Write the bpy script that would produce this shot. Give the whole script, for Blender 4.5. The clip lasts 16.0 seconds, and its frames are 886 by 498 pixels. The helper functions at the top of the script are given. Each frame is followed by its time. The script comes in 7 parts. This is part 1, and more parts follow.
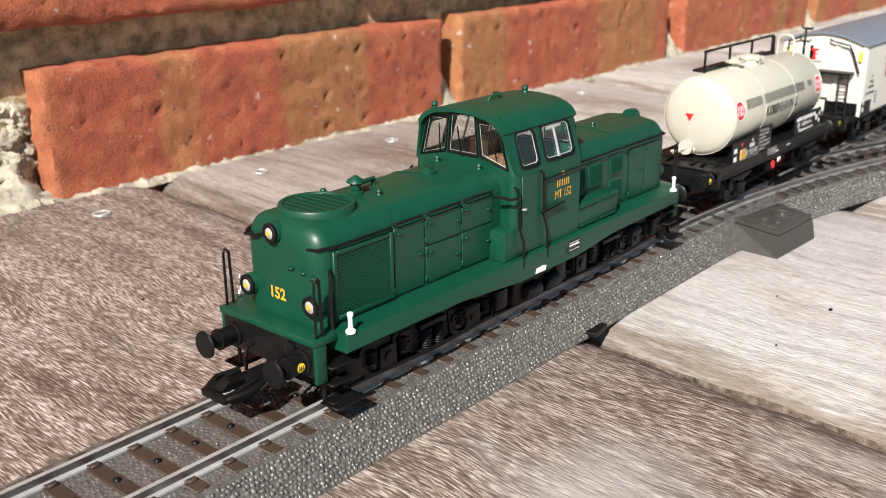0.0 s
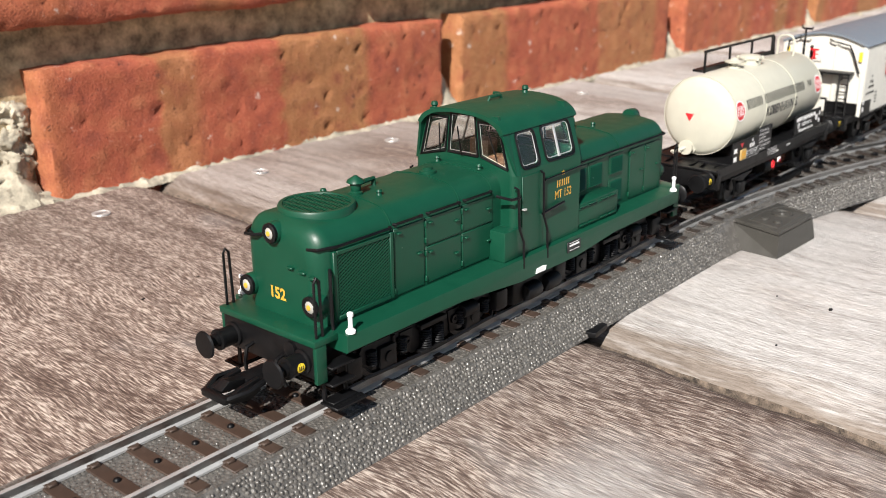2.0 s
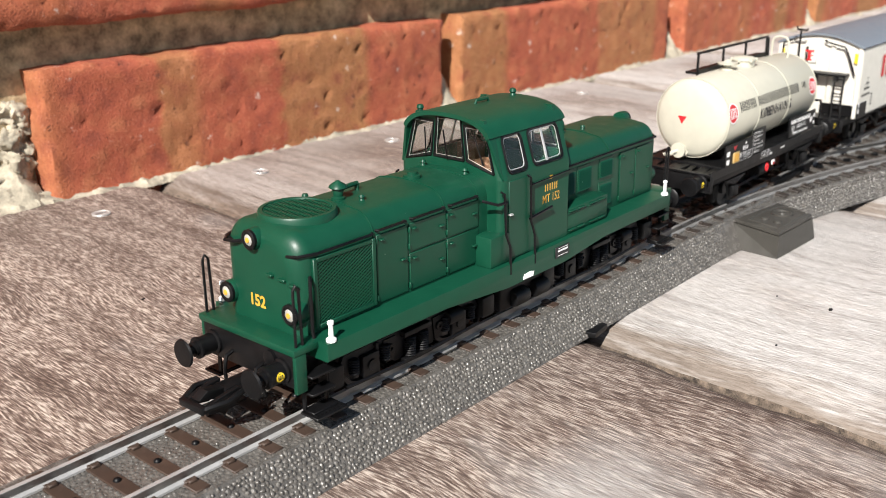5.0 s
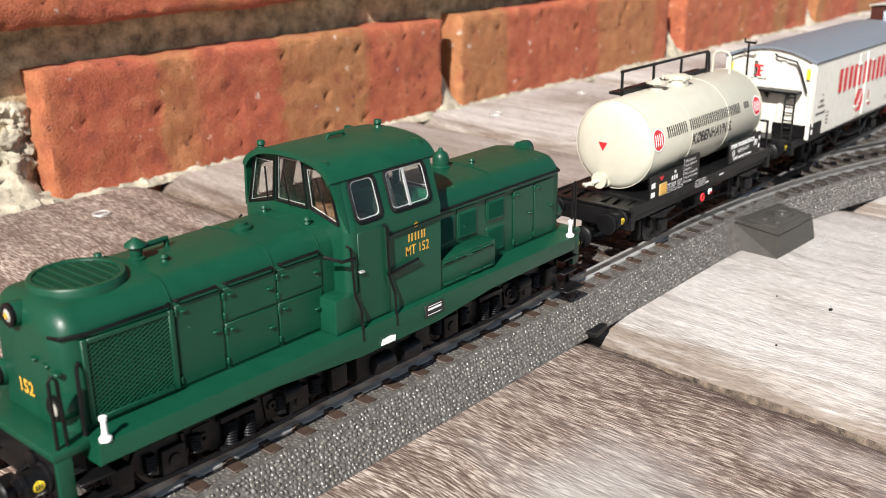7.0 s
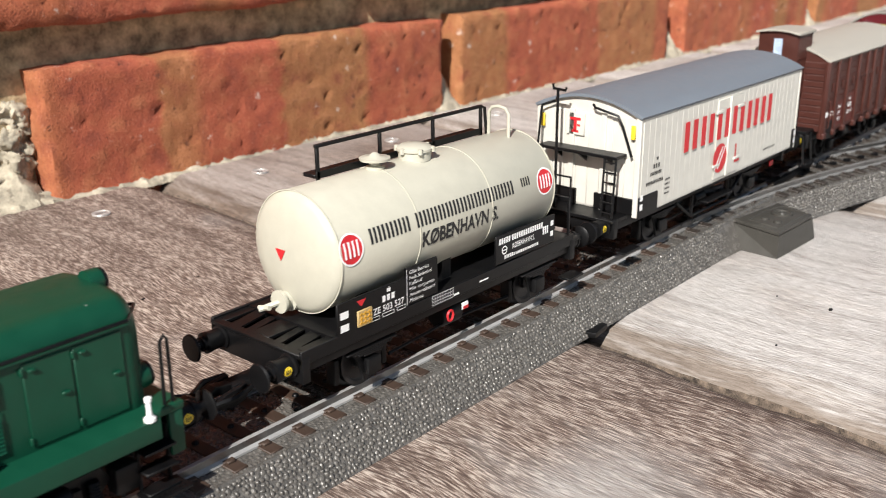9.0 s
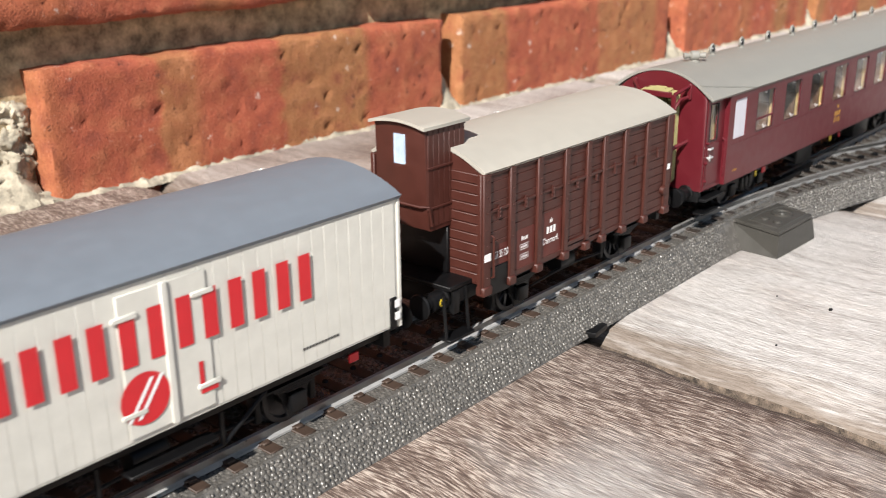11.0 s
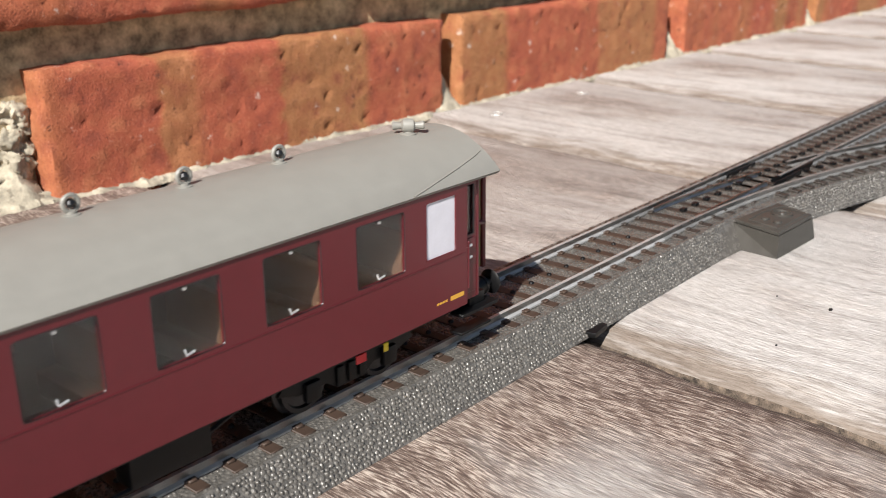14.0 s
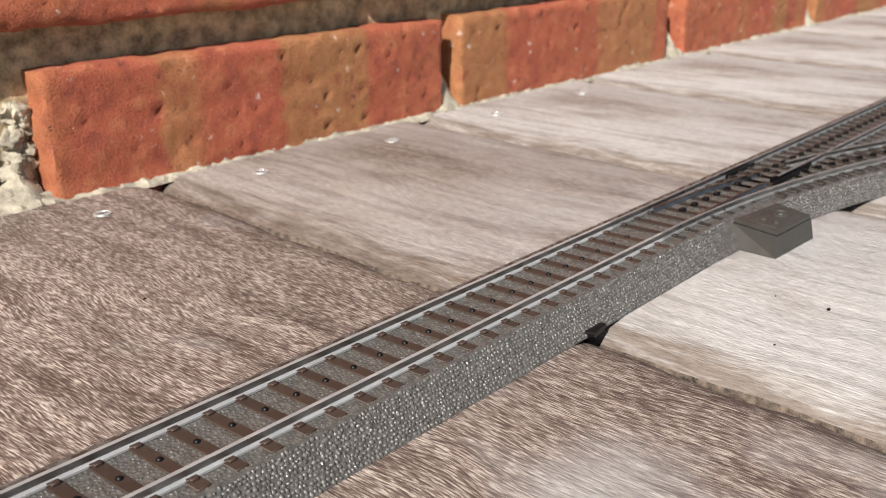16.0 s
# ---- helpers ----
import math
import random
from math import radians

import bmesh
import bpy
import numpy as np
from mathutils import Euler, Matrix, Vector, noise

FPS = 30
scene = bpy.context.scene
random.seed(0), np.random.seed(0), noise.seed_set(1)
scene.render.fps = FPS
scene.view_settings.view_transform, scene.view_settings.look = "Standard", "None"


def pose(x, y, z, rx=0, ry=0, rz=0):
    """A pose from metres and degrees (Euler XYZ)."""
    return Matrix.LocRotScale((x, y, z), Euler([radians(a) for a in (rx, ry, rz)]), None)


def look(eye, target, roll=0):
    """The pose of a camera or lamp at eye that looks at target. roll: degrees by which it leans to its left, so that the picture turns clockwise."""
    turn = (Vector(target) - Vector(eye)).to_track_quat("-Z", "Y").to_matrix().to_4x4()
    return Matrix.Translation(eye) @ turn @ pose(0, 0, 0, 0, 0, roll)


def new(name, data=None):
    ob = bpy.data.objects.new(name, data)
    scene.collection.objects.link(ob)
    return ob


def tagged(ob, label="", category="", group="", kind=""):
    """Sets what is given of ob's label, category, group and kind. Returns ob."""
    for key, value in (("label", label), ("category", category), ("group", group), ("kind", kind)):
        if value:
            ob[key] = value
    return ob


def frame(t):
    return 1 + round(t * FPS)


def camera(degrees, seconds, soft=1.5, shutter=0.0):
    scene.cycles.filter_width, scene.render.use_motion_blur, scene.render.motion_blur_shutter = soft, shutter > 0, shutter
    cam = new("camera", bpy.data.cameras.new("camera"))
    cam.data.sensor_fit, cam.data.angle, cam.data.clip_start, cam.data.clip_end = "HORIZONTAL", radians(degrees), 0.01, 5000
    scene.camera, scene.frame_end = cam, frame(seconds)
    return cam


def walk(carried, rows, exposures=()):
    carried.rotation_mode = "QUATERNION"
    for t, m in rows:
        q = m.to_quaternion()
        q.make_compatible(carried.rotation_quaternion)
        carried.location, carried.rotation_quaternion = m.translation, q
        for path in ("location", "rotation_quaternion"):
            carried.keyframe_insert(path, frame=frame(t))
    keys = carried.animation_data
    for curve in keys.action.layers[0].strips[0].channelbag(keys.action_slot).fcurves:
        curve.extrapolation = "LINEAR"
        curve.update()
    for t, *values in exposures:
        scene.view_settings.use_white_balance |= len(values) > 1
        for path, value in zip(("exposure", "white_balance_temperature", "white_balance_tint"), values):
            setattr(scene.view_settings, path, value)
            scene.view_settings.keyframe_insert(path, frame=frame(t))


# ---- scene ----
cam = camera(48.25, 16.0, soft=0.8, shutter=0.12)
EYE, AIM = Vector((-0.0621, -0.1409, 0.1026)), Vector((0.1527, 0.0439, 0.0040))
VIEW = look(EYE, AIM, -0.46)
BACK = Matrix.Translation((EYE - AIM).normalized() * 0.0012) @ VIEW
walk(cam, [(0.0, VIEW), (14.5, VIEW), (14.9, BACK), (16.0, BACK)], exposures=[(0.0, 0.68), (6.5, 0.76), (8.0, 0.74), (9.0, 0.56), (11.5, 0.78), (12.5, 0.86), (14.5, 0.57), (15.2, 0.50), (16.0, 0.50)])
cam.data.dof.use_dof = True
cam.data.dof.focus_distance = 0.215
cam.data.dof.aperture_fstop = 38

# ---- world and sun ----
SUN_WAY = Vector((1.13, 0.48, -1.0)).normalized()
world = bpy.data.worlds.new("sky")
scene.world = world
world.use_nodes = True
wn = world.node_tree.nodes
sky = wn.new("ShaderNodeTexSky")
sky.sky_type, sky.sun_disc = "NISHITA", False
sky.sun_elevation = math.asin(-SUN_WAY.z)
sky.sun_rotation = math.atan2(-SUN_WAY.x, -SUN_WAY.y)
world.node_tree.links.new(sky.outputs[0], wn["Background"].inputs[0])
wn["Background"].inputs[1].default_value = 0.052
sun = new("sun", bpy.data.lights.new("sun", "SUN"))
sun.data.energy, sun.data.angle, sun.data.color = 5.0, radians(0.53), (1.0, 0.96, 0.905)
sun.matrix_world = look(-SUN_WAY * 3, (0, 0, 0))

# ---- materials ----
def mat(name, color, rough=0.5, metal=0.0, vary=0.15, scale=300.0, fine=2500.0, bump=0.1, spec=0.5, island=0.0, dust=False):
    """Painted or moulded surface: two scales of tone variation, uneven gloss and fine relief."""
    m = bpy.data.materials.new(name)
    m.use_nodes = True
    n, l = m.node_tree.nodes, m.node_tree.links
    b = n["Principled BSDF"]
    tc = n.new("ShaderNodeTexCoord")
    n1, n2 = n.new("ShaderNodeTexNoise"), n.new("ShaderNodeTexNoise")
    for t, s in ((n1, scale), (n2, fine)):
        t.inputs["Scale"].default_value, t.inputs["Detail"].default_value = s, 3
        l.new(tc.outputs["Object"], t.inputs["Vector"])
    add = n.new("ShaderNodeMath"); add.operation = "MULTIPLY_ADD"
    l.new(n2.outputs[0], add.inputs[0]); add.inputs[1].default_value = 0.35
    l.new(n1.outputs[0], add.inputs[2])
    ramp = n.new("ShaderNodeValToRGB")
    ramp.color_ramp.elements[0].position, ramp.color_ramp.elements[1].position = 0.45, 0.9
    ramp.color_ramp.elements[0].color = (*[c * (1 - vary) for c in color], 1)
    ramp.color_ramp.elements[1].color = (*[min(1, c * (1 + vary)) for c in color], 1)
    l.new(add.outputs[0], ramp.inputs[0])
    out = ramp.outputs[0]
    if island:
        oi = n.new("ShaderNodeObjectInfo")
        hsv = n.new("ShaderNodeHueSaturation")
        mr = n.new("ShaderNodeMapRange")
        mr.inputs[3].default_value, mr.inputs[4].default_value = 1 - island, 1 + island
        l.new(oi.outputs["Random"], mr.inputs[0]); l.new(mr.outputs[0], hsv.inputs["Value"])
        l.new(out, hsv.inputs["Color"]); out = hsv.outputs[0]
    if dust:
        vo = n.new("ShaderNodeTexVoronoi"); vo.inputs["Scale"].default_value = 420
        l.new(tc.outputs["Object"], vo.inputs["Vector"])
        sc = n.new("ShaderNodeSeparateColor"); l.new(vo.outputs["Color"], sc.inputs[0])
        ad = n.new("ShaderNodeMath"); ad.operation = "MULTIPLY_ADD"
        l.new(sc.outputs[0], ad.inputs[0]); ad.inputs[1].default_value = 0.6; l.new(vo.outputs["Distance"], ad.inputs[2])
        f = n.new("ShaderNodeMapRange"); f.inputs[1].default_value, f.inputs[2].default_value = 0.10, 0.06
        f.inputs[4].default_value = 0.35
        l.new(ad.outputs[0], f.inputs[0])
        mx = n.new("ShaderNodeMix"); mx.data_type = "RGBA"; mx.inputs[7].default_value = (0.55, 0.56, 0.5, 1)
        l.new(f.outputs[0], mx.inputs[0]); l.new(out, mx.inputs[6]); out = mx.outputs[2]
    l.new(out, b.inputs["Base Color"])
    rr = n.new("ShaderNodeMapRange")
    rr.inputs[3].default_value, rr.inputs[4].default_value = max(0.02, rough - 0.12), min(1, rough + 0.12)
    l.new(n1.outputs[0], rr.inputs[0]); l.new(rr.outputs[0], b.inputs["Roughness"])
    b.inputs["Metallic"].default_value = metal
    b.inputs["Specular IOR Level"].default_value = spec
    if bump:
        bp = n.new("ShaderNodeBump")
        bp.inputs["Strength"].default_value, bp.inputs["Distance"].default_value = bump, 0.0003
        l.new(n2.outputs[0], bp.inputs["Height"]); l.new(bp.outputs[0], b.inputs["Normal"])
    return m


def glass(name, tint=(0.9, 0.93, 0.92)):
    m = bpy.data.materials.new(name)
    m.use_nodes = True
    b = m.node_tree.nodes["Principled BSDF"]
    b.inputs["Base Color"].default_value = (*tint, 1)
    b.inputs["Roughness"].default_value, b.inputs["IOR"].default_value = 0.03, 1.45
    b.inputs["Transmission Weight"].default_value = 1.0
    return m


GRAIN = 10.0     # degrees by which the fibres run askew to the boards


def wood_mat():
    """Weathered grey-brown decking; the fibres run along local y."""
    m = bpy.data.materials.new("weathered_wood")
    m.use_nodes = True
    n, l = m.node_tree.nodes, m.node_tree.links
    b = n["Principled BSDF"]
    tc = n.new("ShaderNodeTexCoord")
    oi = n.new("ShaderNodeObjectInfo")
    warp = n.new("ShaderNodeTexNoise"); warp.inputs["Scale"].default_value = 11
    l.new(tc.outputs["Object"], warp.inputs["Vector"])
    wsub = n.new("ShaderNodeVectorMath"); wsub.operation = "MULTIPLY_ADD"
    l.new(warp.outputs["Color"], wsub.inputs[0]); wsub.inputs[1].default_value = (0.016, 0.0, 0.0)
    l.new(tc.outputs["Object"], wsub.inputs[2])
    def noise_at(sx, sy, detail, rough):
        mp = n.new("ShaderNodeMapping"); mp.inputs["Scale"].default_value = (sx, sy, sx)
        mp.inputs["Rotation"].default_value = (0, 0, radians(GRAIN))
        l.new(wsub.outputs[0], mp.inputs["Vector"])
        t = n.new("ShaderNodeTexNoise"); t.inputs["Scale"].default_value = 1
        t.inputs["Detail"].default_value, t.inputs["Roughness"].default_value = detail, rough
        l.new(mp.outputs[0], t.inputs["Vector"])
        return t.outputs[0]
    fibre, strand, blot = noise_at(2300, 240, 3, 0.6), noise_at(190, 14, 4, 0.65), noise_at(14, 9, 5, 0.6)
    clump, hair = noise_at(330, 40, 3, 0.6), noise_at(1500, 240, 4, 0.65)
    def ramp(src, stops):
        r = n.new("ShaderNodeValToRGB")
        while len(r.color_ramp.elements) < len(stops):
            r.color_ramp.elements.new(0.5)
        for e, (p, c) in zip(r.color_ramp.elements, stops):
            e.position, e.color = p, (*c, 1)
        l.new(src, r.inputs[0])
        return r.outputs[0]
    # pale raised fibres gather in streaks over the brown wood
    gath = n.new("ShaderNodeMath"); gath.operation = "MULTIPLY_ADD"
    l.new(clump, gath.inputs[0]); gath.inputs[1].default_value = 0.22; l.new(fibre, gath.inputs[2])
    streak = n.new("ShaderNodeMath"); streak.operation = "MULTIPLY_ADD"
    l.new(strand, streak.inputs[0]); streak.inputs[1].default_value = 0.22; l.new(gath.outputs[0], streak.inputs[2])
    norm = n.new("ShaderNodeMath"); norm.operation = "MULTIPLY"
    l.new(streak.outputs[0], norm.inputs[0]); norm.inputs[1].default_value = 1 / 1.44
    fresh = ramp(norm.outputs[0], [(0.42, (0.088, 0.057, 0.045)), (0.50, (0.20, 0.146, 0.119)), (0.585, (0.53, 0.455, 0.395))])
    grey = ramp(hair, [(0.32, (0.335, 0.31, 0.288)), (0.5, (0.487, 0.466, 0.448)), (0.68, (0.595, 0.58, 0.568))])
    worn = n.new("ShaderNodeMath"); worn.operation = "ADD"
    l.new(blot, worn.inputs[0])
    mr = n.new("ShaderNodeMapRange"); mr.inputs[3].default_value, mr.inputs[4].default_value = -0.20, 0.14
    sep = n.new("ShaderNodeSeparateColor")
    l.new(oi.outputs["Color"], sep.inputs[0]); l.new(sep.outputs[0], mr.inputs[0]); l.new(mr.outputs[0], worn.inputs[1])
    # one board is bleached towards its outer end
    at = n.new("ShaderNodeSeparateXYZ"); l.new(tc.outputs["Object"], at.inputs[0])
    bleach = n.new("ShaderNodeMapRange"); bleach.inputs[1].default_value, bleach.inputs[2].default_value, bleach.inputs[4].default_value = -0.035, -0.125, 0.30
    l.new(at.outputs[1], bleach.inputs[0])
    more = n.new("ShaderNodeMath"); more.operation = "MULTIPLY_ADD"
    l.new(bleach.outputs[0], more.inputs[0]); l.new(sep.outputs[2], more.inputs[1]); l.new(worn.outputs[0], more.inputs[2])
    fac = n.new("ShaderNodeMapRange"); fac.inputs[1].default_value, fac.inputs[2].default_value = 0.40, 0.64
    l.new(more.outputs[0], fac.inputs[0])
    mix = n.new("ShaderNodeMix"); mix.data_type = "RGBA"
    l.new(fac.outputs[0], mix.inputs[0]); l.new(fresh, mix.inputs[6]); l.new(grey, mix.inputs[7])
    tone = ramp(strand, [(0.3, (0.60, 0.56, 0.535)), (0.5, (0.95, 0.94, 0.93)), (0.7, (1.1, 1.08, 1.05))])
    mul = n.new("ShaderNodeMix"); mul.data_type, mul.blend_type = "RGBA", "MULTIPLY"
    mul.inputs[0].default_value = 0.8
    l.new(mix.outputs[2], mul.inputs[6]); l.new(tone, mul.inputs[7])
    # darker and browner towards the wall with a ragged edge, strong on one board only
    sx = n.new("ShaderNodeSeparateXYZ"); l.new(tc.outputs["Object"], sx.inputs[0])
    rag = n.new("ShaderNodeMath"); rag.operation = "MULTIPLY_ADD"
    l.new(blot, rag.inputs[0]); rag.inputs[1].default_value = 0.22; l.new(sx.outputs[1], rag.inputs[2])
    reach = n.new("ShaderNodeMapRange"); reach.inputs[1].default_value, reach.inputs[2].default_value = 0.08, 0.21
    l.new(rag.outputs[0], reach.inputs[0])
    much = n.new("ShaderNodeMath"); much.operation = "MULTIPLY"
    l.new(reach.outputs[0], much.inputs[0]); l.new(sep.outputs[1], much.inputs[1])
    browner = n.new("ShaderNodeMix"); browner.data_type, browner.blend_type = "RGBA", "MULTIPLY"
    browner.inputs[7].default_value = (0.69, 0.63, 0.595, 1)
    l.new(much.outputs[0], browner.inputs[0]); l.new(mul.outputs[2], browner.inputs[6])
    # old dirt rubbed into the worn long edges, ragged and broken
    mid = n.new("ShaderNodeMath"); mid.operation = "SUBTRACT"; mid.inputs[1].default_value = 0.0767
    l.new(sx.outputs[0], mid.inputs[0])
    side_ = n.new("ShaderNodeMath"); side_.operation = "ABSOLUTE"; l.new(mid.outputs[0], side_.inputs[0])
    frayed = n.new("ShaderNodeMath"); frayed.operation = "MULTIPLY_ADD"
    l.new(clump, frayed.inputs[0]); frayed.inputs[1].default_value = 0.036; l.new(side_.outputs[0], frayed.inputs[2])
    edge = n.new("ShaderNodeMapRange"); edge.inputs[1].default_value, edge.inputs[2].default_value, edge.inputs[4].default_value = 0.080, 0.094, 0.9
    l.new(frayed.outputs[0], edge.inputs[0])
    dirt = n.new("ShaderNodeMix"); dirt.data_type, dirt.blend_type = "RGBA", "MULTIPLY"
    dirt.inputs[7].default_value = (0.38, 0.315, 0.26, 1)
    l.new(edge.outputs[0], dirt.inputs[0]); l.new(browner.outputs[2], dirt.inputs[6])
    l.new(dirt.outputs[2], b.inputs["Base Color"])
    b.inputs["Roughness"].default_value = 0.72
    bp = n.new("ShaderNodeBump"); bp.inputs["Strength"].default_value, bp.inputs["Distance"].default_value = 0.65, 0.0009
    sm = n.new("ShaderNodeMath"); sm.operation = "ADD"
    l.new(norm.outputs[0], sm.inputs[0]); l.new(strand, sm.inputs[1])
    l.new(sm.outputs[0], bp.inputs["Height"]); l.new(bp.outputs[0], b.inputs["Normal"])
    return m


def brick_mat(name="fired_brick", bands=None):
    """Fired clay with upright bands of red and orange-brown, pits and pale lime specks. bands: (place along the brick in metres, 0 red to 1 brown)."""
    m = bpy.data.materials.new(name)
    m.use_nodes = True
    n, l = m.node_tree.nodes, m.node_tree.links
    b = n["Principled BSDF"]
    tc, oi = n.new("ShaderNodeTexCoord"), n.new("ShaderNodeObjectInfo")
    off = n.new("ShaderNodeVectorMath"); off.operation = "MULTIPLY_ADD"
    l.new(oi.outputs["Random"], off.inputs[0]); off.inputs[1].default_value = (7, 3, 5)
    l.new(tc.outputs["Object"], off.inputs[2])
    mp = n.new("ShaderNodeMapping"); mp.inputs["Scale"].default_value = (23, 1.5, 2.6)
    band, mott, fine = [n.new("ShaderNodeTexNoise") for _ in range(3)]
    fray = n.new("ShaderNodeVectorMath"); fray.operation = "MULTIPLY_ADD"
    l.new(mott.outputs["Color"], fray.inputs[0]); fray.inputs[1].default_value = (0.014, 0.01, 0.02)
    l.new(off.outputs[0], fray.inputs[2]); l.new(fray.outputs[0], mp.inputs["Vector"])
    band.inputs["Scale"].default_value, band.inputs["Detail"].default_value = 1, 1.5
    l.new(mp.outputs[0], band.inputs["Vector"])
    for t, s in ((mott, 110), (fine, 1300)):
        t.inputs["Scale"].default_value, t.inputs["Detail"].default_value = s, 5
        l.new(off.outputs[0], t.inputs["Vector"])
    r = n.new("ShaderNodeValToRGB")
    r.color_ramp.elements.new(0.5)
    for e, (p, c) in zip(r.color_ramp.elements, [(0.42, (0.35, 0.080, 0.041)), (0.52, (0.355, 0.105, 0.045)), (0.62, (0.32, 0.145, 0.054))]):
        e.position, e.color = p, (*c, 1)
    if bands:
        # soft, frayed band edges along the brick
        wob = n.new("ShaderNodeVectorMath"); wob.operation = "MULTIPLY_ADD"
        l.new(mott.outputs["Color"], wob.inputs[0]); wob.inputs[1].default_value = (0.012, 0, 0); l.new(tc.outputs["Object"], wob.inputs[2])
        sx = n.new("ShaderNodeSeparateXYZ"); l.new(wob.outputs[0], sx.inputs[0])
        far = n.new("ShaderNodeMapRange"); far.inputs[2].default_value = 0.23
        l.new(sx.outputs[0], far.inputs[0])
        br = n.new("ShaderNodeValToRGB")
        while len(br.color_ramp.elements) < len(bands):
            br.color_ramp.elements.new(0.5)
        for e, (p, v) in zip(br.color_ramp.elements, bands):
            e.position, e.color = p / 0.23, (v, v, v, 1)
        l.new(far.outputs[0], br.inputs[0])
        lev = n.new("ShaderNodeMath"); lev.operation = "MULTIPLY_ADD"
        l.new(br.outputs[0], lev.inputs[0]); lev.inputs[1].default_value = 0.17
        sub = n.new("ShaderNodeMath"); sub.operation = "MULTIPLY_ADD"
        l.new(mott.outputs[0], sub.inputs[0]); sub.inputs[1].default_value, sub.inputs[2].default_value = 0.16, 0.36
        l.new(sub.outputs[0], lev.inputs[2]); l.new(lev.outputs[0], r.inputs[0])
    else:
        l.new(band.outputs[0], r.inputs[0])
    def layer(src, lo, hi, color, amount, prev):
        f = n.new("ShaderNodeMapRange"); f.inputs[1].default_value, f.inputs[2].default_value = lo, hi
        f.inputs[4].default_value = amount
        l.new(src, f.inputs[0])
        x = n.new("ShaderNodeMix"); x.data_type = "RGBA"
        l.new(f.outputs[0], x.inputs[0]); l.new(prev, x.inputs[6]); x.inputs[7].default_value = (*color, 1)
        return x.outputs[2]
    c = layer(mott.outputs[0], 0.52, 0.75, (0.52, 0.20, 0.095), 0.45, r.outputs[0])
    c = layer(mott.outputs[0], 0.44, 0.28, (0.17, 0.042, 0.026), 0.5, c)
    c = layer(fine.outputs[0], 0.60, 0.74, (0.58, 0.27, 0.17), 0.6, c)
    c = layer(fine.outputs[0], 0.45, 0.30, (0.12, 0.03, 0.016), 0.7, c)
    for vs, rad, col, seed in ((150, 0.25, (0.66, 0.56, 0.48), 3.0), (190, 0.27, (0.06, 0.02, 0.013), 11.0)):
        mv = n.new("ShaderNodeVectorMath"); mv.operation = "ADD"
        wv = n.new("ShaderNodeVectorMath"); wv.operation = "MULTIPLY_ADD"
        l.new(fine.outputs["Color"], wv.inputs[0]); wv.inputs[1].default_value = (0.006, 0.006, 0.006); l.new(off.outputs[0], wv.inputs[2])
        l.new(wv.outputs[0], mv.inputs[0]); mv.inputs[1].default_value = (seed, seed, seed)
        vo = n.new("ShaderNodeTexVoronoi"); vo.inputs["Scale"].default_value = vs
        l.new(mv.outputs[0], vo.inputs["Vector"])
        sc = n.new("ShaderNodeSeparateColor"); l.new(vo.outputs["Color"], sc.inputs[0])
        ad = n.new("ShaderNodeMath"); ad.operation = "MULTIPLY_ADD"
        l.new(sc.outputs[0], ad.inputs[0]); ad.inputs[1].default_value = 0.42
        l.new(vo.outputs["Distance"], ad.inputs[2])
        c = layer(ad.outputs[0], rad, rad * 0.6, col, 0.7, c)
        pit = ad
    l.new(c, b.inputs["Base Color"])
    b.inputs["Roughness"].default_value = 0.85
    bp = n.new("ShaderNodeBump"); bp.inputs["Strength"].default_value, bp.inputs["Distance"].default_value = 0.6, 0.0012
    sm = n.new("ShaderNodeMath"); sm.operation = "MULTIPLY_ADD"
    l.new(fine.outputs[0], sm.inputs[0]); sm.inputs[1].default_value = 0.45; l.new(mott.outputs[0], sm.inputs[2])
    # small round pits sink into the face
    dip = n.new("ShaderNodeMapRange"); dip.inputs[1].default_value, dip.inputs[2].default_value = 0.27, 0.14
    dip.inputs[4].default_value = 0.9
    l.new(pit.outputs[0], dip.inputs[0])
    sk = n.new("ShaderNodeMath"); sk.operation = "SUBTRACT"
    l.new(sm.outputs[0], sk.inputs[0]); l.new(dip.outputs[0], sk.inputs[1])
    l.new(sk.outputs[0], bp.inputs["Height"]); l.new(bp.outputs[0], b.inputs["Normal"])
    return m


WOOD, BRICK = wood_mat(), brick_mat()
BRICK_A = brick_mat("banded_brick", [(0.0, 0.8), (0.010, 0.5), (0.018, 0.0), (0.053, 0.05), (0.057, 0.8), (0.072, 0.7), (0.078, 0.05), (0.115, 0.0), (0.119, 0.9), (0.168, 1.0), (0.173, 0.1), (0.225, 0.2)])
BRICK_B = brick_mat("brown_ended_brick", [(0.0, 0.9), (0.044, 0.95), (0.050, 0.05), (0.135, 0.15), (0.142, 0.85), (0.205, 0.95), (0.212, 0.3), (0.225, 0.2)])
MORTAR = mat("lime_mortar", (0.36, 0.32, 0.245), 0.9, vary=0.5, scale=140, fine=900, bump=1.0)
JOINT = mat("dirty_mortar", (0.40, 0.315, 0.19), 0.95, vary=0.6, scale=170, fine=900, bump=1.0)
GREEN = mat("green_paint", (0.0036, 0.0508, 0.0268), 0.41, vary=0.08, bump=0.06, spec=0.34, dust=True)
BLACK = mat("black_plastic", (0.0045, 0.0045, 0.005), 0.42, vary=0.25, bump=0.08, spec=0.26)
DARKMET = mat("dark_metal", (0.05, 0.05, 0.052), 0.35, 0.8, vary=0.25, bump=0.06)
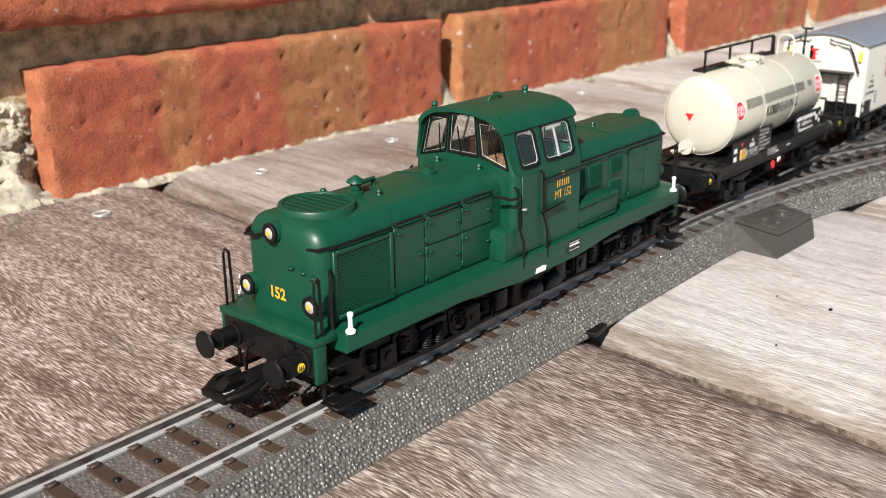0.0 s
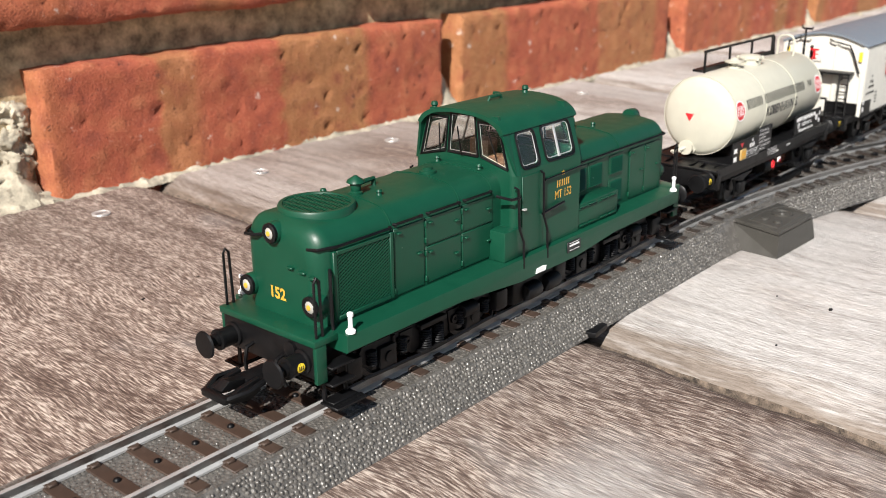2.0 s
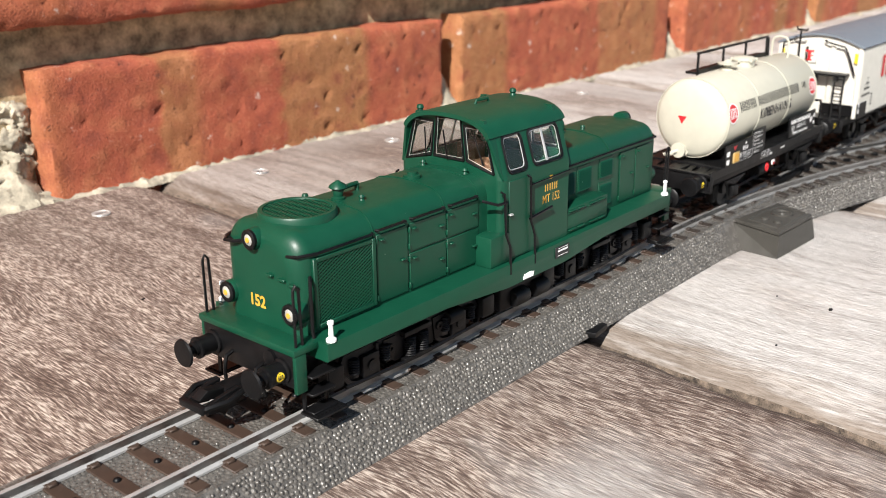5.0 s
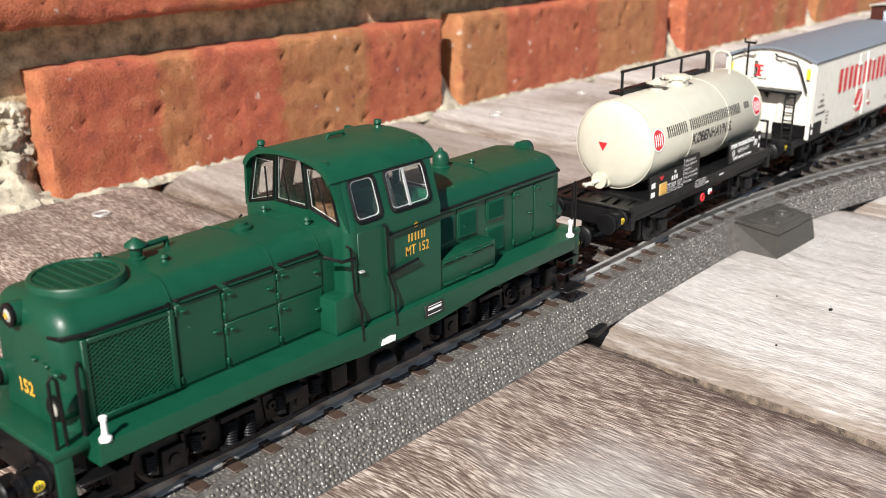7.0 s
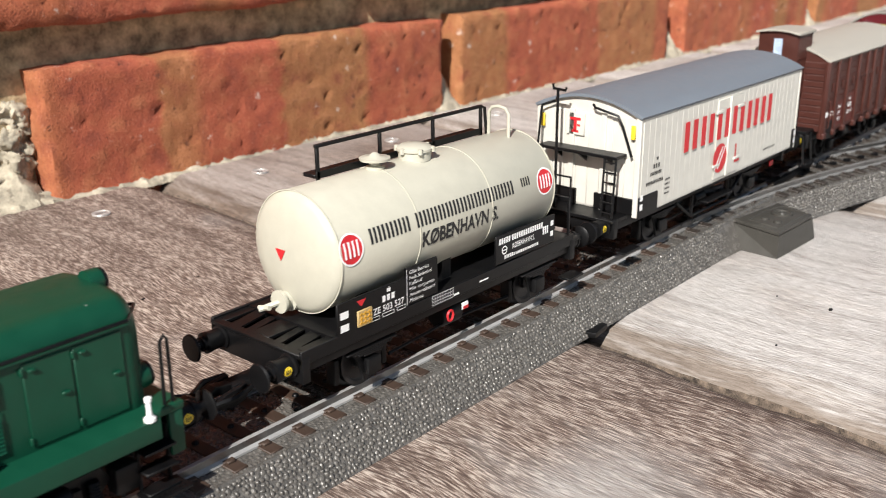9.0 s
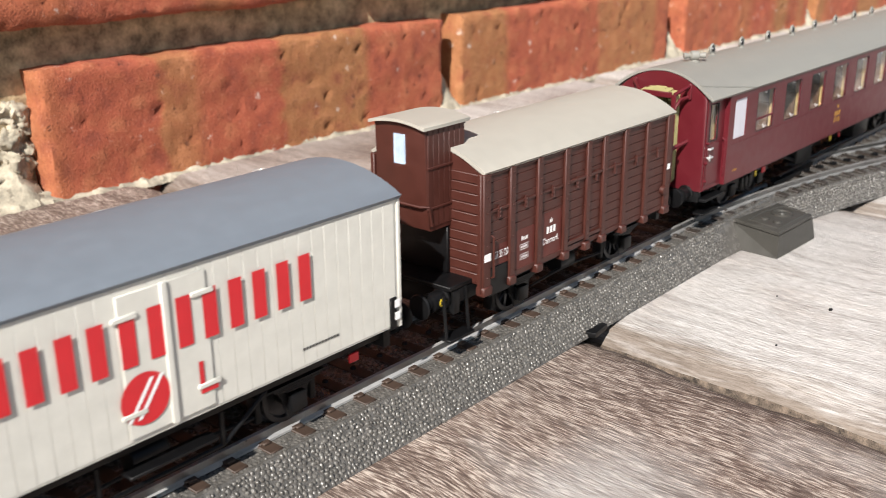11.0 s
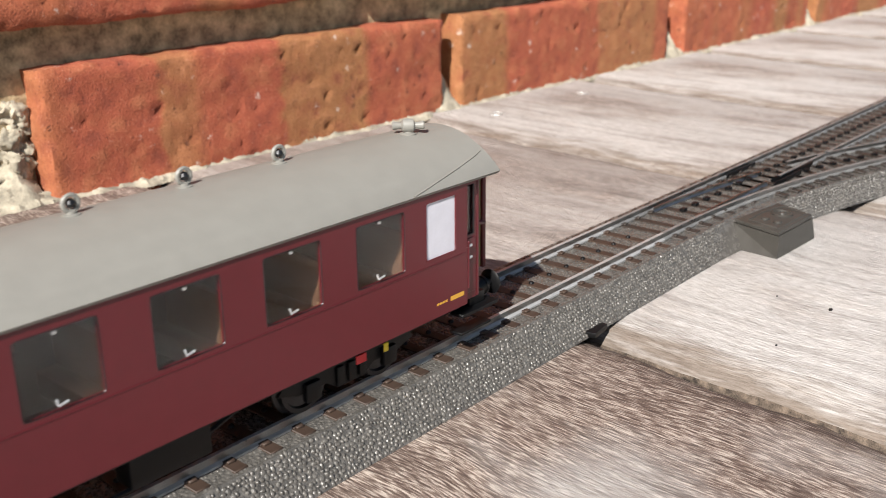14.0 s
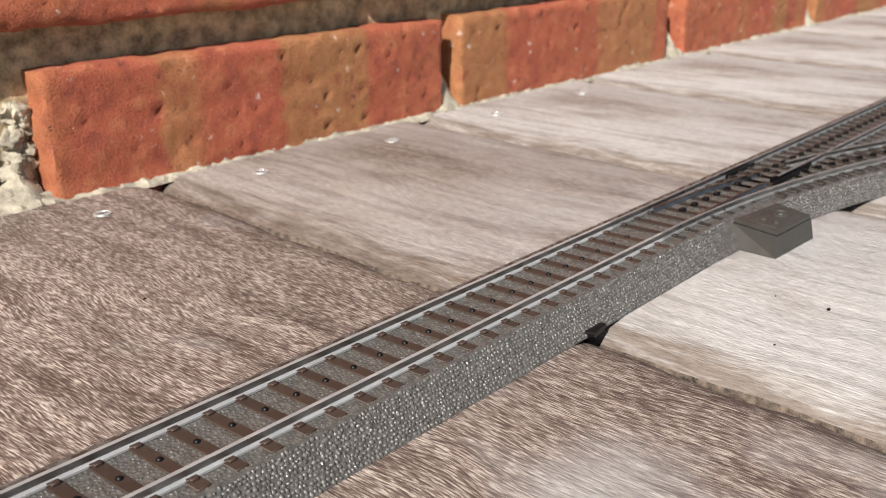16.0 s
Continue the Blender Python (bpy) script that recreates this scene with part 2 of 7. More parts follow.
STEEL = mat("rail_steel", (0.42, 0.415, 0.41), 0.32, 1.0, vary=0.2, scale=150, bump=0.1)
# brighter copy of the rail metal: sunlight on the rails put into colour
RAILLIT = mat("rail_lit_tone", (0.46, 0.455, 0.445), 0.42, 0.4, vary=0.1, scale=200, bump=0.1)
GALV = mat("galvanised_steel", (0.62, 0.62, 0.60), 0.5, 0.7, vary=0.2, bump=0.3)
EARTH = mat("dark_earth", (0.075, 0.058, 0.042), 0.95, vary=0.4, scale=60, fine=500, bump=0.8)
DIRTYWOOD = mat("dirty_board_edge", (0.125, 0.095, 0.072), 0.9, vary=0.8, scale=420, fine=2600, bump=1.0)
TREAD = mat("wheel_steel", (0.42, 0.42, 0.42), 0.3, 1.0, bump=0.05)
CREAM = mat("cream_paint", (0.48, 0.465, 0.385), 0.42, vary=0.04, bump=0.04)
WHITE = mat("white_paint", (0.60, 0.585, 0.53), 0.5, vary=0.05, bump=0.05)
PURE = mat("white_print", (0.85, 0.85, 0.84), 0.45, vary=0.04, bump=0)
SLATE = mat("slate_grey_paint", (0.15, 0.175, 0.205), 0.5, vary=0.04, bump=0.06)
ROOFGREY = mat("roof_grey_paint", (0.235, 0.228, 0.205), 0.5, vary=0.035, bump=0.06)
ROOFTAN = mat("pale_roof_paint", (0.37, 0.35, 0.305), 0.55, vary=0.03, bump=0.06)
MAROON = mat("maroon_paint", (0.096, 0.0092, 0.0142), 0.36, vary=0.06, bump=0.04)
BROWN = mat("red_brown_paint", (0.057, 0.0148, 0.0098), 0.5, vary=0.12, bump=0.08)
BROWNNEW = mat("fresh_red_brown_paint", (0.092, 0.0165, 0.0112), 0.5, vary=0.08, bump=0.06)
RED = mat("red_print", (0.55, 0.018, 0.025), 0.45, vary=0.06, bump=0)
BLACKPRINT = mat("black_print", (0.015, 0.015, 0.016), 0.5, vary=0.1, bump=0)
GOLD = mat("yellow_print", (0.62, 0.33, 0.04), 0.45, vary=0.08, bump=0)
YELLOW = mat("yellow_paint", (0.75, 0.55, 0.03), 0.45, vary=0.06, bump=0)
TAN = mat("tan_plastic", (0.42, 0.30, 0.13), 0.5, vary=0.08)
BELLOWS = mat("olive_cream_plastic", (0.27, 0.24, 0.105), 0.5, vary=0.08, bump=0.05)
BALLAST = mat("grey_ballast_plastic", (0.100, 0.093, 0.084), 0.27, vary=0.3, scale=500, fine=2500, bump=0.5, spec=0.6)
DARKSLEEPER = mat("dark_sleeper_plastic", (0.034, 0.026, 0.021), 0.5, vary=0.2, bump=0.1, island=0.12)
SLEEPER = mat("brown_sleeper_plastic", (0.048, 0.029, 0.020), 0.62, vary=0.2, bump=0.1, island=0.12)
BOXGREY = mat("dark_grey_plastic", (0.05, 0.047, 0.041), 0.5, vary=0.15, bump=0.12)
CHROME = mat("bright_metal", (0.62, 0.62, 0.61), 0.38, 0.6, vary=0.05, bump=0)
LENS = mat("lamp_lens", (0.34, 0.335, 0.31), 0.10, vary=0.1, bump=0)
FROSTED = mat("frosted_white_pane", (0.60, 0.60, 0.66), 0.35, vary=0.05, bump=0.02)
GLASS = glass("clear_plastic")
SEATS = mat("seat_brown_plastic", (0.10, 0.05, 0.028), 0.5)
GREYIN = mat("interior_grey_plastic", (0.15, 0.145, 0.13), 0.5)
# dark grey that puts the shade inside cab and coach into the colour
SHADEIN = mat("shaded_interior_plastic", (0.075, 0.07, 0.058), 0.55)
BLUEPANE = mat("pale_blue_pane", (0.30, 0.36, 0.46), 0.2)
# dimmer copy of the sunlit rail tone, for the turnout
RAILLIT_DIM = mat("rail_lit_tone_dim", (0.30, 0.295, 0.285), 0.45, 0.5, vary=0.2, scale=200, bump=0.1)

# ---- mesh tools (lengths in millimetres) ----
def box(bm, x0, x1, y0, y1, z0, z1, bev=0.0, seg=2):
    vs = [bm.verts.new((x, y, z)) for x in (x0, x1) for y in (y0, y1) for z in (z0, z1)]
    fs = [bm.faces.new([vs[i] for i in q]) for q in ((0, 1, 3, 2), (4, 6, 7, 5), (0, 4, 5, 1), (2, 3, 7, 6), (0, 2, 6, 4), (1, 5, 7, 3))]
    if bev:
        es = list({e for f in fs for e in f.edges})
        bmesh.ops.bevel(bm, geom=es, offset=bev, segments=seg, profile=0.5, affect="EDGES")
    return bm


def prism(bm, pts, axis, a, b, bev=0.0):
    """Extrude an outline from a to b. axis x: pts are (y, z); y: (x, z); z: (x, y)."""
    def at(p, t):
        return {"x": (t, p[0], p[1]), "y": (p[0], t, p[1]), "z": (p[0], p[1], t)}[axis]
    lo, hi = [bm.verts.new(at(p, a)) for p in pts], [bm.verts.new(at(p, b)) for p in pts]
    k = len(pts)
    fs = [bm.faces.new(lo), bm.faces.new(hi[::-1])]
    fs += [bm.faces.new((lo[i], hi[i], hi[(i + 1) % k], lo[(i + 1) % k])) for i in range(k)]
    if bev:
        es = [e for f in fs[:2] for e in f.edges]
        bmesh.ops.bevel(bm, geom=es, offset=bev, segments=2, profile=0.5, affect="EDGES")
    return bm


def tube(bm, pts, r, seg=6, r2=None):
    """A round bar along a line of points; r2: the radius at its end."""
    pts = [Vector(p) for p in pts]
    rings = []
    for i, p in enumerate(pts):
        d = (pts[min(i + 1, len(pts) - 1)] - pts[max(i - 1, 0)]).normalized()
        s = d.orthogonal().normalized() if not rings else (side - d * side.dot(d)).normalized()
        side, u = s, d.cross(s)
        rad = r if r2 is None else r + (r2 - r) * i / (len(pts) - 1)
        rings.append([bm.verts.new(p + rad * (math.cos(a) * s + math.sin(a) * u)) for a in [2 * math.pi * k / seg for k in range(seg)]])
    for A, B in zip(rings, rings[1:]):
        for k in range(seg):
            bm.faces.new((A[k], A[(k + 1) % seg], B[(k + 1) % seg], B[k]))
    bm.faces.new(rings[0][::-1]); bm.faces.new(rings[-1])
    return bm


def turned(bm, profile, base, axis, seg=20):
    """A turned form: profile of (radius, height) along axis from base."""
    ax = Vector(axis).normalized()
    s = ax.orthogonal().normalized(); u = ax.cross(s); base = Vector(base)
    rings = []
    for r, h in profile:
        if r < 1e-6:
            rings.append([bm.verts.new(base + ax * h)] * seg)
        else:
            rings.append([bm.verts.new(base + ax * h + r * (math.cos(a) * s + math.sin(a) * u)) for a in [2 * math.pi * k / seg for k in range(seg)]])
    for A, B in zip(rings, rings[1:]):
        for k in range(seg):
            q = [A[k], A[(k + 1) % seg], B[(k + 1) % seg], B[k]]
            q = [v for i, v in enumerate(q) if v not in q[:i]]
            if len(q) > 2:
                bm.faces.new(q)
    for ring, flip in ((rings[0], True), (rings[-1], False)):
        if ring[0] is not ring[1]:
            bm.faces.new(ring[::-1] if flip else ring)
    return bm


def to_mesh(name, bm, material, origin=(0, 0, 0), smooth=40):
    bmesh.ops.recalc_face_normals(bm, faces=bm.faces)
    bmesh.ops.transform(bm, matrix=Matrix.Scale(0.001, 4) @ Matrix.Translation(-Vector(origin)), verts=bm.verts)
    me = bpy.data.meshes.new(name)
    bm.to_mesh(me); bm.free()
    me.materials.append(material)
    if smooth:
        me.shade_smooth(); me.set_sharp_from_angle(angle=radians(smooth))
    return me


ORIGIN = [Vector((0, 0, 0))]


def B():
    return bmesh.new()


def part(name, bm, material, parent, label="", smooth=40, at=None):
    """One mesh under a thing or a part. at: its own pivot, in the thing's millimetres."""
    o = Vector(at) if at is not None else ORIGIN[0]
    ob = new(name, to_mesh(name, bm, material, o, smooth))
    ob.parent = parent
    if material is GLASS:
        ob.visible_shadow = False
    if at is not None:
        ob.location = (o - ORIGIN[0]) * 0.001
    return tagged(ob, label=label)


def thing(name, origin, label, category, group="", kind=""):
    e = new(name)
    e.empty_display_size = 0.01
    e.location = Vector(origin) * 0.001
    ORIGIN[0] = Vector(origin)
    return tagged(e, label, category, group, kind)


def lettering(name, text, size, material, parent, place, label="", width=None, wrap=None, bold=0.0, mono=False):
    """Raised print. place maps (u, v) millimetres to a point; size is the height of capitals."""
    cu = bpy.data.curves.new(name, "FONT")
    cu.body, cu.size = text, size / 0.70
    cu.align_x = "CENTER"
    cu.offset = bold
    cu.resolution_u = 3
    tmp = bpy.data.objects.new(name, cu)
    scene.collection.objects.link(tmp)
    bpy.context.view_layer.update()
    me = bpy.data.meshes.new_from_object(tmp)
    bpy.data.objects.remove(tmp)
    xs = [v.co.x for v in me.vertices]
    k = width / (max(xs) - min(xs)) if width else 1.0
    mid = (max(xs) + min(xs)) / 2
    for v in me.vertices:
        v.co = (Vector(place((v.co.x - mid) * k, v.co.y)) - ORIGIN[0]) * 0.001
    me.materials.clear(); me.materials.append(material)
    ob = new(name, me)
    ob.parent = parent
    return tagged(ob, label=label)


def on_side(x, y, z):
    return lambda u, v: (x + u, y, z + v)


def on_front(x, y, z):
    return lambda u, v: (x, y - u, z + v)


def slab(bm, place, u0, u1, v0, v1, steps=1):
    """A thin printed patch on the surface that place describes."""
    for i in range(steps):
        a, b = v0 + (v1 - v0) * i / steps, v0 + (v1 - v0) * (i + 1) / steps
        bm.faces.new([bm.verts.new(place(*q)) for q in ((u0, a), (u1, a), (u1, b), (u0, b))])
    return bm


def disc(bm, place, r0, r1, seg=28, a0=0.0, a1=2 * math.pi):
    for i in range(seg):
        a, b = a0 + (a1 - a0) * i / seg, a0 + (a1 - a0) * (i + 1) / seg
        q = [place(r1 * math.cos(a), r1 * math.sin(a)), place(r1 * math.cos(b), r1 * math.sin(b))]
        q += [place(r0 * math.cos(b), r0 * math.sin(b)), place(r0 * math.cos(a), r0 * math.sin(a))] if r0 else [place(0, 0)]
        bm.faces.new([bm.verts.new(p) for p in q])
    return bm


def pierced(bm, x0, x1, z0, z1, holes, y0, y1):
    """An upright plate along x with rectangular openings (hx0, hx1, hz0, hz1)."""
    xs = sorted({x0, x1, *[h[0] for h in holes], *[h[1] for h in holes]})
    zs = sorted({z0, z1, *[h[2] for h in holes], *[h[3] for h in holes]})
    solid = lambda i, j: 0 <= i < len(xs) - 1 and 0 <= j < len(zs) - 1 and not any(
        h[0] < (xs[i] + xs[i + 1]) / 2 < h[1] and h[2] < (zs[j] + zs[j + 1]) / 2 < h[3] for h in holes)
    V = {}
    def v(i, j, y):
        if (i, j, y) not in V:
            V[i, j, y] = bm.verts.new((xs[i], y, zs[j]))
        return V[i, j, y]
    for i in range(len(xs) - 1):
        for j in range(len(zs) - 1):
            if not solid(i, j):
                continue
            for y in (y0, y1):
                bm.faces.new((v(i, j, y), v(i + 1, j, y), v(i + 1, j + 1, y), v(i, j + 1, y)))
            for di, dj, e in ((-1, 0, ((0, 0), (0, 1))), (1, 0, ((1, 0), (1, 1))), (0, -1, ((0, 0), (1, 0))), (0, 1, ((0, 1), (1, 1)))):
                if not solid(i + di, j + dj):
                    (a, b), (c, d) = e
                    bm.faces.new((v(i + a, j + b, y0), v(i + c, j + d, y0), v(i + c, j + d, y1), v(i + a, j + b, y1)))
    return bm


RAIL = 10.3      # top of the rails above the deck, mm

# ---- deck ----
def plank_mesh(name, width, y0, y1, depth, seed):
    """A board along y with worn, rounded and slightly ragged long edges."""
    prof = [(0, -depth), (0, -7.5), (0.8, -4.8), (2.6, -2.9), (6.0, -1.3), (12, 0), (width / 2, 0)]
    prof = prof + [(width - a, b) for a, b in prof[-2::-1]]
    ys = [y0 + (y1 - y0) * i / 300 for i in range(301)]
    bm = B()
    rows = []
    for y in ys:
        row = []
        for i, (a, b) in enumerate(prof):
            edge = 1 if i < 6 or i > len(prof) - 7 else 0
            w = noise.noise(Vector((seed * 7.3 + (0 if i < 6 else 50), y * 0.03, b * 0.1))) * 2.6 + noise.noise(Vector((seed * 3.1 + i * 0.3, y * 0.07, 2))) * 0.6 + noise.noise(Vector((seed * 5.1 + i, y * 0.35, 4))) * 0.5
            row.append(bm.verts.new((a + edge * w * (1 if -depth < b else 0), y, b + edge * (noise.noise(Vector((i * 2.7, y * 0.09, seed))) * 0.5 if -depth < b < 0 else 0))))
        rows.append(row)
    for R1, R2 in zip(rows, rows[1:]):
        for k in range(len(prof) - 1):
            bm.faces.new((R1[k], R1[k + 1], R2[k + 1], R2[k]))
        bm.faces.new((R1[-1], R1[0], R2[0], R2[-1]))
    bm.faces.new(rows[0][::-1]); bm.faces.new(rows[-1])
    for f in bm.faces:
        if f.calc_center_median().z < -4.2:
            f.material_index = 1
    me = to_mesh(name, bm, WOOD, smooth=60)
    me.materials.append(DIRTYWOOD)
    return me


deck = tagged(new("floor"), "weathered grey-brown wooden deck boards laid side by side", "deck", kind="structure")
PITCH, GAP = 156.0, 2.6
TONES = {-1: 0.32, 0: 0.04, 1: 0.86, 2: 0.93}
for i in range(-6, 15):
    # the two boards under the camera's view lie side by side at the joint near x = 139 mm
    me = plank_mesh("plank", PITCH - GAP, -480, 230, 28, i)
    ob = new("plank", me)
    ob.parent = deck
    x = 139.5 + (i - 1) * PITCH + GAP / 2
    ob.matrix_basis = Matrix.Translation((x * 0.001, 0, 0)) @ pose(0, 0, 0, 0, 0, -4.0)
    t = TONES.get(i, 0.9)
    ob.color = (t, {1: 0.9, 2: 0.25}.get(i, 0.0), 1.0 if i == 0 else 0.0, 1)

bm = B()
box(bm, -6000, 6000, -6000, 6000, -80, -30)
new_ground = new("ground", to_mesh("ground", bm, EARTH))
tagged(new_ground, "dark earth under the deck boards", "ground", kind="structure")

# screws along the board ends
for sx, sy in ((113.1, 169.3), (186.6, 171.1), (261.9, 168.3), (340, 168), (418, 166)):
    s = thing("screw", (sx, sy, 0), "small worn silver screw head sunk in a deck board", "screw", "deck screws")
    part("screw_head", turned(B(), [(3.2, -0.6), (3.2, 0.25), (2.6, 0.5), (0.9, 0.5), (0.8, 0.1), (0, 0.1)], (sx, sy, 0), (0, 0, 1), 16), GALV, s)
    part("slot", box(B(), sx - 2.0, sx + 2.0, sy - 0.3, sy + 0.3, 0.42, 0.53), DARKMET, s)
    part("rim", tube(B(), [(sx + 3.1 * math.cos(a), sy + 3.1 * math.sin(a), 0.4) for a in [k * math.pi / 10 for k in range(21)]], 0.22, 5), GALV, s)

# grit on the boards
for k, (gx, gy, r) in enumerate(((189.0, -60.6, 0.7), (189.5, -45.7, 0.35), (158.4, -58.6, 0.4), (76.5, 88.0, 0.5), (97.0, 91.0, 0.4))):
    gr = thing("grit", (gx, gy, 0), "tiny dark speck of grit lying on a deck board", "grit", "grit specks")
    bm = bmesh.new()
    bmesh.ops.create_icosphere(bm, subdivisions=1, radius=r)
    for v in bm.verts:
        v.co = Vector((v.co.x * 1.3, v.co.y * 0.8, v.co.z * 0.5)) * (1 + 0.4 * noise.noise(v.co * 3 + Vector((k, 0, 0)))) + Vector((gx, gy, r * 0.35))
    part("grain", bm, BLACK, gr)

# ---- brick wall ----
wall = tagged(new("wall_north"), "old red brick wall with deep mortar joints", "wall", kind="structure")
WALL_Y = 196.0
bm = B()
box(bm, -700, 3000, WALL_Y + 13, WALL_Y + 110, -40, 700)
core = new("mortar_bed", to_mesh("mortar_bed", bm, JOINT))
core.parent = wall


def brick_mesh(length, height, depth, seed):
    """A hand-made brick: uneven faces, chipped and rounded edges. Its front is at y = 0, its lower left corner at the origin."""
    nx, nz, ny = 96, 28, 6
    V = {}
    bm = B()
    def v(i, j, k):
        if (i, j, k) not in V:
            x, z, y = length * i / nx, height * j / nz, (7 + (depth - 7) * (k - 1) / (ny - 1) if k else 0)
            ex, ez = min(x, length - x), min(z, height - z)
            q = Vector((x * 0.02 + seed * 9, y * 0.05, z * 0.05))
            # ragged arrises: the clay has flaked off in bites along the edges
            lip = 2.6 + 2.4 * noise.noise(q * 2.2 + Vector((5, 0, 0))) + 1.2 * noise.noise(q * 7)
            chip = max(0, 1 - ex / 2.6) ** 2 * (1.5 + 2.2 * noise.noise(q * 3.0)) + max(0, 1 - ez / max(1.0, lip)) * max(0.4, 1.9 + 2.0 * noise.noise(q * 4.5))
            rough = 1.0 * noise.noise(q * 1.2) + 0.4 * noise.noise(q * 4) + 0.3 * noise.noise(q * 13) + 0.3 * noise.noise(q * 30)
            pit = max(0, noise.noise(q * 14 + Vector((0, 9, 0))) - 0.5) * 9
            dx = (1 if i < nx / 2 else -1) * max(0, 0.8 + 1.5 * noise.noise(q * 2 + Vector((3, 3, 0)))) if i in (0, nx) else 0
            dz = (1 if j < nz / 2 else -1) * max(0, 0.7 + 1.5 * noise.noise(q * 1.5 + Vector((1, 8, 0))) + 0.8 * noise.noise(q * 7)) if j in (0, nz) else 0
            V[i, j, k] = bm.verts.new((x + dx, y + (rough + chip + pit if k == 0 else 0), z + dz))
        return V[i, j, k]
    for i in range(nx):
        for j in range(nz):
            bm.faces.new((v(i, j, 0), v(i + 1, j, 0), v(i + 1, j + 1, 0), v(i, j + 1, 0)))
    for k in range(ny):
        for i in range(nx):
            for j in (0, nz):
                bm.faces.new((v(i, j, k), v(i + 1, j, k), v(i + 1, j, k + 1), v(i, j, k + 1)))
        for j in range(nz):
            for i in (0, nx):
                bm.faces.new((v(i, j, k), v(i, j + 1, k), v(i, j + 1, k + 1), v(i, j, k + 1)))
    return to_mesh("brick", bm, (BRICK_A, BRICK_B)[seed] if seed < 2 else BRICK, smooth=50)


KINDS = [brick_mesh(221, 66, 60, s) for s in range(6)]
def lay(x, z, kind, length=221.0):
    ob = new("brick", KINDS[kind])
    ob.parent = wall
    ob.matrix_basis = Matrix.Translation((x * 0.001, (WALL_Y - 0.008 * (x - 200)) * 0.001, z * 0.001)) @ pose(0, 0, 0, 0, 0, -0.4) @ Matrix.Diagonal((length / 221, 1, 1, 1))
    return ob

for i, x in enumerate((-386, -146, 110, 343, 589.5, 832, 1075, 1318, 1561)):
    lay(x, -17.5, (2, 3, 0, 1, 4, 5, 2, 3, 0)[i], 224 if x > 200 else 221)
for c in range(1, 8):
    for i in range(9):
        lay(-437 + (0 if c % 2 else 112) + i * 238, -17.5 + c * 79.5, (i * 2 + c) % 6)


def rough_strip(name, x0, x1, fn, seed, label):
    """Lumpy mortar; fn(s, t) gives y and z for t across the strip."""
    nx, nt = int((x1 - x0) / 1.6), 9
    bm = B()
    rows = []
    for i in range(nx + 1):
        x = x0 + (x1 - x0) * i / nx
        row = []
        for k in range(nt):
            y, z = fn(x, k / (nt - 1))
            q = Vector((x * 0.16, k * 0.5, seed))
            d = noise.noise(q) * 1.2 + noise.noise(q * 3) * 0.9 + noise.noise(q * 8) * 0.6
            row.append(bm.verts.new((x + noise.noise(q * 2 + Vector((7, 0, 0))) * 0.6, y - d * 0.7, z + d * 0.7)))
        rows.append(row)
    for a, b in zip(rows, rows[1:]):
        for k in range(nt - 1):
            bm.faces.new((a[k], a[k + 1], b[k + 1], b[k]))
    ob = new(name, to_mesh(name, bm, MORTAR, smooth=30))
    ob.parent = wall
    return tagged(ob, label=label)


def foot(x, t):
    w = 3.5 + 2.5 * noise.noise(Vector((x * 0.02, 3, 1))) + 1.5 * noise.noise(Vector((x * 0.09, 5, 1)))
    yw = WALL_Y - 0.008 * (x - 200)
    return yw + 4 - (w + 5) * t, 5.0 * (1 - t) ** 1.3 * (0.75 + 0.5 * noise.noise(Vector((x * 0.03, 9, 4)))) - 1.5 * t

rough_strip("mortar_fillet", -300, 1700, foot, 1.0, "lumpy pale mortar along the foot of the bricks")
for jx, w in ((101.0, 17.0), (334.5, 19.0), (578, 23.0), (823, 20.0), (1066, 20)):
    # pale mortar lumps low in the upright joints
    rough_strip("joint_mortar", jx - w / 2, jx + w / 2, lambda x, t, jx=jx, w=w: (WALL_Y - 0.008 * (x - 200) + 7.5 - 9.5 * t + 0.03 * (x - jx) ** 2, (12 if jx < 120 else 20) * (1 - 0.055 * abs(x - jx)) * (1 - t)), jx, "pale mortar squeezed from the joint")

# crumbs of pale mortar packed in the open joint beside the first brick
rnd = random.Random(5)
for k in range(34):
    cx, cz, r = rnd.uniform(99, 107), 36 * (k / 34) ** 1.2, rnd.uniform(2.2, 4.2)
    bm = B()
    bmesh.ops.create_icosphere(bm, subdivisions=3, radius=r)
    for v in bm.verts:
        q = v.co / r
        v.co = v.co * (1 + 0.6 * noise.noise(q * 1.7 + Vector((k * 3.0, 0, 0))) + 0.2 * noise.noise(q * 4 + Vector((k, 5, 0)))) + Vector((min(cx + cz * 0.12, 109), WALL_Y + 11 + k % 4, cz))
    lump = new("mortar_crumb", to_mesh("mortar_crumb", bm, MORTAR, smooth=60))
    lump.parent = wall

# ---- track ----
X0, STEP = 5.92, 8.207
CURVE_X, CURVE_R = 196.0, 437.5


def branch(x):
    return -((x - CURVE_X) ** 2) / (2 * CURVE_R) if x > CURVE_X else 0.0


def slope(x):
    return -(x - CURVE_X) / CURVE_R if x > CURVE_X else 0.0


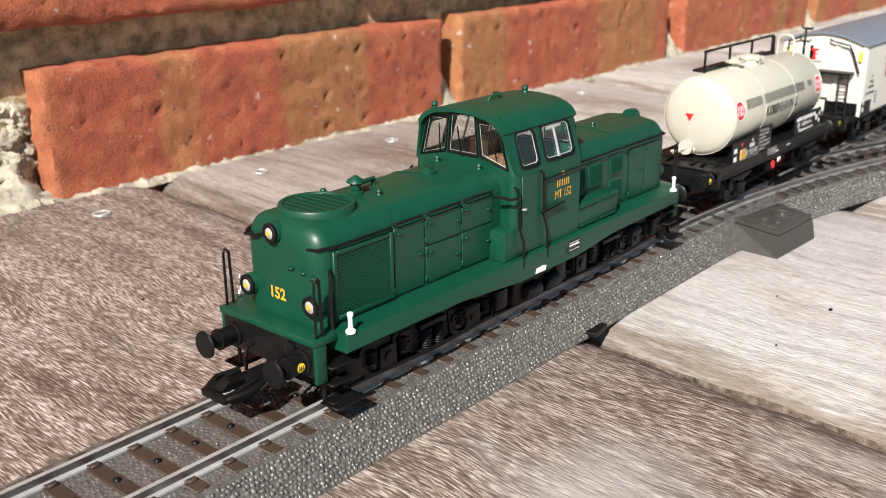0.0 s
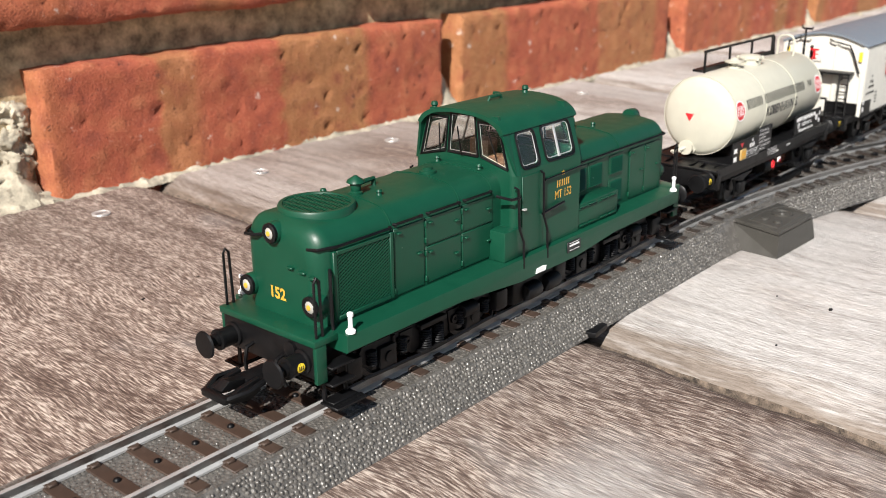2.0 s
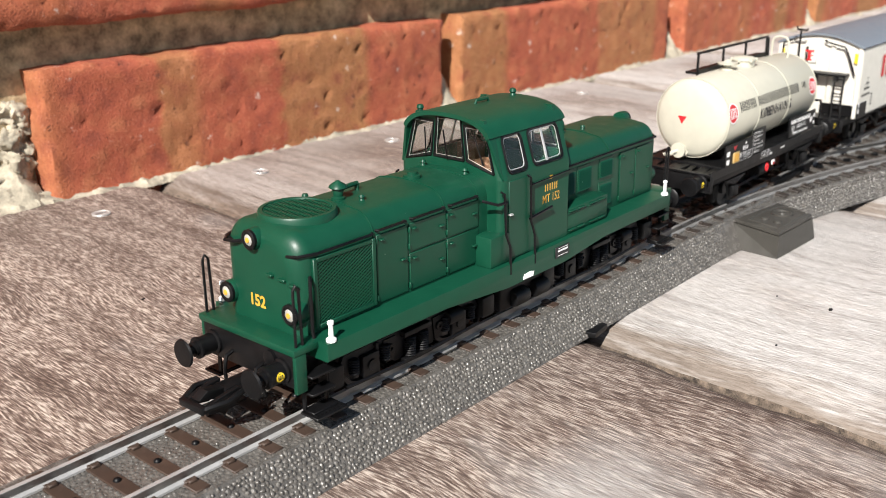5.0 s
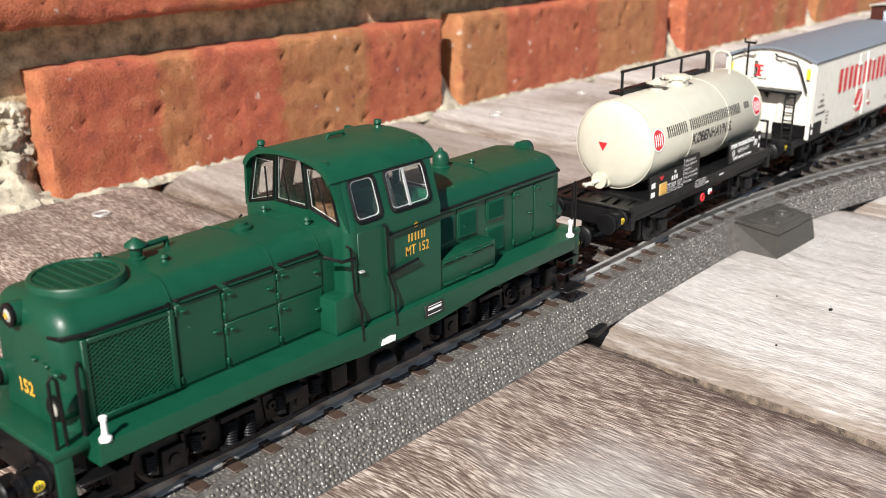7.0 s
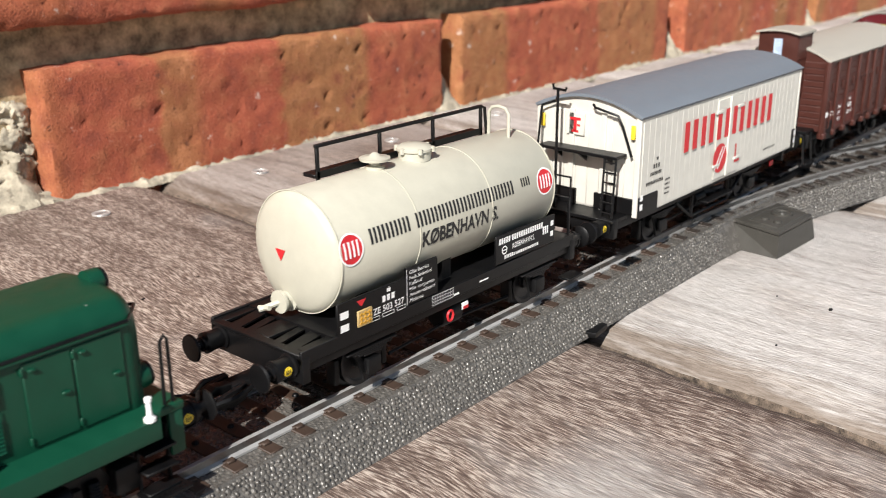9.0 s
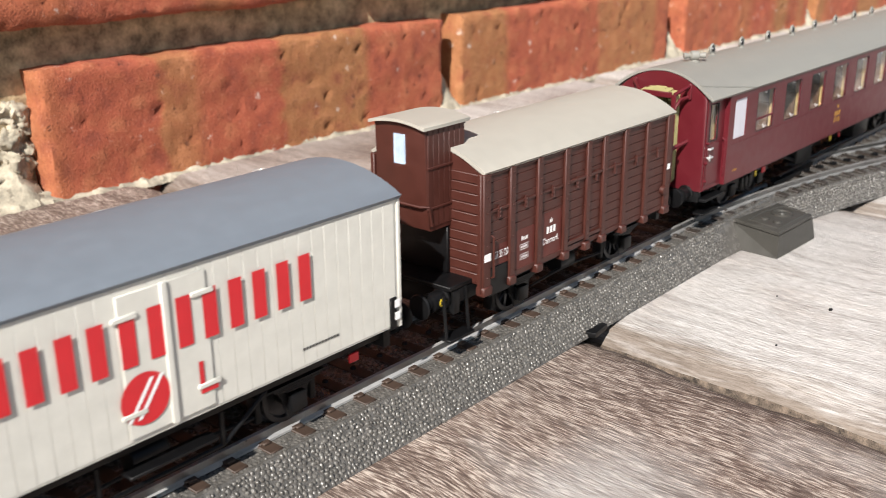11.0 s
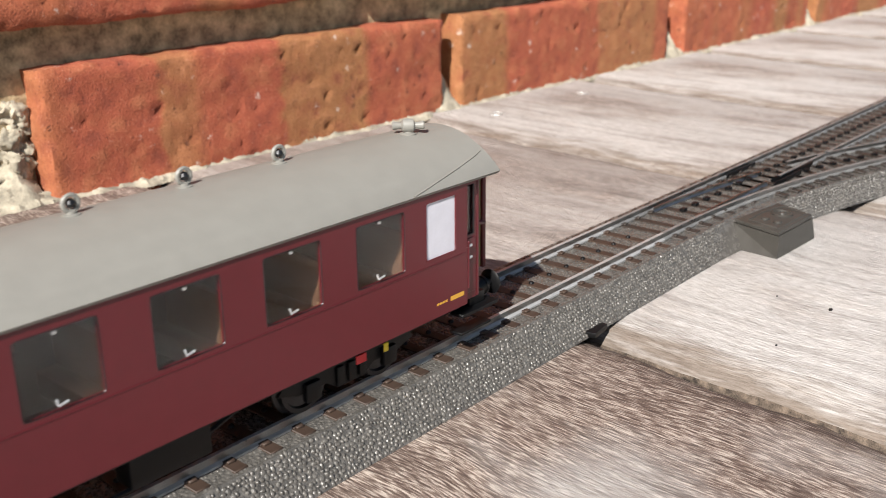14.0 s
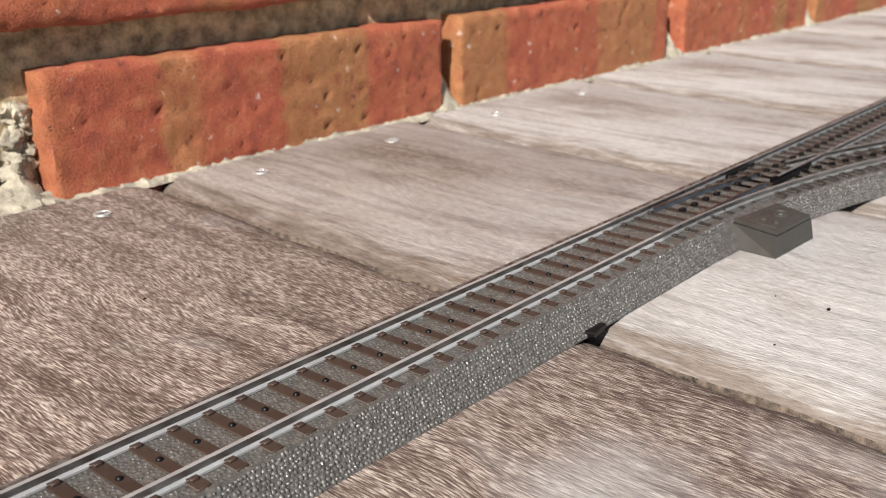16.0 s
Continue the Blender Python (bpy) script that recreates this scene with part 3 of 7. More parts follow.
def ribbon(prof, xs, fn):
    """Sweep an outline (offset to the side, height) along the track."""
    bm = B()
    rows = []
    for x in xs:
        a = math.atan(fn[1](x))
        rows.append([bm.verts.new((x - o * math.sin(a), fn[0](x) + o * math.cos(a), z)) for o, z in prof])
    k = len(prof)
    for p, q in zip(rows, rows[1:]):
        for i in range(k):
            f = bm.faces.new((p[i], p[(i + 1) % k], q[(i + 1) % k], q[i]))
            # foot and head-top faces take the sunlit tone, the rest stays plain steel
            f.material_index = 1 if k == 14 and i in (0, 1, 5, 6, 7, 11, 12) else 0
    bm.faces.new(rows[0][::-1]); bm.faces.new(rows[-1])
    return bm


STRAIGHT, CURVED = (lambda x: 0.0, lambda x: 0.0), (branch, slope)
track = thing("model_track", (60, 0, 0), "straight model railway track with grey moulded ballast on the deck", "model track")
points = thing("track_turnout", (330, 0, 0), "model railway turnout with a branch curving away from the straight", "model track")
BED = [(-20.9, 0.1), (-14.6, 7.9), (14.6, 7.9), (20.9, 0.1)]
RAILP = [(-1.1, 8.0), (-1.1, 8.45), (-0.35, 8.8), (-0.3, 9.5), (-0.5, 9.65), (-0.5, 10.26), (-0.46, 10.3), (0.46, 10.3), (0.5, 10.26), (0.5, 9.65), (0.3, 9.5), (0.35, 8.8), (1.1, 8.45), (1.1, 8.0)]
END = 191.2
def rail_part(name, bm, parent, label=""):
    side_ = RAILLIT if parent is track else RAILLIT_DIM
    ob = part(name, bm, STEEL, parent, label)
    ob.data.materials.append(side_)
    return ob

far_xs = [END + 0.06 + i * 8 for i in range(52)]
ORIGIN[0] = Vector((60, 0, 0))
part("ballast_bed", ribbon(BED, [-190, 0, END], STRAIGHT), BALLAST, track)
for y in (8.75, -8.75):
    rail_part("rail", ribbon([(o + y, z) for o, z in RAILP], [-190, 0, END], STRAIGHT), track, "dull steel rail")
ORIGIN[0] = Vector((330, 0, 0))
part("ballast_bed", ribbon(BED, [far_xs[0], far_xs[-1]], STRAIGHT), BALLAST, points)
part("branch_bed", ribbon([(a, b - 0.35 if b > 2 else b + 0.1) for a, b in BED], far_xs, CURVED), BALLAST, points)
rail_part("rail", ribbon([(o + 8.75, z) for o, z in RAILP], [far_xs[0], far_xs[-1]], STRAIGHT), points, "dull steel rail")
rail_part("rail", ribbon([(o - 8.75, z) for o, z in RAILP], [276.0, far_xs[-1]], STRAIGHT), points, "dull steel rail")
rail_part("rail", ribbon([(o - 8.75, z) for o, z in RAILP], far_xs, CURVED), points, "curved steel rail")
rail_part("rail", ribbon([(o + 8.75, z) for o, z in RAILP], [x for x in far_xs if x > 290], CURVED), points, "curved steel rail")
part("switch_blade", ribbon([(o * 0.5 + 7.4, min(z, 9.8)) for o, z in RAILP], [214 + i * 8 for i in range(9)], CURVED), STEEL, points, "dull steel blade")
part("switch_blade", ribbon([(o * 0.5 - 7.7, min(z, 9.8)) for o, z in RAILP], [214, 240, 268], STRAIGHT), STEEL, points, "dull steel blade")
part("frog", prism(B(), [(272, -7.6), (298, -8.4), (304, -9.3), (304, -10.4), (276, -9.2)], "z", 8.0, 10.1), BLACK, points, "black plastic frog")
for y0 in (6.9, -10.9):
    part("guard_rail", box(B(), 268, 292, y0, y0 + 0.6, 8, 9.6, 0.2), BLACK, points)


def sleeper_mesh(half, w):
    bm = B()
    box(bm, -w / 2, w / 2, -half, half, 7.6, 8.25, 0.15, 1)
    for s in (-1, 1):
        for q in (7.0, 10.4):
            box(bm, -w * 0.28, w * 0.28, s * q - 0.55, s * q + 0.55, 8.2, 8.85, 0.18, 1)
        box(bm, -w * 0.40, w * 0.40, s * 8.75 - 1.5, s * 8.75 + 1.5, 8.2, 8.62, 0.15, 1)
    return to_mesh("sleeper", bm, SLEEPER)


SLEEPER_ME = sleeper_mesh(13.6, 3.1)
STUD_ME = to_mesh("stud", turned(B(), [(0.7, -0.8), (0.75, 0), (0.62, 0.45), (0.3, 0.68), (0, 0.72)], (0, 0, 8.2), (0, 0, 1), 10), BLACK)
DARK_ME = SLEEPER_ME.copy()
DARK_ME.materials[0] = DARKSLEEPER
BLOCK_ME = to_mesh("stud", box(B(), -1.3, 1.3, -0.9, 0.9, 7.9, 9.3, 0.3), BLACK)
def lay_sleeper(parent, x, y, a, o, stud=True):
    pair_ = (SLEEPER_ME, STUD_ME) if parent is track else (DARK_ME, BLOCK_ME)
    for name, me in (("sleeper", pair_[0]), ("stud", pair_[1])) if stud else (("sleeper", pair_[0]),):
        ob = new(name, me)
        ob.parent = parent
        ob.matrix_basis = pose((x - o) * 0.001, y * 0.001, 0, 0, 0, math.degrees(a))
for i in range(-20, 23):
    lay_sleeper(track, X0 + i * STEP, 0, 0, 60)
for i in range(23, 72):
    x = X0 + i * STEP + 2
    lay_sleeper(points, x, 0, 0, 330, i > 25)
    if i > 30:
        lay_sleeper(points, x, branch(x), math.atan(slope(x)), 330, i > 32)


def pebbles(name, patches, parent, label, seed, origin):
    """Many small moulded stones on sloping strips: patch = (x0, x1, fn(x, t) -> point, width in mm, height)."""
    rnd = np.random.RandomState(seed)
    verts, faces = [], []
    ring = [(math.cos(a), math.sin(a)) for a in [k * math.pi / 3 for k in range(6)]]
    for x0, x1, fn, width, tall in patches:
        px = 1.1
        for i in range(int((x1 - x0) / px)):
            for k in range(int(width / 0.95)):
                x = x0 + (i + 0.5 * (k % 2) + rnd.uniform(-0.3, 0.3)) * px
                t = (k + 0.5 + rnd.uniform(-0.3, 0.3)) / int(width / 0.95)
                c, u, v, nn = fn(x, t)
                r, h = rnd.uniform(0.42, 0.68), tall * rnd.uniform(0.55, 1.2)
                tu, tv = rnd.uniform(-0.15, 0.15, 2)
                b = len(verts)
                st = rnd.uniform(0.75, 1.3)
                for s, hh in ((1.0, -0.1), (0.72, 0.62)):
                    for a, d in ring:
                        verts.append(c + u * (a * r * s * st) + v * (d * r * s / st) + nn * (h * hh + (tu * a + tv * d) * (hh > 0) * h))
                verts.append(c + nn * h)
                for q in range(6):
                    n2 = (q + 1) % 6
                    faces.append((b + q, b + n2, b + 6 + n2, b + 6 + q))
                    faces.append((b + 6 + q, b + 6 + n2, b + 12))
    me = bpy.data.meshes.new(name)
    me.from_pydata([((v - Vector(origin)) * 0.001)[:] for v in verts], [], faces)
    me.materials.append(BALLAST)
    me.shade_smooth()
    ob = new(name, me)
    ob.parent = parent
    return tagged(ob, label=label, kind="stuff")


NS, VS = Vector((0, -0.778, 0.628)), Vector((0, 0.628, 0.778))
def flank(x, t):
    return Vector((x, -20.75, 0.3)) + VS * (t * 9.6), Vector((1, 0, 0)), VS, NS
def flat(y0, y1):
    return lambda x, t: (Vector((x, y0 + (y1 - y0) * t, 7.85)), Vector((1, 0, 0)), Vector((0, 1, 0)), Vector((0, 0, 1)))
def flank_curve(x, t):
    a = math.atan(slope(x))
    rot = Matrix.Rotation(a, 3, "Z")
    p = rot @ (Vector((0, -20.75, 0.3)) + VS * (t * 9.2)) + Vector((x, branch(x), 0))
    return p, rot @ Vector((1, 0, 0)), rot @ VS, rot @ NS
pebbles("gravel", [(-60, END, flank, 9.8, 0.40), (-60, END, flat(-14, -9.9), 4, 0.25), (-60, END, flat(-7.5, 7.5), 14, 0.25)], track, "small glossy grey moulded stones", 3, (60, 0, 0))
pebbles("gravel", [(END + 1, 226, flank, 9.8, 0.40), (226, 420, flank_curve, 9.4, 0.40), (END + 1, 330, flat(-7.5, 7.5), 14, 0.22)], points, "small glossy grey moulded stones", 4, (330, 0, 0))
ORIGIN[0] = Vector((330, 0, 0))
hous = B()
prism(hous, [(224, -16.5), (219.4, -32.8), (243.4, -33.6), (249.5, -20)], "z", 7.0, 8.3, 0.3)
housing = part("motor_housing", hous, BOXGREY, points, "dark grey plastic housing beside the ballast")
lowb = B()
top = [(223.8, -16.5), (219.2, -33.0), (243.8, -33.8), (249.9, -20)]
bot = [(219.4, -20.0), (218.4, -33.4), (245.4, -34.6), (250.5, -20)]
vt, vb = [lowb.verts.new((x, y, 6.9)) for x, y in top], [lowb.verts.new((x, y, 0.02)) for x, y in bot]
lowb.faces.new(vt); lowb.faces.new(vb[::-1])
for i in range(4):
    lowb.faces.new((vt[i], vb[i], vb[(i + 1) % 4], vt[(i + 1) % 4]))
part("skirt", lowb, BOXGREY, housing)
part("boss", turned(B(), [(3.4, 8.2), (3.4, 8.8), (2.8, 8.9), (2.7, 8.4), (1.2, 8.4), (1.0, 8.8), (0, 8.8)], (238, -26, 0), (0, 0, 1), 18), BOXGREY, housing)
for bx, by in ((228.5, -28.5), (229.5, -24.0)):
    part("boss", turned(B(), [(1.3, 8.2), (1.2, 8.9), (0, 8.9)], (bx, by, 0), (0, 0, 1), 12), BOXGREY, housing)
part("rib", tube(B(), [(225.4, -20.5, 8.3), (222.4, -31.2, 8.3), (242.4, -31.9, 8.3), (246.4, -23.0, 8.3), (236, -20.2, 8.3), (225.4, -20.5, 8.3)], 0.35, 5), BOXGREY, housing)
# black wedge added for the shadow in the gap below the bed
part("track_clip", prism(B(), [(132, -18), (133.5, -22.6), (140.5, -21.6), (141, -16)], "z", 0.1, 1.6, 0.2), BLACK, points, "black wedge standing in for a shadowed gap")

# ---- rolling stock ----
WHEELS = []


def wheelset(parent, x, r=5.6, spokes=0, label=""):
    """Axle with two flanged wheels, turning about its own middle."""
    z = RAIL + r
    bm = B()
    tube(bm, [(x, -9.5, z), (x, 9.5, z)], 0.9, 8)
    for s in (-1, 1):
        if spokes:
            turned(bm, [(r - 1.1, 0), (r - 1.1, 2.0), (r, 2.0), (r + 0.1, 0.6), (r + 0.8, 0.4), (r + 0.8, 0), (r - 1.1, 0)], (x, s * 7.2, z), (0, s, 0), 28)
            for k in range(spokes):
                a = 2 * math.pi * k / spokes
                tube(bm, [(x, s * 8.3, z), (x + (r - 0.8) * math.cos(a), s * 8.3, z + (r - 0.8) * math.sin(a))], 0.38, 5)
            turned(bm, [(1.4, 0), (1.4, 2.4), (0.8, 2.6)], (x, s * 7.2, z), (0, s, 0), 14)
        else:
            turned(bm, [(r + 0.8, 0), (r + 0.8, 0.4), (r, 0.7), (r, 2.2), (r - 0.9, 2.2), (r - 1.2, 1.5), (1.9, 1.3), (1.8, 2.4), (0, 2.4)], (x, s * 7.2, z), (0, s, 0), 26)
    ob = part("wheelset", bm, DARKMET, parent, label or "dark metal wheelset", at=(x, 0, z))
    WHEELS.append((ob, ob.location.copy(), r))
    return ob


def buffer(parent, x, y, z, way, dot=False):
    bm = B()
    L = 7.6
    turned(bm, [(2.5, 0), (2.5, 0.5), (2.0, 0.7), (2.0, 3.6), (2.2, 3.7), (2.2, 4.3), (1.5, 4.4), (1.5, 5.2), (1.0, 5.3), (1.0, L - 0.9), (2.5, L - 0.7), (2.9, L - 0.4), (2.7, L), (0, L + 0.15)], (x, y, z), (way, 0, 0), 22)
    ob = part("buffer", bm, BLACK, parent, "black sprung buffer")
    if dot:
        b = B()
        disc(b, lambda u, v: (x + way * 2.2 + u, y - math.sqrt(2.04 ** 2 - v * v), z + v), 0, 0.95, 16)
        dot_ = part("dot", b, YELLOW, ob, "small yellow spot with dark marks")
        for u in (-0.55, -0.1, 0.35):
            part("dot_bar", slab(B(), lambda p, v: (x + way * 2.2 + p, y - math.sqrt(2.08 ** 2 - v * v), z + v), u, u + 0.22, -0.4, 0.4, 3), BLACKPRINT, dot_)
    return ob


def coupling(parent, x, way, z=16.4):
    """A close coupler: shank, hook head with sloping cheeks and a lifting loop."""
    bm = B()
    box(bm, min(x, x + way * 7), max(x, x + way * 7), -1.9, 1.9, z - 1.1, z + 1.1, 0.25)
    for s in (-1, 1):
        prism(bm, [(x + way * 5.0, z + 1.4), (x + way * 9.5, z + 0.8), (x + way * 12.5, z - 0.2), (x + way * 12.0, z - 1.6), (x + way * 8.0, z - 2.4), (x + way * 5.0, z - 1.4)], "y", s * 2.3, s * 3.4, 0.15)
        tube(bm, [(x + way * 4.5, s * 3.9, z + 0.6), (x + way * 9, s * 5.0, z + 0.4), (x + way * 13.0, s * 3.2, z - 0.3)], 0.62, 6)
    box(bm, min(x + way * 12.4, x + way * 13.8), max(x + way * 12.4, x + way * 13.8), -3.6, 3.6, z - 1.2, z + 0.3, 0.3)
    prism(bm, [(x + way * 6, z + 1.0), (x + way * 10.5, z + 1.9), (x + way * 12.5, z + 0.6), (x + way * 8, z - 0.6)], "y", -1.2, 1.2, 0.15)
    tube(bm, [(x + way * 7, 0, z), (x + way * 8, 0, z - 3.2), (x + way * 6.4, 0, z - 4.6)], 0.6, 6)
    return part("coupling", bm, BLACK, parent, "black loop coupling")


def rail_bar(parent, pts, r=0.33, name="handrail", material=None, label=""):
    return part(name, tube(B(), pts, r, 6), material or BLACK, parent, label)


def crown(bm, place, s):
    """A small royal crown as a plain shape."""
    slab(bm, place, -s * 0.6, s * 0.6, 0, s * 0.25)
    for u in (-0.6, -0.2, 0.2):
        slab(bm, place, u * s, (u + 0.38) * s, s * 0.3, s * 0.85)
    slab(bm, place, -0.1 * s, 0.1 * s, s * 0.9, s * 1.15)
    return bm


def bars(bm, place, u0, heights, w, gap, steps=1):
    """A row of plain blocks in place of lettering that is not spelled out."""
    u = u0
    for h in heights:
        slab(bm, place, u, u + w, 0, h, steps)
        u += w + gap
    return bm


def block_row(parent, place, u0, heights, w, gap, material, steps=1, label=""):
    """Plain blocks, one part each, in place of a name that is not spelled out."""
    for k, h in enumerate(heights):
        u, t = u0 + k * (w + gap), (w + gap) * 0.27
        for a in (u, u + (w + gap) * 0.76 - t):
            part("print_block", slab(B(), place, a, a + t, 0, h, steps), material, parent, label)


def axle_guard(parent, x, y, z0=12.5, z1=22.0):
    """A W-shaped axle guard with axlebox and leaf spring."""
    bm = B()
    s = -1 if y < 0 else 1
    prism(bm, [(x - 6.5, z1), (x - 3.2, z0 + 4.5), (x - 1.6, z0), (x + 1.6, z0), (x + 3.2, z0 + 4.5), (x + 6.5, z1), (x + 4.6, z1), (x + 2.0, z0 + 5), (x - 2.0, z0 + 5), (x - 4.6, z1)], "y", y, y + 0.6)
    box(bm, x - 1.9, x + 1.9, min(y, y + s * 1.6), max(y, y + s * 1.6), 14.0, 17.6, 0.4)
    for k in range(4):
        w = 7.0 - k * 1.5
        box(bm, x - w, x + w, min(y, y + s * 1.1), max(y, y + s * 1.1), 19.6 - k * 0.45, 20.0 - k * 0.45, 0.05, 1)
    return part("axle_guard", bm, BLACK, parent, "black axle guard with leaf spring")


def build_locomotive():
    g = thing("model_locomotive", (-410, 0, RAIL), "dark green model diesel locomotive on the rails", "model locomotive")
    Z = 26.5
    # frame: deck plate with a skirt that drops towards the middle
    bm = B()
    prism(bm, [(-474, Z), (-474, 22.8), (-440, 22.8), (-419, 21.0), (-396, 21.0), (-378, 22.8), (-345, 22.8), (-345, Z)], "y", -16.7, 16.7, 0.3)
    frame_ = part("running_board", bm, GREEN, g)
    for xa, xb in ((-480, -473.8), (-345.2, -339)):
        part("end_platform", box(B(), xa, xb, -14.2, 14.2, Z - 1.4, Z + 0.02, 0.25), GREEN, g)
        e = xa + 0.4 if xa < -400 else xb - 0.4
        s = 1 if xa < -400 else -1
        part("headstock", box(B(), min(e, e + s * 2.5), max(e, e + s * 2.5), -13.4, 13.4, 18.4, Z - 1.4, 0.2), BLACK, g, "black buffer beam")
        for y in (-13.6, 13.6):
            part("corner_plate", box(B(), min(e, e + s * 2.6), max(e, e + s * 2.6), y - 0.5, y + 0.5, 17.4, Z - 1.4, 0.15), GREEN, g)
        for y in (-10.2, 10.2):
            buffer(g, e, y, 21.4, -s, dot=(y < 0))
            # upright loop handrails at the corners
            q = -13.2 if y < 0 else 13.2
            rail_bar(g, [(e + s * 1.0, q, Z), (e + s * 1.0, q, Z + 11), (e + s * 1.5, q, Z + 11.9), (e + s * 2.3, q, Z + 11), (e + s * 2.6, q, Z)], 0.3, label="black wire loop handrail")
            # boarding steps
            st = B()
            xs = e + s * 5.5
            for zz in (12.6, 16.4, 20):
                box(st, xs - 3.0, xs + 3.0, min(q * 0.93, q * 1.17), max(q * 0.93, q * 1.17), zz, zz + 0.5, 0.1, 1)
            box(st, xs - 3.6, xs + 4.2, min(q * 0.93, q * 1.3), max(q * 0.93, q * 1.3), 12.2, 12.7, 0.1, 1)
            for a in range(7):
                for c in range(3):
                    box(st, xs - 3.1 + a * 1.0, xs - 2.7 + a * 1.0, min(q * (1.02 + c * 0.09), q * (1.06 + c * 0.09)), max(q * (1.02 + c * 0.09), q * (1.06 + c * 0.09)), 12.65, 12.9)
            for dx in (-3, 2.6):
                box(st, xs + dx, xs + dx + 0.4, min(q * 0.93, q * 1.0), max(q * 0.93, q * 1.0), 12.6, 23, 0.05, 1)
            part("steps", st, BLACK, g, "black boarding steps")
        for y in (-4.5, 4.5, -6.4):
            part("hose", tube(B(), [(e, y, 21), (e - s * 1.6, y, 20.6), (e - s * 2.2, y, 18), (e - s * 1.8, y * 1.1, 15.8)], 0.42, 6), BLACK, g, "black brake hose")
        part("socket", turned(B(), [(1.6, 0), (1.6, 0.7), (0.8, 0.9)], (e, -7.2, 23.2), (-s, 0, 0), 12), BLACK, g)
        coupling(g, e, -s)

    # hoods with rounded shoulders
    def hood_profile(hw, top, rad, crest=0.5):
        """Half outline: upright side, quarter-round shoulder, slightly cambered top."""
        pts = [(-hw, Z), (-hw, top - rad - crest)]
        for k in range(1, 9):
            a = math.pi - k * math.pi / 16
            pts.append((-hw + rad + rad * math.cos(a), top - rad - crest + rad * math.sin(a)))
        ya = rad - hw
        pts += [(ya * (1 - k / 5), top - crest * (1 - k / 5) ** 2) for k in range(1, 6)]
        return pts + [(-a, b) for a, b in pts[-2::-1]]
    def hood(x0, x1, top, hw, nose):
        bm = B()
        prof = hood_profile(hw, top, 5.0)
        n = len(prof)
        rows = []
        rr = 3.6
        # ends: inset along x against inset of the outline, quarter round
        xs = [((x0 + dx) if nose < 0 else (x1 - dx), ins) for dx, ins in [(0, rr)] + [(rr * (1 - math.cos(a)), rr * (1 - math.sin(a))) for a in [k * math.pi / 12 for k in range(1, 7)]]]
        xs.append((x1 if nose < 0 else x0, 0.0))
        for x, ins in xs:
            row = []
            for y, z in prof:
                k = 1 - ins / hw
                zt = min(z, top) if z <= Z + 0.01 else Z + (z - Z) * (1 - ins / (top - Z))
                row.append(bm.verts.new((x, y * k, zt)))
            rows.append(row)
        for A, C in zip(rows, rows[1:]):
            for i in range(n - 1):
                bm.faces.new((A[i], A[i + 1], C[i + 1], C[i]))
        bm.faces.new(rows[0]); bm.faces.new(rows[-1][::-1])
        return part("hood", bm, GREEN, g, smooth=35)
    front = hood(-475.2, -418.6, 46.7, 11.0, -1)
    rear = hood(-396, -342.6, 46.2, 11.0, 1)

    # raised seams, doors and hinges on the hood sides
    for y in (-11.0, 11.0):
        s = -1 if y < 0 else 1
        for xa, xb, za, zb in ((-455, -446, 27.2, 41.6), (-445.4, -434, 27.2, 35.2), (-433.6, -423, 27.2, 35.2), (-445.4, -434, 35.6, 41.6), (-433.6, -423, 35.6, 41.6),
                               (-363.2, -355.6, 27.2, 40.8), (-355.2, -347, 27.2, 40.8)):
            p = part("engine_door", box(B(), xa, xb, min(y, y + s * 0.28), max(y, y + s * 0.28), za, zb, 0.12, 1), GREEN, g)
            part("handle", box(B(), xb - 2.2, xb - 0.9, min(y, y + s * 0.8), max(y, y + s * 0.8), (za + zb) / 2, (za + zb) / 2 + 0.4, 0.1, 1), GREEN, p)
            part("handle", box(B(), xa + 0.8, xa + 1.9, min(y, y + s * 0.8), max(y, y + s * 0.8), zb - 1.4, zb - 1.0, 0.1, 1), GREEN, p)
            for zz in (za + 1.2, zb - 1.2):
                part("hinge", box(B(), xa - 0.35, xa + 0.1, min(y, y + s * 0.6), max(y, y + s * 0.6), zz - 0.6, zz + 0.6, 0.08, 1), GREEN, p)
        # louvres near the cab on the rear hood
        for xa, za, zb in ((-391, 34.2, 41), (-383.5, 34.2, 41), (-373.4, 35.6, 41), (-373.4, 28, 34.6)):
            v = part("louvre_panel", box(B(), xa, xa + 6.6, min(y, y + s * 0.2), max(y, y + s * 0.2), za, zb, 0.08, 1), GREEN, g)
            k = int((zb - za - 0.6) / 0.62)
            for j in range(k):
                zz = za + 0.5 + j * 0.62
                part("louvre", prism(B(), [(y + s * 0.15, zz), (y + s * 0.62, zz), (y + s * 0.15, zz + 0.5)], "x", xa + 0.5, xa + 6.1), GREEN, v)
        # the large radiator grille with crossed wires
        fr = B()
        for xa, xb, za, zb in ((-472.0, -471.0, 27.3, 41.4), (-456.6, -455.6, 27.3, 41.4), (-471, -456.6, 27.3, 28.2), (-471, -456.6, 40.5, 41.4)):
            box(fr, xa, xb, min(y, y + s * 0.75), max(y, y + s * 0.75), za, zb, 0.15, 1)
        gr = part("radiator_grille", fr, GREEN, g, "green framed mesh radiator grille")
        part("backing", box(B(), -471, -456.6, min(y, y + s * 0.1), max(y, y + s * 0.1), 28.2, 40.5), BLACK, gr)
        mesh = B()
        x0, x1, z0, z1 = -471, -456.6, 28.2, 40.5
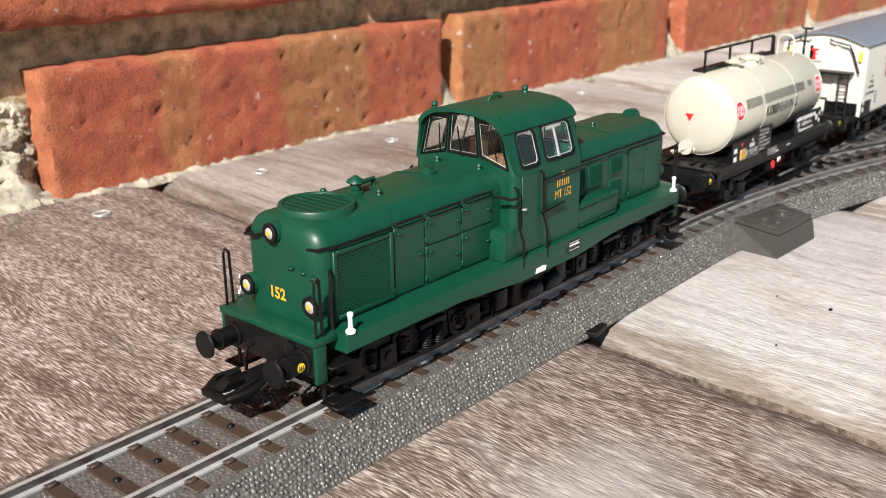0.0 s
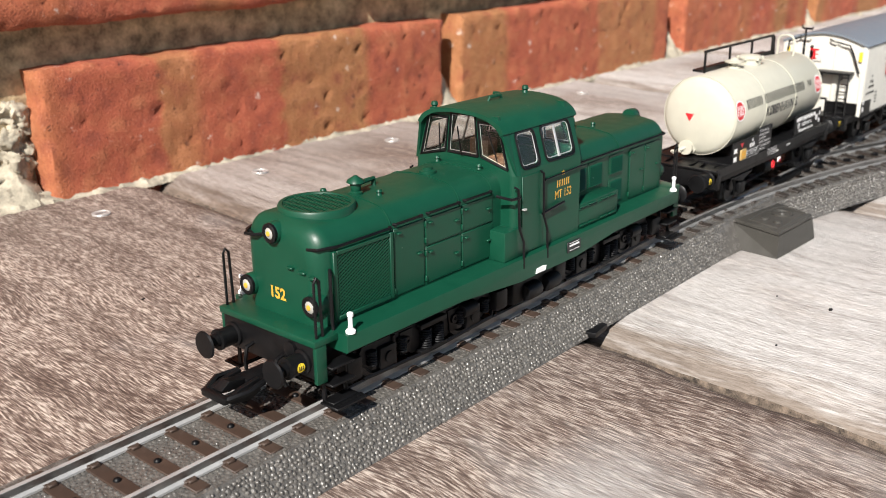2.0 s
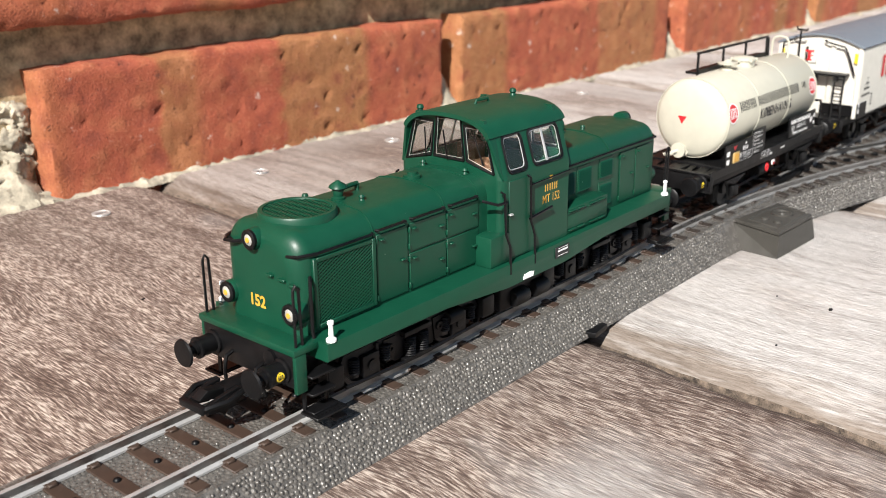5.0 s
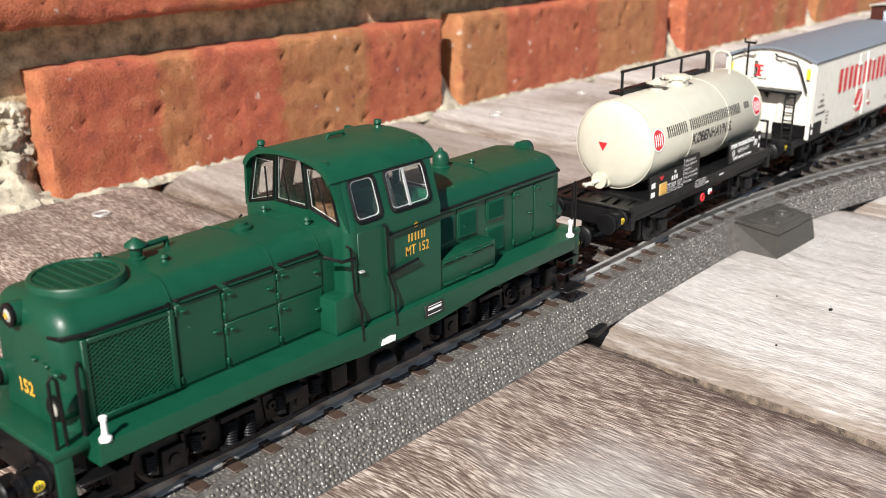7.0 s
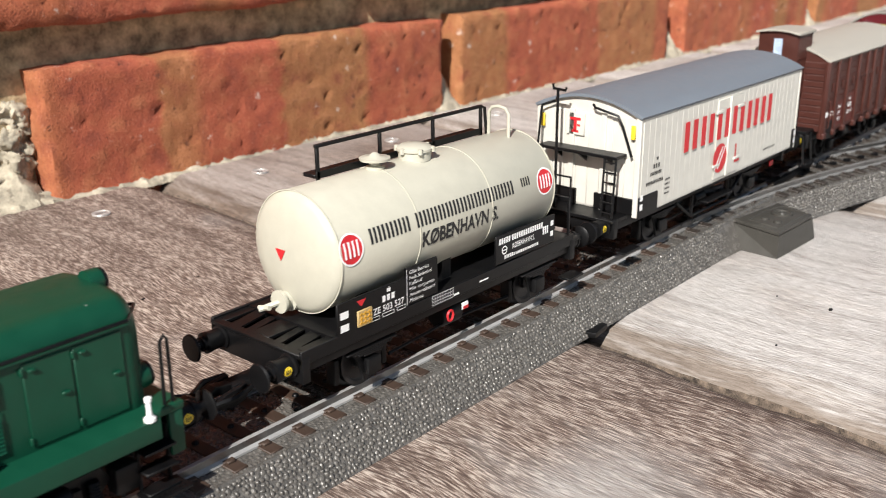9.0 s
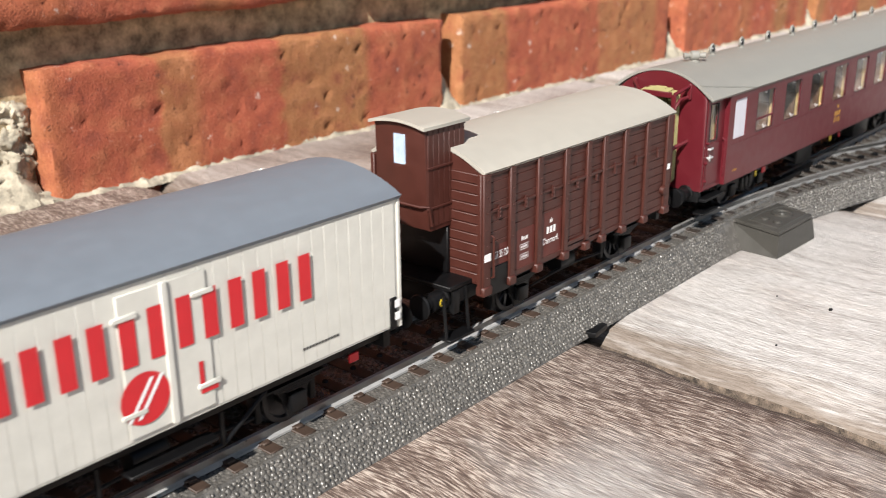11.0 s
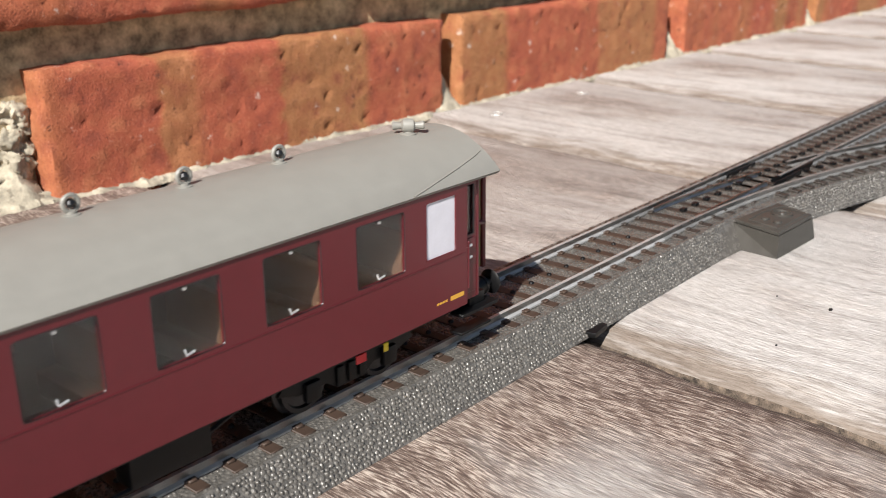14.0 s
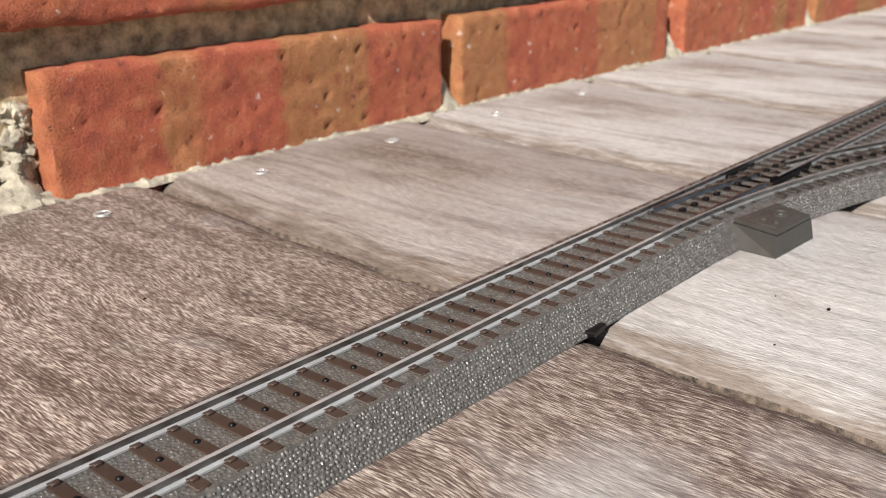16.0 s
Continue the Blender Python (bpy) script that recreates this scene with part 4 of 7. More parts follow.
        for sg in (1, -1):
            for k in range(-18, 12):
                c = x0 + k * 1.35
                xa, xb = (c, c + (z1 - z0) * 1.9) if sg > 0 else (c + (z1 - z0) * 1.9, c)
                pa, pb = Vector((xa, z0)), Vector((xb, z1))
                t0, t1 = 0.0, 1.0
                dx = pb.x - pa.x
                lo, hi = sorted(((x0 - pa.x) / dx, (x1 - pa.x) / dx))
                t0, t1 = max(t0, lo), min(t1, hi)
                if t1 - t0 > 0.03:
                    q0, q1 = pa + (pb - pa) * t0, pa + (pb - pa) * t1
                    tube(mesh, [(q0.x, y + s * (0.42 + 0.06 * sg), q0.y), (q1.x, y + s * (0.42 + 0.06 * sg), q1.y)], 0.16, 4)
        part("wire_mesh", mesh, GREEN, gr)
        # wire rails along the shoulders
        for xa, xb in ((-455, -447), (-445, -435), (-433, -424)):
            part("handrail", tube(B(), [(xa, y + s * 0.1, 42.6), (xa, y + s * 0.8, 42.7), (xb, y + s * 0.8, 42.7), (xb, y + s * 0.1, 42.6)], 0.3, 6), BLACK, g, "black wire handrail")
        rail_bar(g, [(-474.9, y * 0.7, 41.9), (-474.6, y * 0.93, 42.2), (-471, y + s * 0.75, 42.3), (-457, y + s * 0.75, 42.3), (-456, y + s * 0.1, 42.3)], 0.33)
        rail_bar(g, [(-394.5, y + s * 0.1, 42.2), (-394, y + s * 0.8, 42.2), (-346, y + s * 0.8, 42.2), (-343.4, y * 0.8, 42.2), (-341.5, y * 0.6, 42.2), (-342.4, y * 0.45, 42)], 0.33)
        # battery boxes beside the cab
        bx = part("side_box", box(B(), -423.8, -417, min(s * 8.7, s * 15.5), max(s * 8.7, s * 15.5), Z, 33.6, 0.35), GREEN, g)
        b2 = part("side_box", box(B(), -394.2, -374.5, min(s * 10, s * 14.8), max(s * 10, s * 14.8), Z, 33.0, 0.35), GREEN, g)
        for xa in (-393.4, -384):
            part("lid_edge", box(B(), xa, xa + 8.6, min(s * 14.8, s * 15.05), max(s * 14.8, s * 15.05), 31.6, 31.9, 0.08, 1), GREEN, b2)
            for dx in (0.8, 4.8):
                for zz in (32.1, 27.3):
                    part("vent_slot", box(B(), xa + dx, xa + dx + 3.2, min(s * 14.8, s * 15.3), max(s * 14.8, s * 15.3), zz, zz + 0.35, 0.08, 1), GREEN, b2)
        # white marker posts
        for x in (-472.4, -346.6):
            part("marker_post", turned(B(), [(1.0, 0), (1.0, 0.5), (0.5, 0.9), (0.42, 3.3), (0.62, 3.4), (0.62, 4.0), (0, 4.3)], (x, s * 16.0, Z), (0, 0, 1), 12), PURE, g, "small white marker post")
    # thin seams over the hood top
    for x, top in ((-455.6, 46.7), (-434.2, 46.7), (-423, 46.7), (-368.6, 46.2)):
        pr = hood_profile(11.12, top + 0.1, 5.0)
        part("seam", tube(B(), [(x, a, b) for a, b in pr if b > 41], 0.14, 4), GREEN, g)

    # nose details
    def lamp(x, y, z, way, r=1.75):
        h = part("headlight", turned(B(), [(r + 0.5, -2.2), (r + 0.5, 0), (r + 0.4, 0.3)], (x, y, z), (way, 0, 0), 20), GREEN, g)
        part("ring", turned(B(), [(r + 0.35, 0.2), (r + 0.35, 0.9), (r, 1.1), (r - 0.45, 1.0), (r - 0.45, 0.3)], (x, y, z), (way, 0, 0), 20), BLACK, h)
        part("lens", turned(B(), [(r - 0.42, 0.75), (r * 0.6, 1.0), (0, 1.15)], (x, y, z), (way, 0, 0), 18), LENS, h, "clear round lamp lens")
        part("bulb", turned(B(), [(r * 0.34, 1.02), (r * 0.3, 1.2), (0, 1.28)], (x, y, z), (way, 0, 0), 12), GOLD, h, "small yellow bulb")
    for y in (-8.0, 8.0):
        lamp(-475.6, y * 1.16, 31.1, -1)
        lamp(-342.2, y, 30.4, 1)
    lamp(-475.6, 1.2, 43.6, -1, 1.65)
    lamp(-343.6, 0, 45.4, 1, 1.6)
    lettering("number", "152", 2.3, GOLD, g, on_front(-475.3, 0.9, 30.0), "yellow number 152", width=4.3, bold=0.12)
    rail_bar(g, [(-474.4, 3.8, 42.6), (-476.4, 5.8, 42.4), (-476.6, 8.2, 42.3), (-475, 9.6, 42.2), (-473, 10.6, 42.2)], 0.36)
    rail_bar(g, [(-472.6, -11.2, 38), (-473.5, -12.2, 37.6), (-473.7, -12.4, 28), (-473.6, -12.6, Z)], 0.36)
    part("bracket", box(B(), -476, -475, -4.2, -2.6, 37.2, 37.7, 0.1, 1), GREEN, g)
    for x, y, z in ((-475.5, -9.6, 36.4), (-475.3, -6.6, 36.8)):
        part("bracket", box(B(), x - 0.5, x + 0.6, y - 0.9, y + 0.9, z, z + 0.6, 0.15, 1), GREEN, g)

    # roof fan, chimney and caps
    fan = part("fan_ring", turned(B(), [(7.75, -1.4), (7.75, 0.6), (7.5, 0.95), (6.8, 0.95), (6.6, 0.35), (0, 0.35)], (-465.0, 0, 46.6), (0, 0, 1), 44), GREEN, g)
    for k in range(-8, 9):
        h = math.sqrt(6.6 ** 2 - (k * 0.76) ** 2)
        part("grille_bar", box(B(), -465 - h, -465 + h, k * 0.76 - 0.15, k * 0.76 + 0.15, 46.9, 47.3), GREEN, fan)
    for k in range(-3, 4):
        h = math.sqrt(6.6 ** 2 - (k * 1.8) ** 2)
        part("grille_rib", box(B(), -465 + k * 1.8 - 0.16, -465 + k * 1.8 + 0.16, -h, h, 46.95, 47.42), GREEN, fan)
    part("chimney", turned(B(), [(1.5, 0), (1.5, 0.6), (1.0, 0.8), (1.2, 2.0), (1.05, 2.4), (1.9, 2.6), (1.7, 3.1), (0.6, 3.8), (0.4, 4.0), (0, 4.0)], (-453.8, 0.4, 46.5), (0, 0, 1), 18), GREEN, g)
    part("roof_cap", turned(B(), [(2.0, 0), (2.0, 0.7), (1.2, 0.9), (1.2, 1.4), (0, 1.6)], (-432, 0, 46.6), (0, 0, 1), 20), GREEN, g)
    part("whistle", tube(B(), [(-452.2, 1.6, 48.2), (-448.6, 2.2, 48.1), (-446.4, 2.6, 48.0), (-446.4, 2.6, 46.4)], 0.55, 8), GREEN, g)
    part("bell", turned(B(), [(2.2, 0), (2.2, 0.4), (1.9, 0.7), (1.9, 2.4), (1.5, 3.4), (0.6, 4.0), (0.45, 4.6), (0, 4.7)], (-373.0, 2.4, 46.0), (0, 0, 1), 20), GREEN, g)
    for x, y, z in ((-451, -3.5, 46.5), (-457.5, 6.2, 46.3), (-366, -1, 46.1), (-421.5, 6.2, 46.4), (-421.5, -6.2, 46.4)):
        part("lifting_eye", turned(B(), [(0.7, 0), (0.5, 0.5), (0.75, 0.8), (0.55, 1.3), (0, 1.4)], (x, y, z - 0.1), (0, 0, 1), 10), GREEN, g)

    # cab: above the waist its walls lean inwards
    y0 = 15.2
    def lean(bm):
        for v in bm.verts:
            if v.co.z > 45.5:
                v.co.y *= 1 - 0.0204 * (v.co.z - 45.5)
        return bm
    W0, W1 = 46.7, 54.7
    PANES = ((-416.8, -409.9), (-407.3, -395.8))
    def sidewall(s):
        bm = B()
        pierced(bm, -417.6, -393.6, Z, 55.6, [(xa, xb, W0, W1) for xa, xb in PANES] + [(-400, -400, 45.5, 45.5)], s * y0, s * (y0 - 0.9))
        return part("cab_side", lean(bm), GREEN, g)
    for s in (-1, 1):
        w = sidewall(s)
        yy = s * y0
        # rounded front corner
        arc = [(-417.6 - 2.0 * math.sin(a), s * (13.2 + 2.0 * math.cos(a))) for a in [k * math.pi / 12 for k in range(7)]]
        arc += [(-417.6 - 1.1 * math.sin(a), s * (13.2 + 1.1 * math.cos(a))) for a in [k * math.pi / 12 for k in range(6, -1, -1)]]
        corner = B()
        prism(corner, arc, "z", Z, 45.5)
        prism(corner, arc, "z", 45.5, 55.6)
        part("cab_corner", lean(corner), GREEN, w)
        for xa, xb in PANES:
            pane = part("window", lean(box(B(), xa, xb, min(s * (y0 - 0.7), s * (y0 - 0.4)), max(s * (y0 - 0.7), s * (y0 - 0.4)), W0, W1)), GLASS, w, "clear glazed cab window")
            rim = B()
            pts = []
            c = 1.3
            for cx, cz, a0 in ((xb - c, W1 - c, 0), (xa + c, W1 - c, 90), (xa + c, W0 + c, 180), (xb - c, W0 + c, 270)):
                pts += [(cx + c * math.cos(radians(a0 + 22.5 * k)), yy + s * 0.05, cz + c * math.sin(radians(a0 + 22.5 * k))) for k in range(5)]
            tube(rim, pts + [pts[0]], 0.36, 5)
            part("window_rubber", lean(rim), BLACK, pane, "black rubber surround")
            mx, mz = (xa + xb) / 2, (W0 + W1) / 2
            bead = [(mx + (q[0] - mx) * (1 - 1.1 / (xb - xa)), s * (y0 - 0.15), mz + (q[2] - mz) * (1 - 1.1 / (W1 - W0))) for q in pts]
            part("window_bead", lean(tube(B(), bead + [bead[0]], 0.13, 5)), CHROME, pane, "bright inner bead")
            for cx, cz in ((xa, W0), (xb, W0), (xa, W1), (xb, W1)):
                b = B()
                ux, uz = (1 if cx == xa else -1), (1 if cz == W0 else -1)
                prism(b, [(cx, cz), (cx + ux * 0.9, cz), (cx, cz + uz * 0.9)], "y", s * (y0 - 0.9), s * (y0 - 0.02))
                part("corner_gusset", lean(b), GREEN, w)
        part("window_bar", lean(box(B(), -402.2, -401.6, min(s * (y0 - 0.3), s * y0), max(s * (y0 - 0.3), s * y0), W0, W1)), CHROME, w, "bright sliding window bar")
        # cab door with frame lines
        part("door", box(B(), -417.4, -409.2, min(yy, yy + s * 0.25), max(yy, yy + s * 0.25), 27.0, 45.2, 0.12, 1), GREEN, w)
        rail_bar(g, [(-420.2, yy, 43.4), (-419.9, yy + s * 0.9, 43), (-419.2, yy + s * 0.9, 33.5), (-418.2, yy + s * 1.4, 30.4), (-418.0, yy + s * 1.4, 24)], 0.29)
        rail_bar(g, [(-410.4, yy, 45.2), (-410.2, yy + s * 0.9, 44.8), (-409.8, yy + s * 0.9, 34.5), (-408.8, yy + s * 1.3, 31), (-408.6, yy + s * 1.4, 24)], 0.29)
        rail_bar(g, [(-410, yy + s * 0.7, 35.0), (-401.5, yy + s * 0.9, 36.0)], 0.36)
        rail_bar(g, [(-424, yy * 0.86, 41.8), (-422, yy + s * 0.7, 41), (-419, yy + s * 0.9, 40.9)], 0.36)
        rail_bar(g, [(-409, yy + s * 0.5, 42.8), (-394, yy + s * 0.5, 43.2)], 0.22)
        part("door_handle", box(B(), -417.6, -416.4, min(yy, yy + s * 1.0), max(yy, yy + s * 1.0), 37.4, 37.8, 0.1, 1), CHROME, w)
        crb = B()
        crown(crb, on_side(-401.0, s * (y0 + 0.03), 42.4), 1.0)
        part("crest", crb, GOLD, g, "small yellow crown mark")
        bb = B()
        for u in (-2.4, -1.5, -0.5, 0.4, 1.4, 2.2):
            slab(bb, on_side(-401.0, s * (y0 + 0.03), 39.7), u, u + 0.42, 0, 1.7)
        part("operator_mark", bb, GOLD, g, "yellow letter blocks")
        if s < 0:
            lettering("number", "MT 152", 2.0, GOLD, g, on_side(-400.7, s * (y0 + 0.03), 37.0), "yellow number Mt 152", width=6.9, bold=0.03)
        part("works_plate", box(B(), -400.6, -394.8, min(s * 16.7, s * 16.95), max(s * 16.7, s * 16.95), 22.9, 25.6, 0.1, 1), BLACKPRINT, g, "small dark works plate")
        wp = B()
        for zz in (23.3, 24.3, 25.1):
            slab(wp, on_side(-397.7, s * 16.98, zz), -2.1, 2.1, 0, 0.16 if zz != 24.3 else 0.5)
        part("plate_marks", wp, PURE, g, "pale bars on the works plate")
        part("white_plate", prism(B(), [(-413.4, 21.4), (-409.6, 21.3), (-409.3, 22.4), (-410.6, 22.7), (-412.9, 22.5)], "y", s * 16.72, s * 16.95), PURE, g, "chipped white plate")
    # front and rear cab walls with three windows each
    for x, s in ((-419.6, 1), (-394, -1)):
        bm = B()
        holes = [(-13.2, -5.6, 46.8, 56.6), (-4.7, 4.7, 48.6, 57.8), (5.6, 13.2, 46.8, 56.6)] if s > 0 else [(-13.2, -4.4, 48, 56), (-3.4, 3.4, 48, 56), (4.4, 13.2, 48, 56)]
        pierced(bm, -13.4 if s > 0 else -14.3, 13.4 if s > 0 else 14.3, Z, 58.3, holes + [(0, 0, 45.5, 45.5)], 0, 0.9)
        bmesh.ops.rotate(bm, matrix=Matrix.Rotation(radians(90), 3, "Z"), verts=bm.verts)
        bmesh.ops.translate(bm, vec=(x + (0.9 if s > 0 else 0), 0, 0), verts=bm.verts)
        wall_ = part("cab_end", lean(bm), GREEN, g)
        for k, (a, b, zs, zt) in enumerate(holes):
            pane = part("window", lean(box(B(), x + 0.3, x + 0.6, a, b, zs, zt)), GLASS, wall_, "clear glazed cab window")
            q = x - 0.05 if s > 0 else x + 0.95
            # the outer panes drop towards the cab's corners
            za, zb = (zs + (1.9 if k == 2 and s > 0 else 0)), (zs + (1.9 if k == 0 and s > 0 else 0))
            part("window_rubber", lean(tube(B(), [(q, a, za), (q, b, zb), (q, b, zt), (q, a, zt), (q, a, za)], 0.34, 5)), BLACK, pane, "black rubber surround")
            d = 0.5
            part("window_bead", lean(tube(B(), [(q + s * 0.15, a + d, za + d), (q + s * 0.15, b - d, zb + d), (q + s * 0.15, b - d, zt - d), (q + s * 0.15, a + d, zt - d), (q + s * 0.15, a + d, za + d)], 0.09, 5)), CHROME, pane, "bright inner bead")
            if s > 0 and k != 1:
                inner = b if k == 0 else a
                outer = a if k == 0 else b
                wedge = B()
                prism(wedge, [(inner, zs - 0.05), (outer, zs - 0.05), (inner, zs + 1.9)], "x", x + 0.02, x + 0.88)
                part("window_wedge", lean(wedge), GREEN, wall_)
        for y in (-9.4, 1.6, 8.4):
            xx = x - 0.5 if s > 0 else x + 1.3
            part("wiper", lean(tube(B(), [(xx, y, 55.0), (xx, y - 1.5, 48.4)], 0.2, 6)), BLACK, g, "thin black wiper")
    # roof: a shallow arch with soft shoulders and a small visor in front
    def roof_z(y):
        a = min(1.0, abs(y) / 12.6)
        return 54.9 + 1.5 * (1 - a ** 2) + 2.8 * (1 - a ** 5) ** 0.7
    ys = [12.6 * math.sin(math.pi / 2 * (-1 + 2 * k / 36)) for k in range(37)]
    pr = [(y, roof_z(y)) for y in ys]
    low = [(y * 0.94, z - 0.9) for y, z in pr]
    low[0], low[-1] = (-12.0, 54.5), (12.0, 54.5)
    bm = B()
    ends = []
    for x, k in ((-421.0, 0.985), (-420.7, 1.0), (-393.4, 1.0), (-392.2, 0.985), (-391.7, 0.955)):
        ends.append([[bm.verts.new((x, y * (k + 1) / 2, 54.6 + (z - 54.6) * k)) for y, z in line] for line in (pr, low)])
    for (o1, i1), (o2, i2) in zip(ends, ends[1:]):
        for line_a, line_b in ((o1, o2), (i1, i2)):
            for k in range(len(pr) - 1):
                bm.faces.new((line_a[k], line_a[k + 1], line_b[k + 1], line_b[k]))
        for k in (0, -1):
            bm.faces.new((o1[k], o2[k], i2[k], i1[k]))
    for o1, i1 in (ends[0], ends[-1]):
        for k in range(len(pr) - 1):
            bm.faces.new((o1[k], o1[k + 1], i1[k + 1], i1[k]))
    for s in (-1, 1):
        part("front_pillar", lean(prism(B(), [(-419.0, 45.6), (-420.9, 54.8), (-418.4, 54.8)], "y", s * 15.15, s * 14.3, 0.1)), GREEN, g)
    roof = part("cab_roof", bm, GREEN, g, smooth=50)
    for x, y in ((-418.6, 9.4), (-394.5, 1.0)):
        z = roof_z(y)
        part("lifting_eye", turned(B(), [(0.9, 0), (0.6, 0.6), (0.9, 1.0), (0.7, 1.7), (0, 1.9)], (x, y, z - 0.1), (0, 0, 1), 10), GREEN, roof)
    part("antenna", tube(B(), [(-409, 1, 59.0), (-408.6, 1, 59.9), (-404.4, 1, 59.9), (-404, 1, 59.0)], 0.35, 6), GREEN, roof)
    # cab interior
    # pale grey inside toned down: its shade is in the colour
    part("cab_floor", box(B(), -416.5, -394.6, -13, 13, 30, 40), SHADEIN, g, "cab interior in a dark shade tone")
    for x, y in ((-414, -8), (-402, 7)):
        part("cab_seat", box(B(), x - 3, x + 1, y - 3, y + 3, 40, 48.6, 0.6), SEATS, g, "brown cab seat")
    part("control_desk", box(B(), -419, -415, -2, 9, 40, 46.4, 0.5), GREYIN, g)
    rail_bar(g, [(-400, -9, 44), (-402, -8, 52)], 0.5, "lever", GREYIN)

    # underframe, bogies and wheels
    part("underframe", box(B(), -472, -347, -8, 8, 17.5, 23, 0.3), BLACK, g)
    part("fuel_tank", box(B(), -416, -396, -12.4, 12.4, 12.6, 19.6, 0.8), BLACK, g)
    for s in (-1, 1):
        for x in (-412.5, -404.5):
            part("air_tank", turned(B(), [(0, 0), (1.9, 0.3), (2.2, 1), (2.2, 5), (1.9, 5.7), (0, 6)], (x, s * 12.6, 15.2), (1, 0, 0), 16), BLACK, g)
    for xa, xb in ((-459, -431.5), (-387.5, -360)):
        for x in (xa, xb):
            wheelset(g, x, 5.6)
        for s in (-1, 1):
            y = s * 11.2
            bm = B()
            prism(bm, [(xa - 8, 17), (xa - 6.5, 19.6), (xb + 6.5, 19.6), (xb + 8, 17), (xb + 4, 13.4), (xb + 2.5, 15.8), (xb - 5, 16.2), (xb - 8, 13.2), (xa + 8, 13.2), (xa + 5, 16.2), (xa - 2.5, 15.8), (xa - 4, 13.4)], "y", y - 0.5, y + 0.5, 0.15)
            for x in (xa, xb):
                box(bm, x - 2.4, x + 2.4, min(y, y + s * 1.7), max(y, y + s * 1.7), 13.4, 18.2, 0.4)
                turned(bm, [(1.3, 0), (1.2, 0.5), (0, 0.6)], (x, y + s * 1.6, 15.8), (0, s, 0), 12)
                for dx in (-4.4, 4.4):
                    for k in range(6):
                        turned(bm, [(1.0, 0), (1.15, 0.22), (1.0, 0.44)], (x + dx, y + s * 1.1, 15.2 + k * 0.55), (0, 0, 1), 10)
            m = (xa + xb) / 2
            # sprung bolster, brake cylinder and hangers between the axles
            for dx in (-2.0, 2.0):
                for k in range(8):
                    turned(bm, [(1.2, 0), (1.4, 0.22), (1.2, 0.44)], (m + dx, y + s * 1.2, 13.6 + k * 0.55), (0, 0, 1), 12)
            box(bm, m - 4.2, m + 4.2, min(y, y + s * 2.0), max(y, y + s * 2.0), 18.2, 19.4, 0.25)
            box(bm, m - 4.2, m + 4.2, min(y, y + s * 2.0), max(y, y + s * 2.0), 12.7, 13.5, 0.25)
            for dx in (-7.6, 7.6):
                prism(bm, [(m + dx - 1.9, 19.2), (m + dx + 1.9, 19.2), (m + dx + 1.2, 14.0), (m + dx - 1.2, 14.0)], "y", y, y + s * 0.9, 0.15)
                turned(bm, [(1.1, 0), (1.0, 0.5), (0.4, 0.5), (0.3, 0.1), (0, 0.1)], (m + dx, y + s * 0.9, 16.9), (0, s, 0), 14)
            turned(bm, [(0, 0), (1.5, 0.3), (1.7, 0.9), (1.7, 4.6), (0.8, 5.2)], (m + 9.2, y + s * 1.4, 18.0), (1, 0, 0), 14)
            for dx in (-11.5, 11.8):
                tube(bm, [(m + dx, y + s * 0.8, 19.5), (m + dx, y + s * 1.2, 12.4)], 0.5, 6)
            tube(bm, [(xa - 7, y + s * 1.4, 13.2), (m, y + s * 1.6, 12.6), (xb + 7, y + s * 1.4, 13.2)], 0.4, 6)
            part("bogie_frame", bm, BLACK, g, "black moulded bogie side frame")
            for x in (xa - 10, xb + 10):
                part("sand_box", box(B(), x - 2.2, x + 2.2, min(s * 10, s * 13.4), max(s * 10, s * 13.4), 14, 19, 0.7), BLACK, g)
                rail_bar(g, [(x, s * 10.5, 14.5), (x + 1, s * 9.2, 11.2)], 0.35, "sand_pipe")
    return g


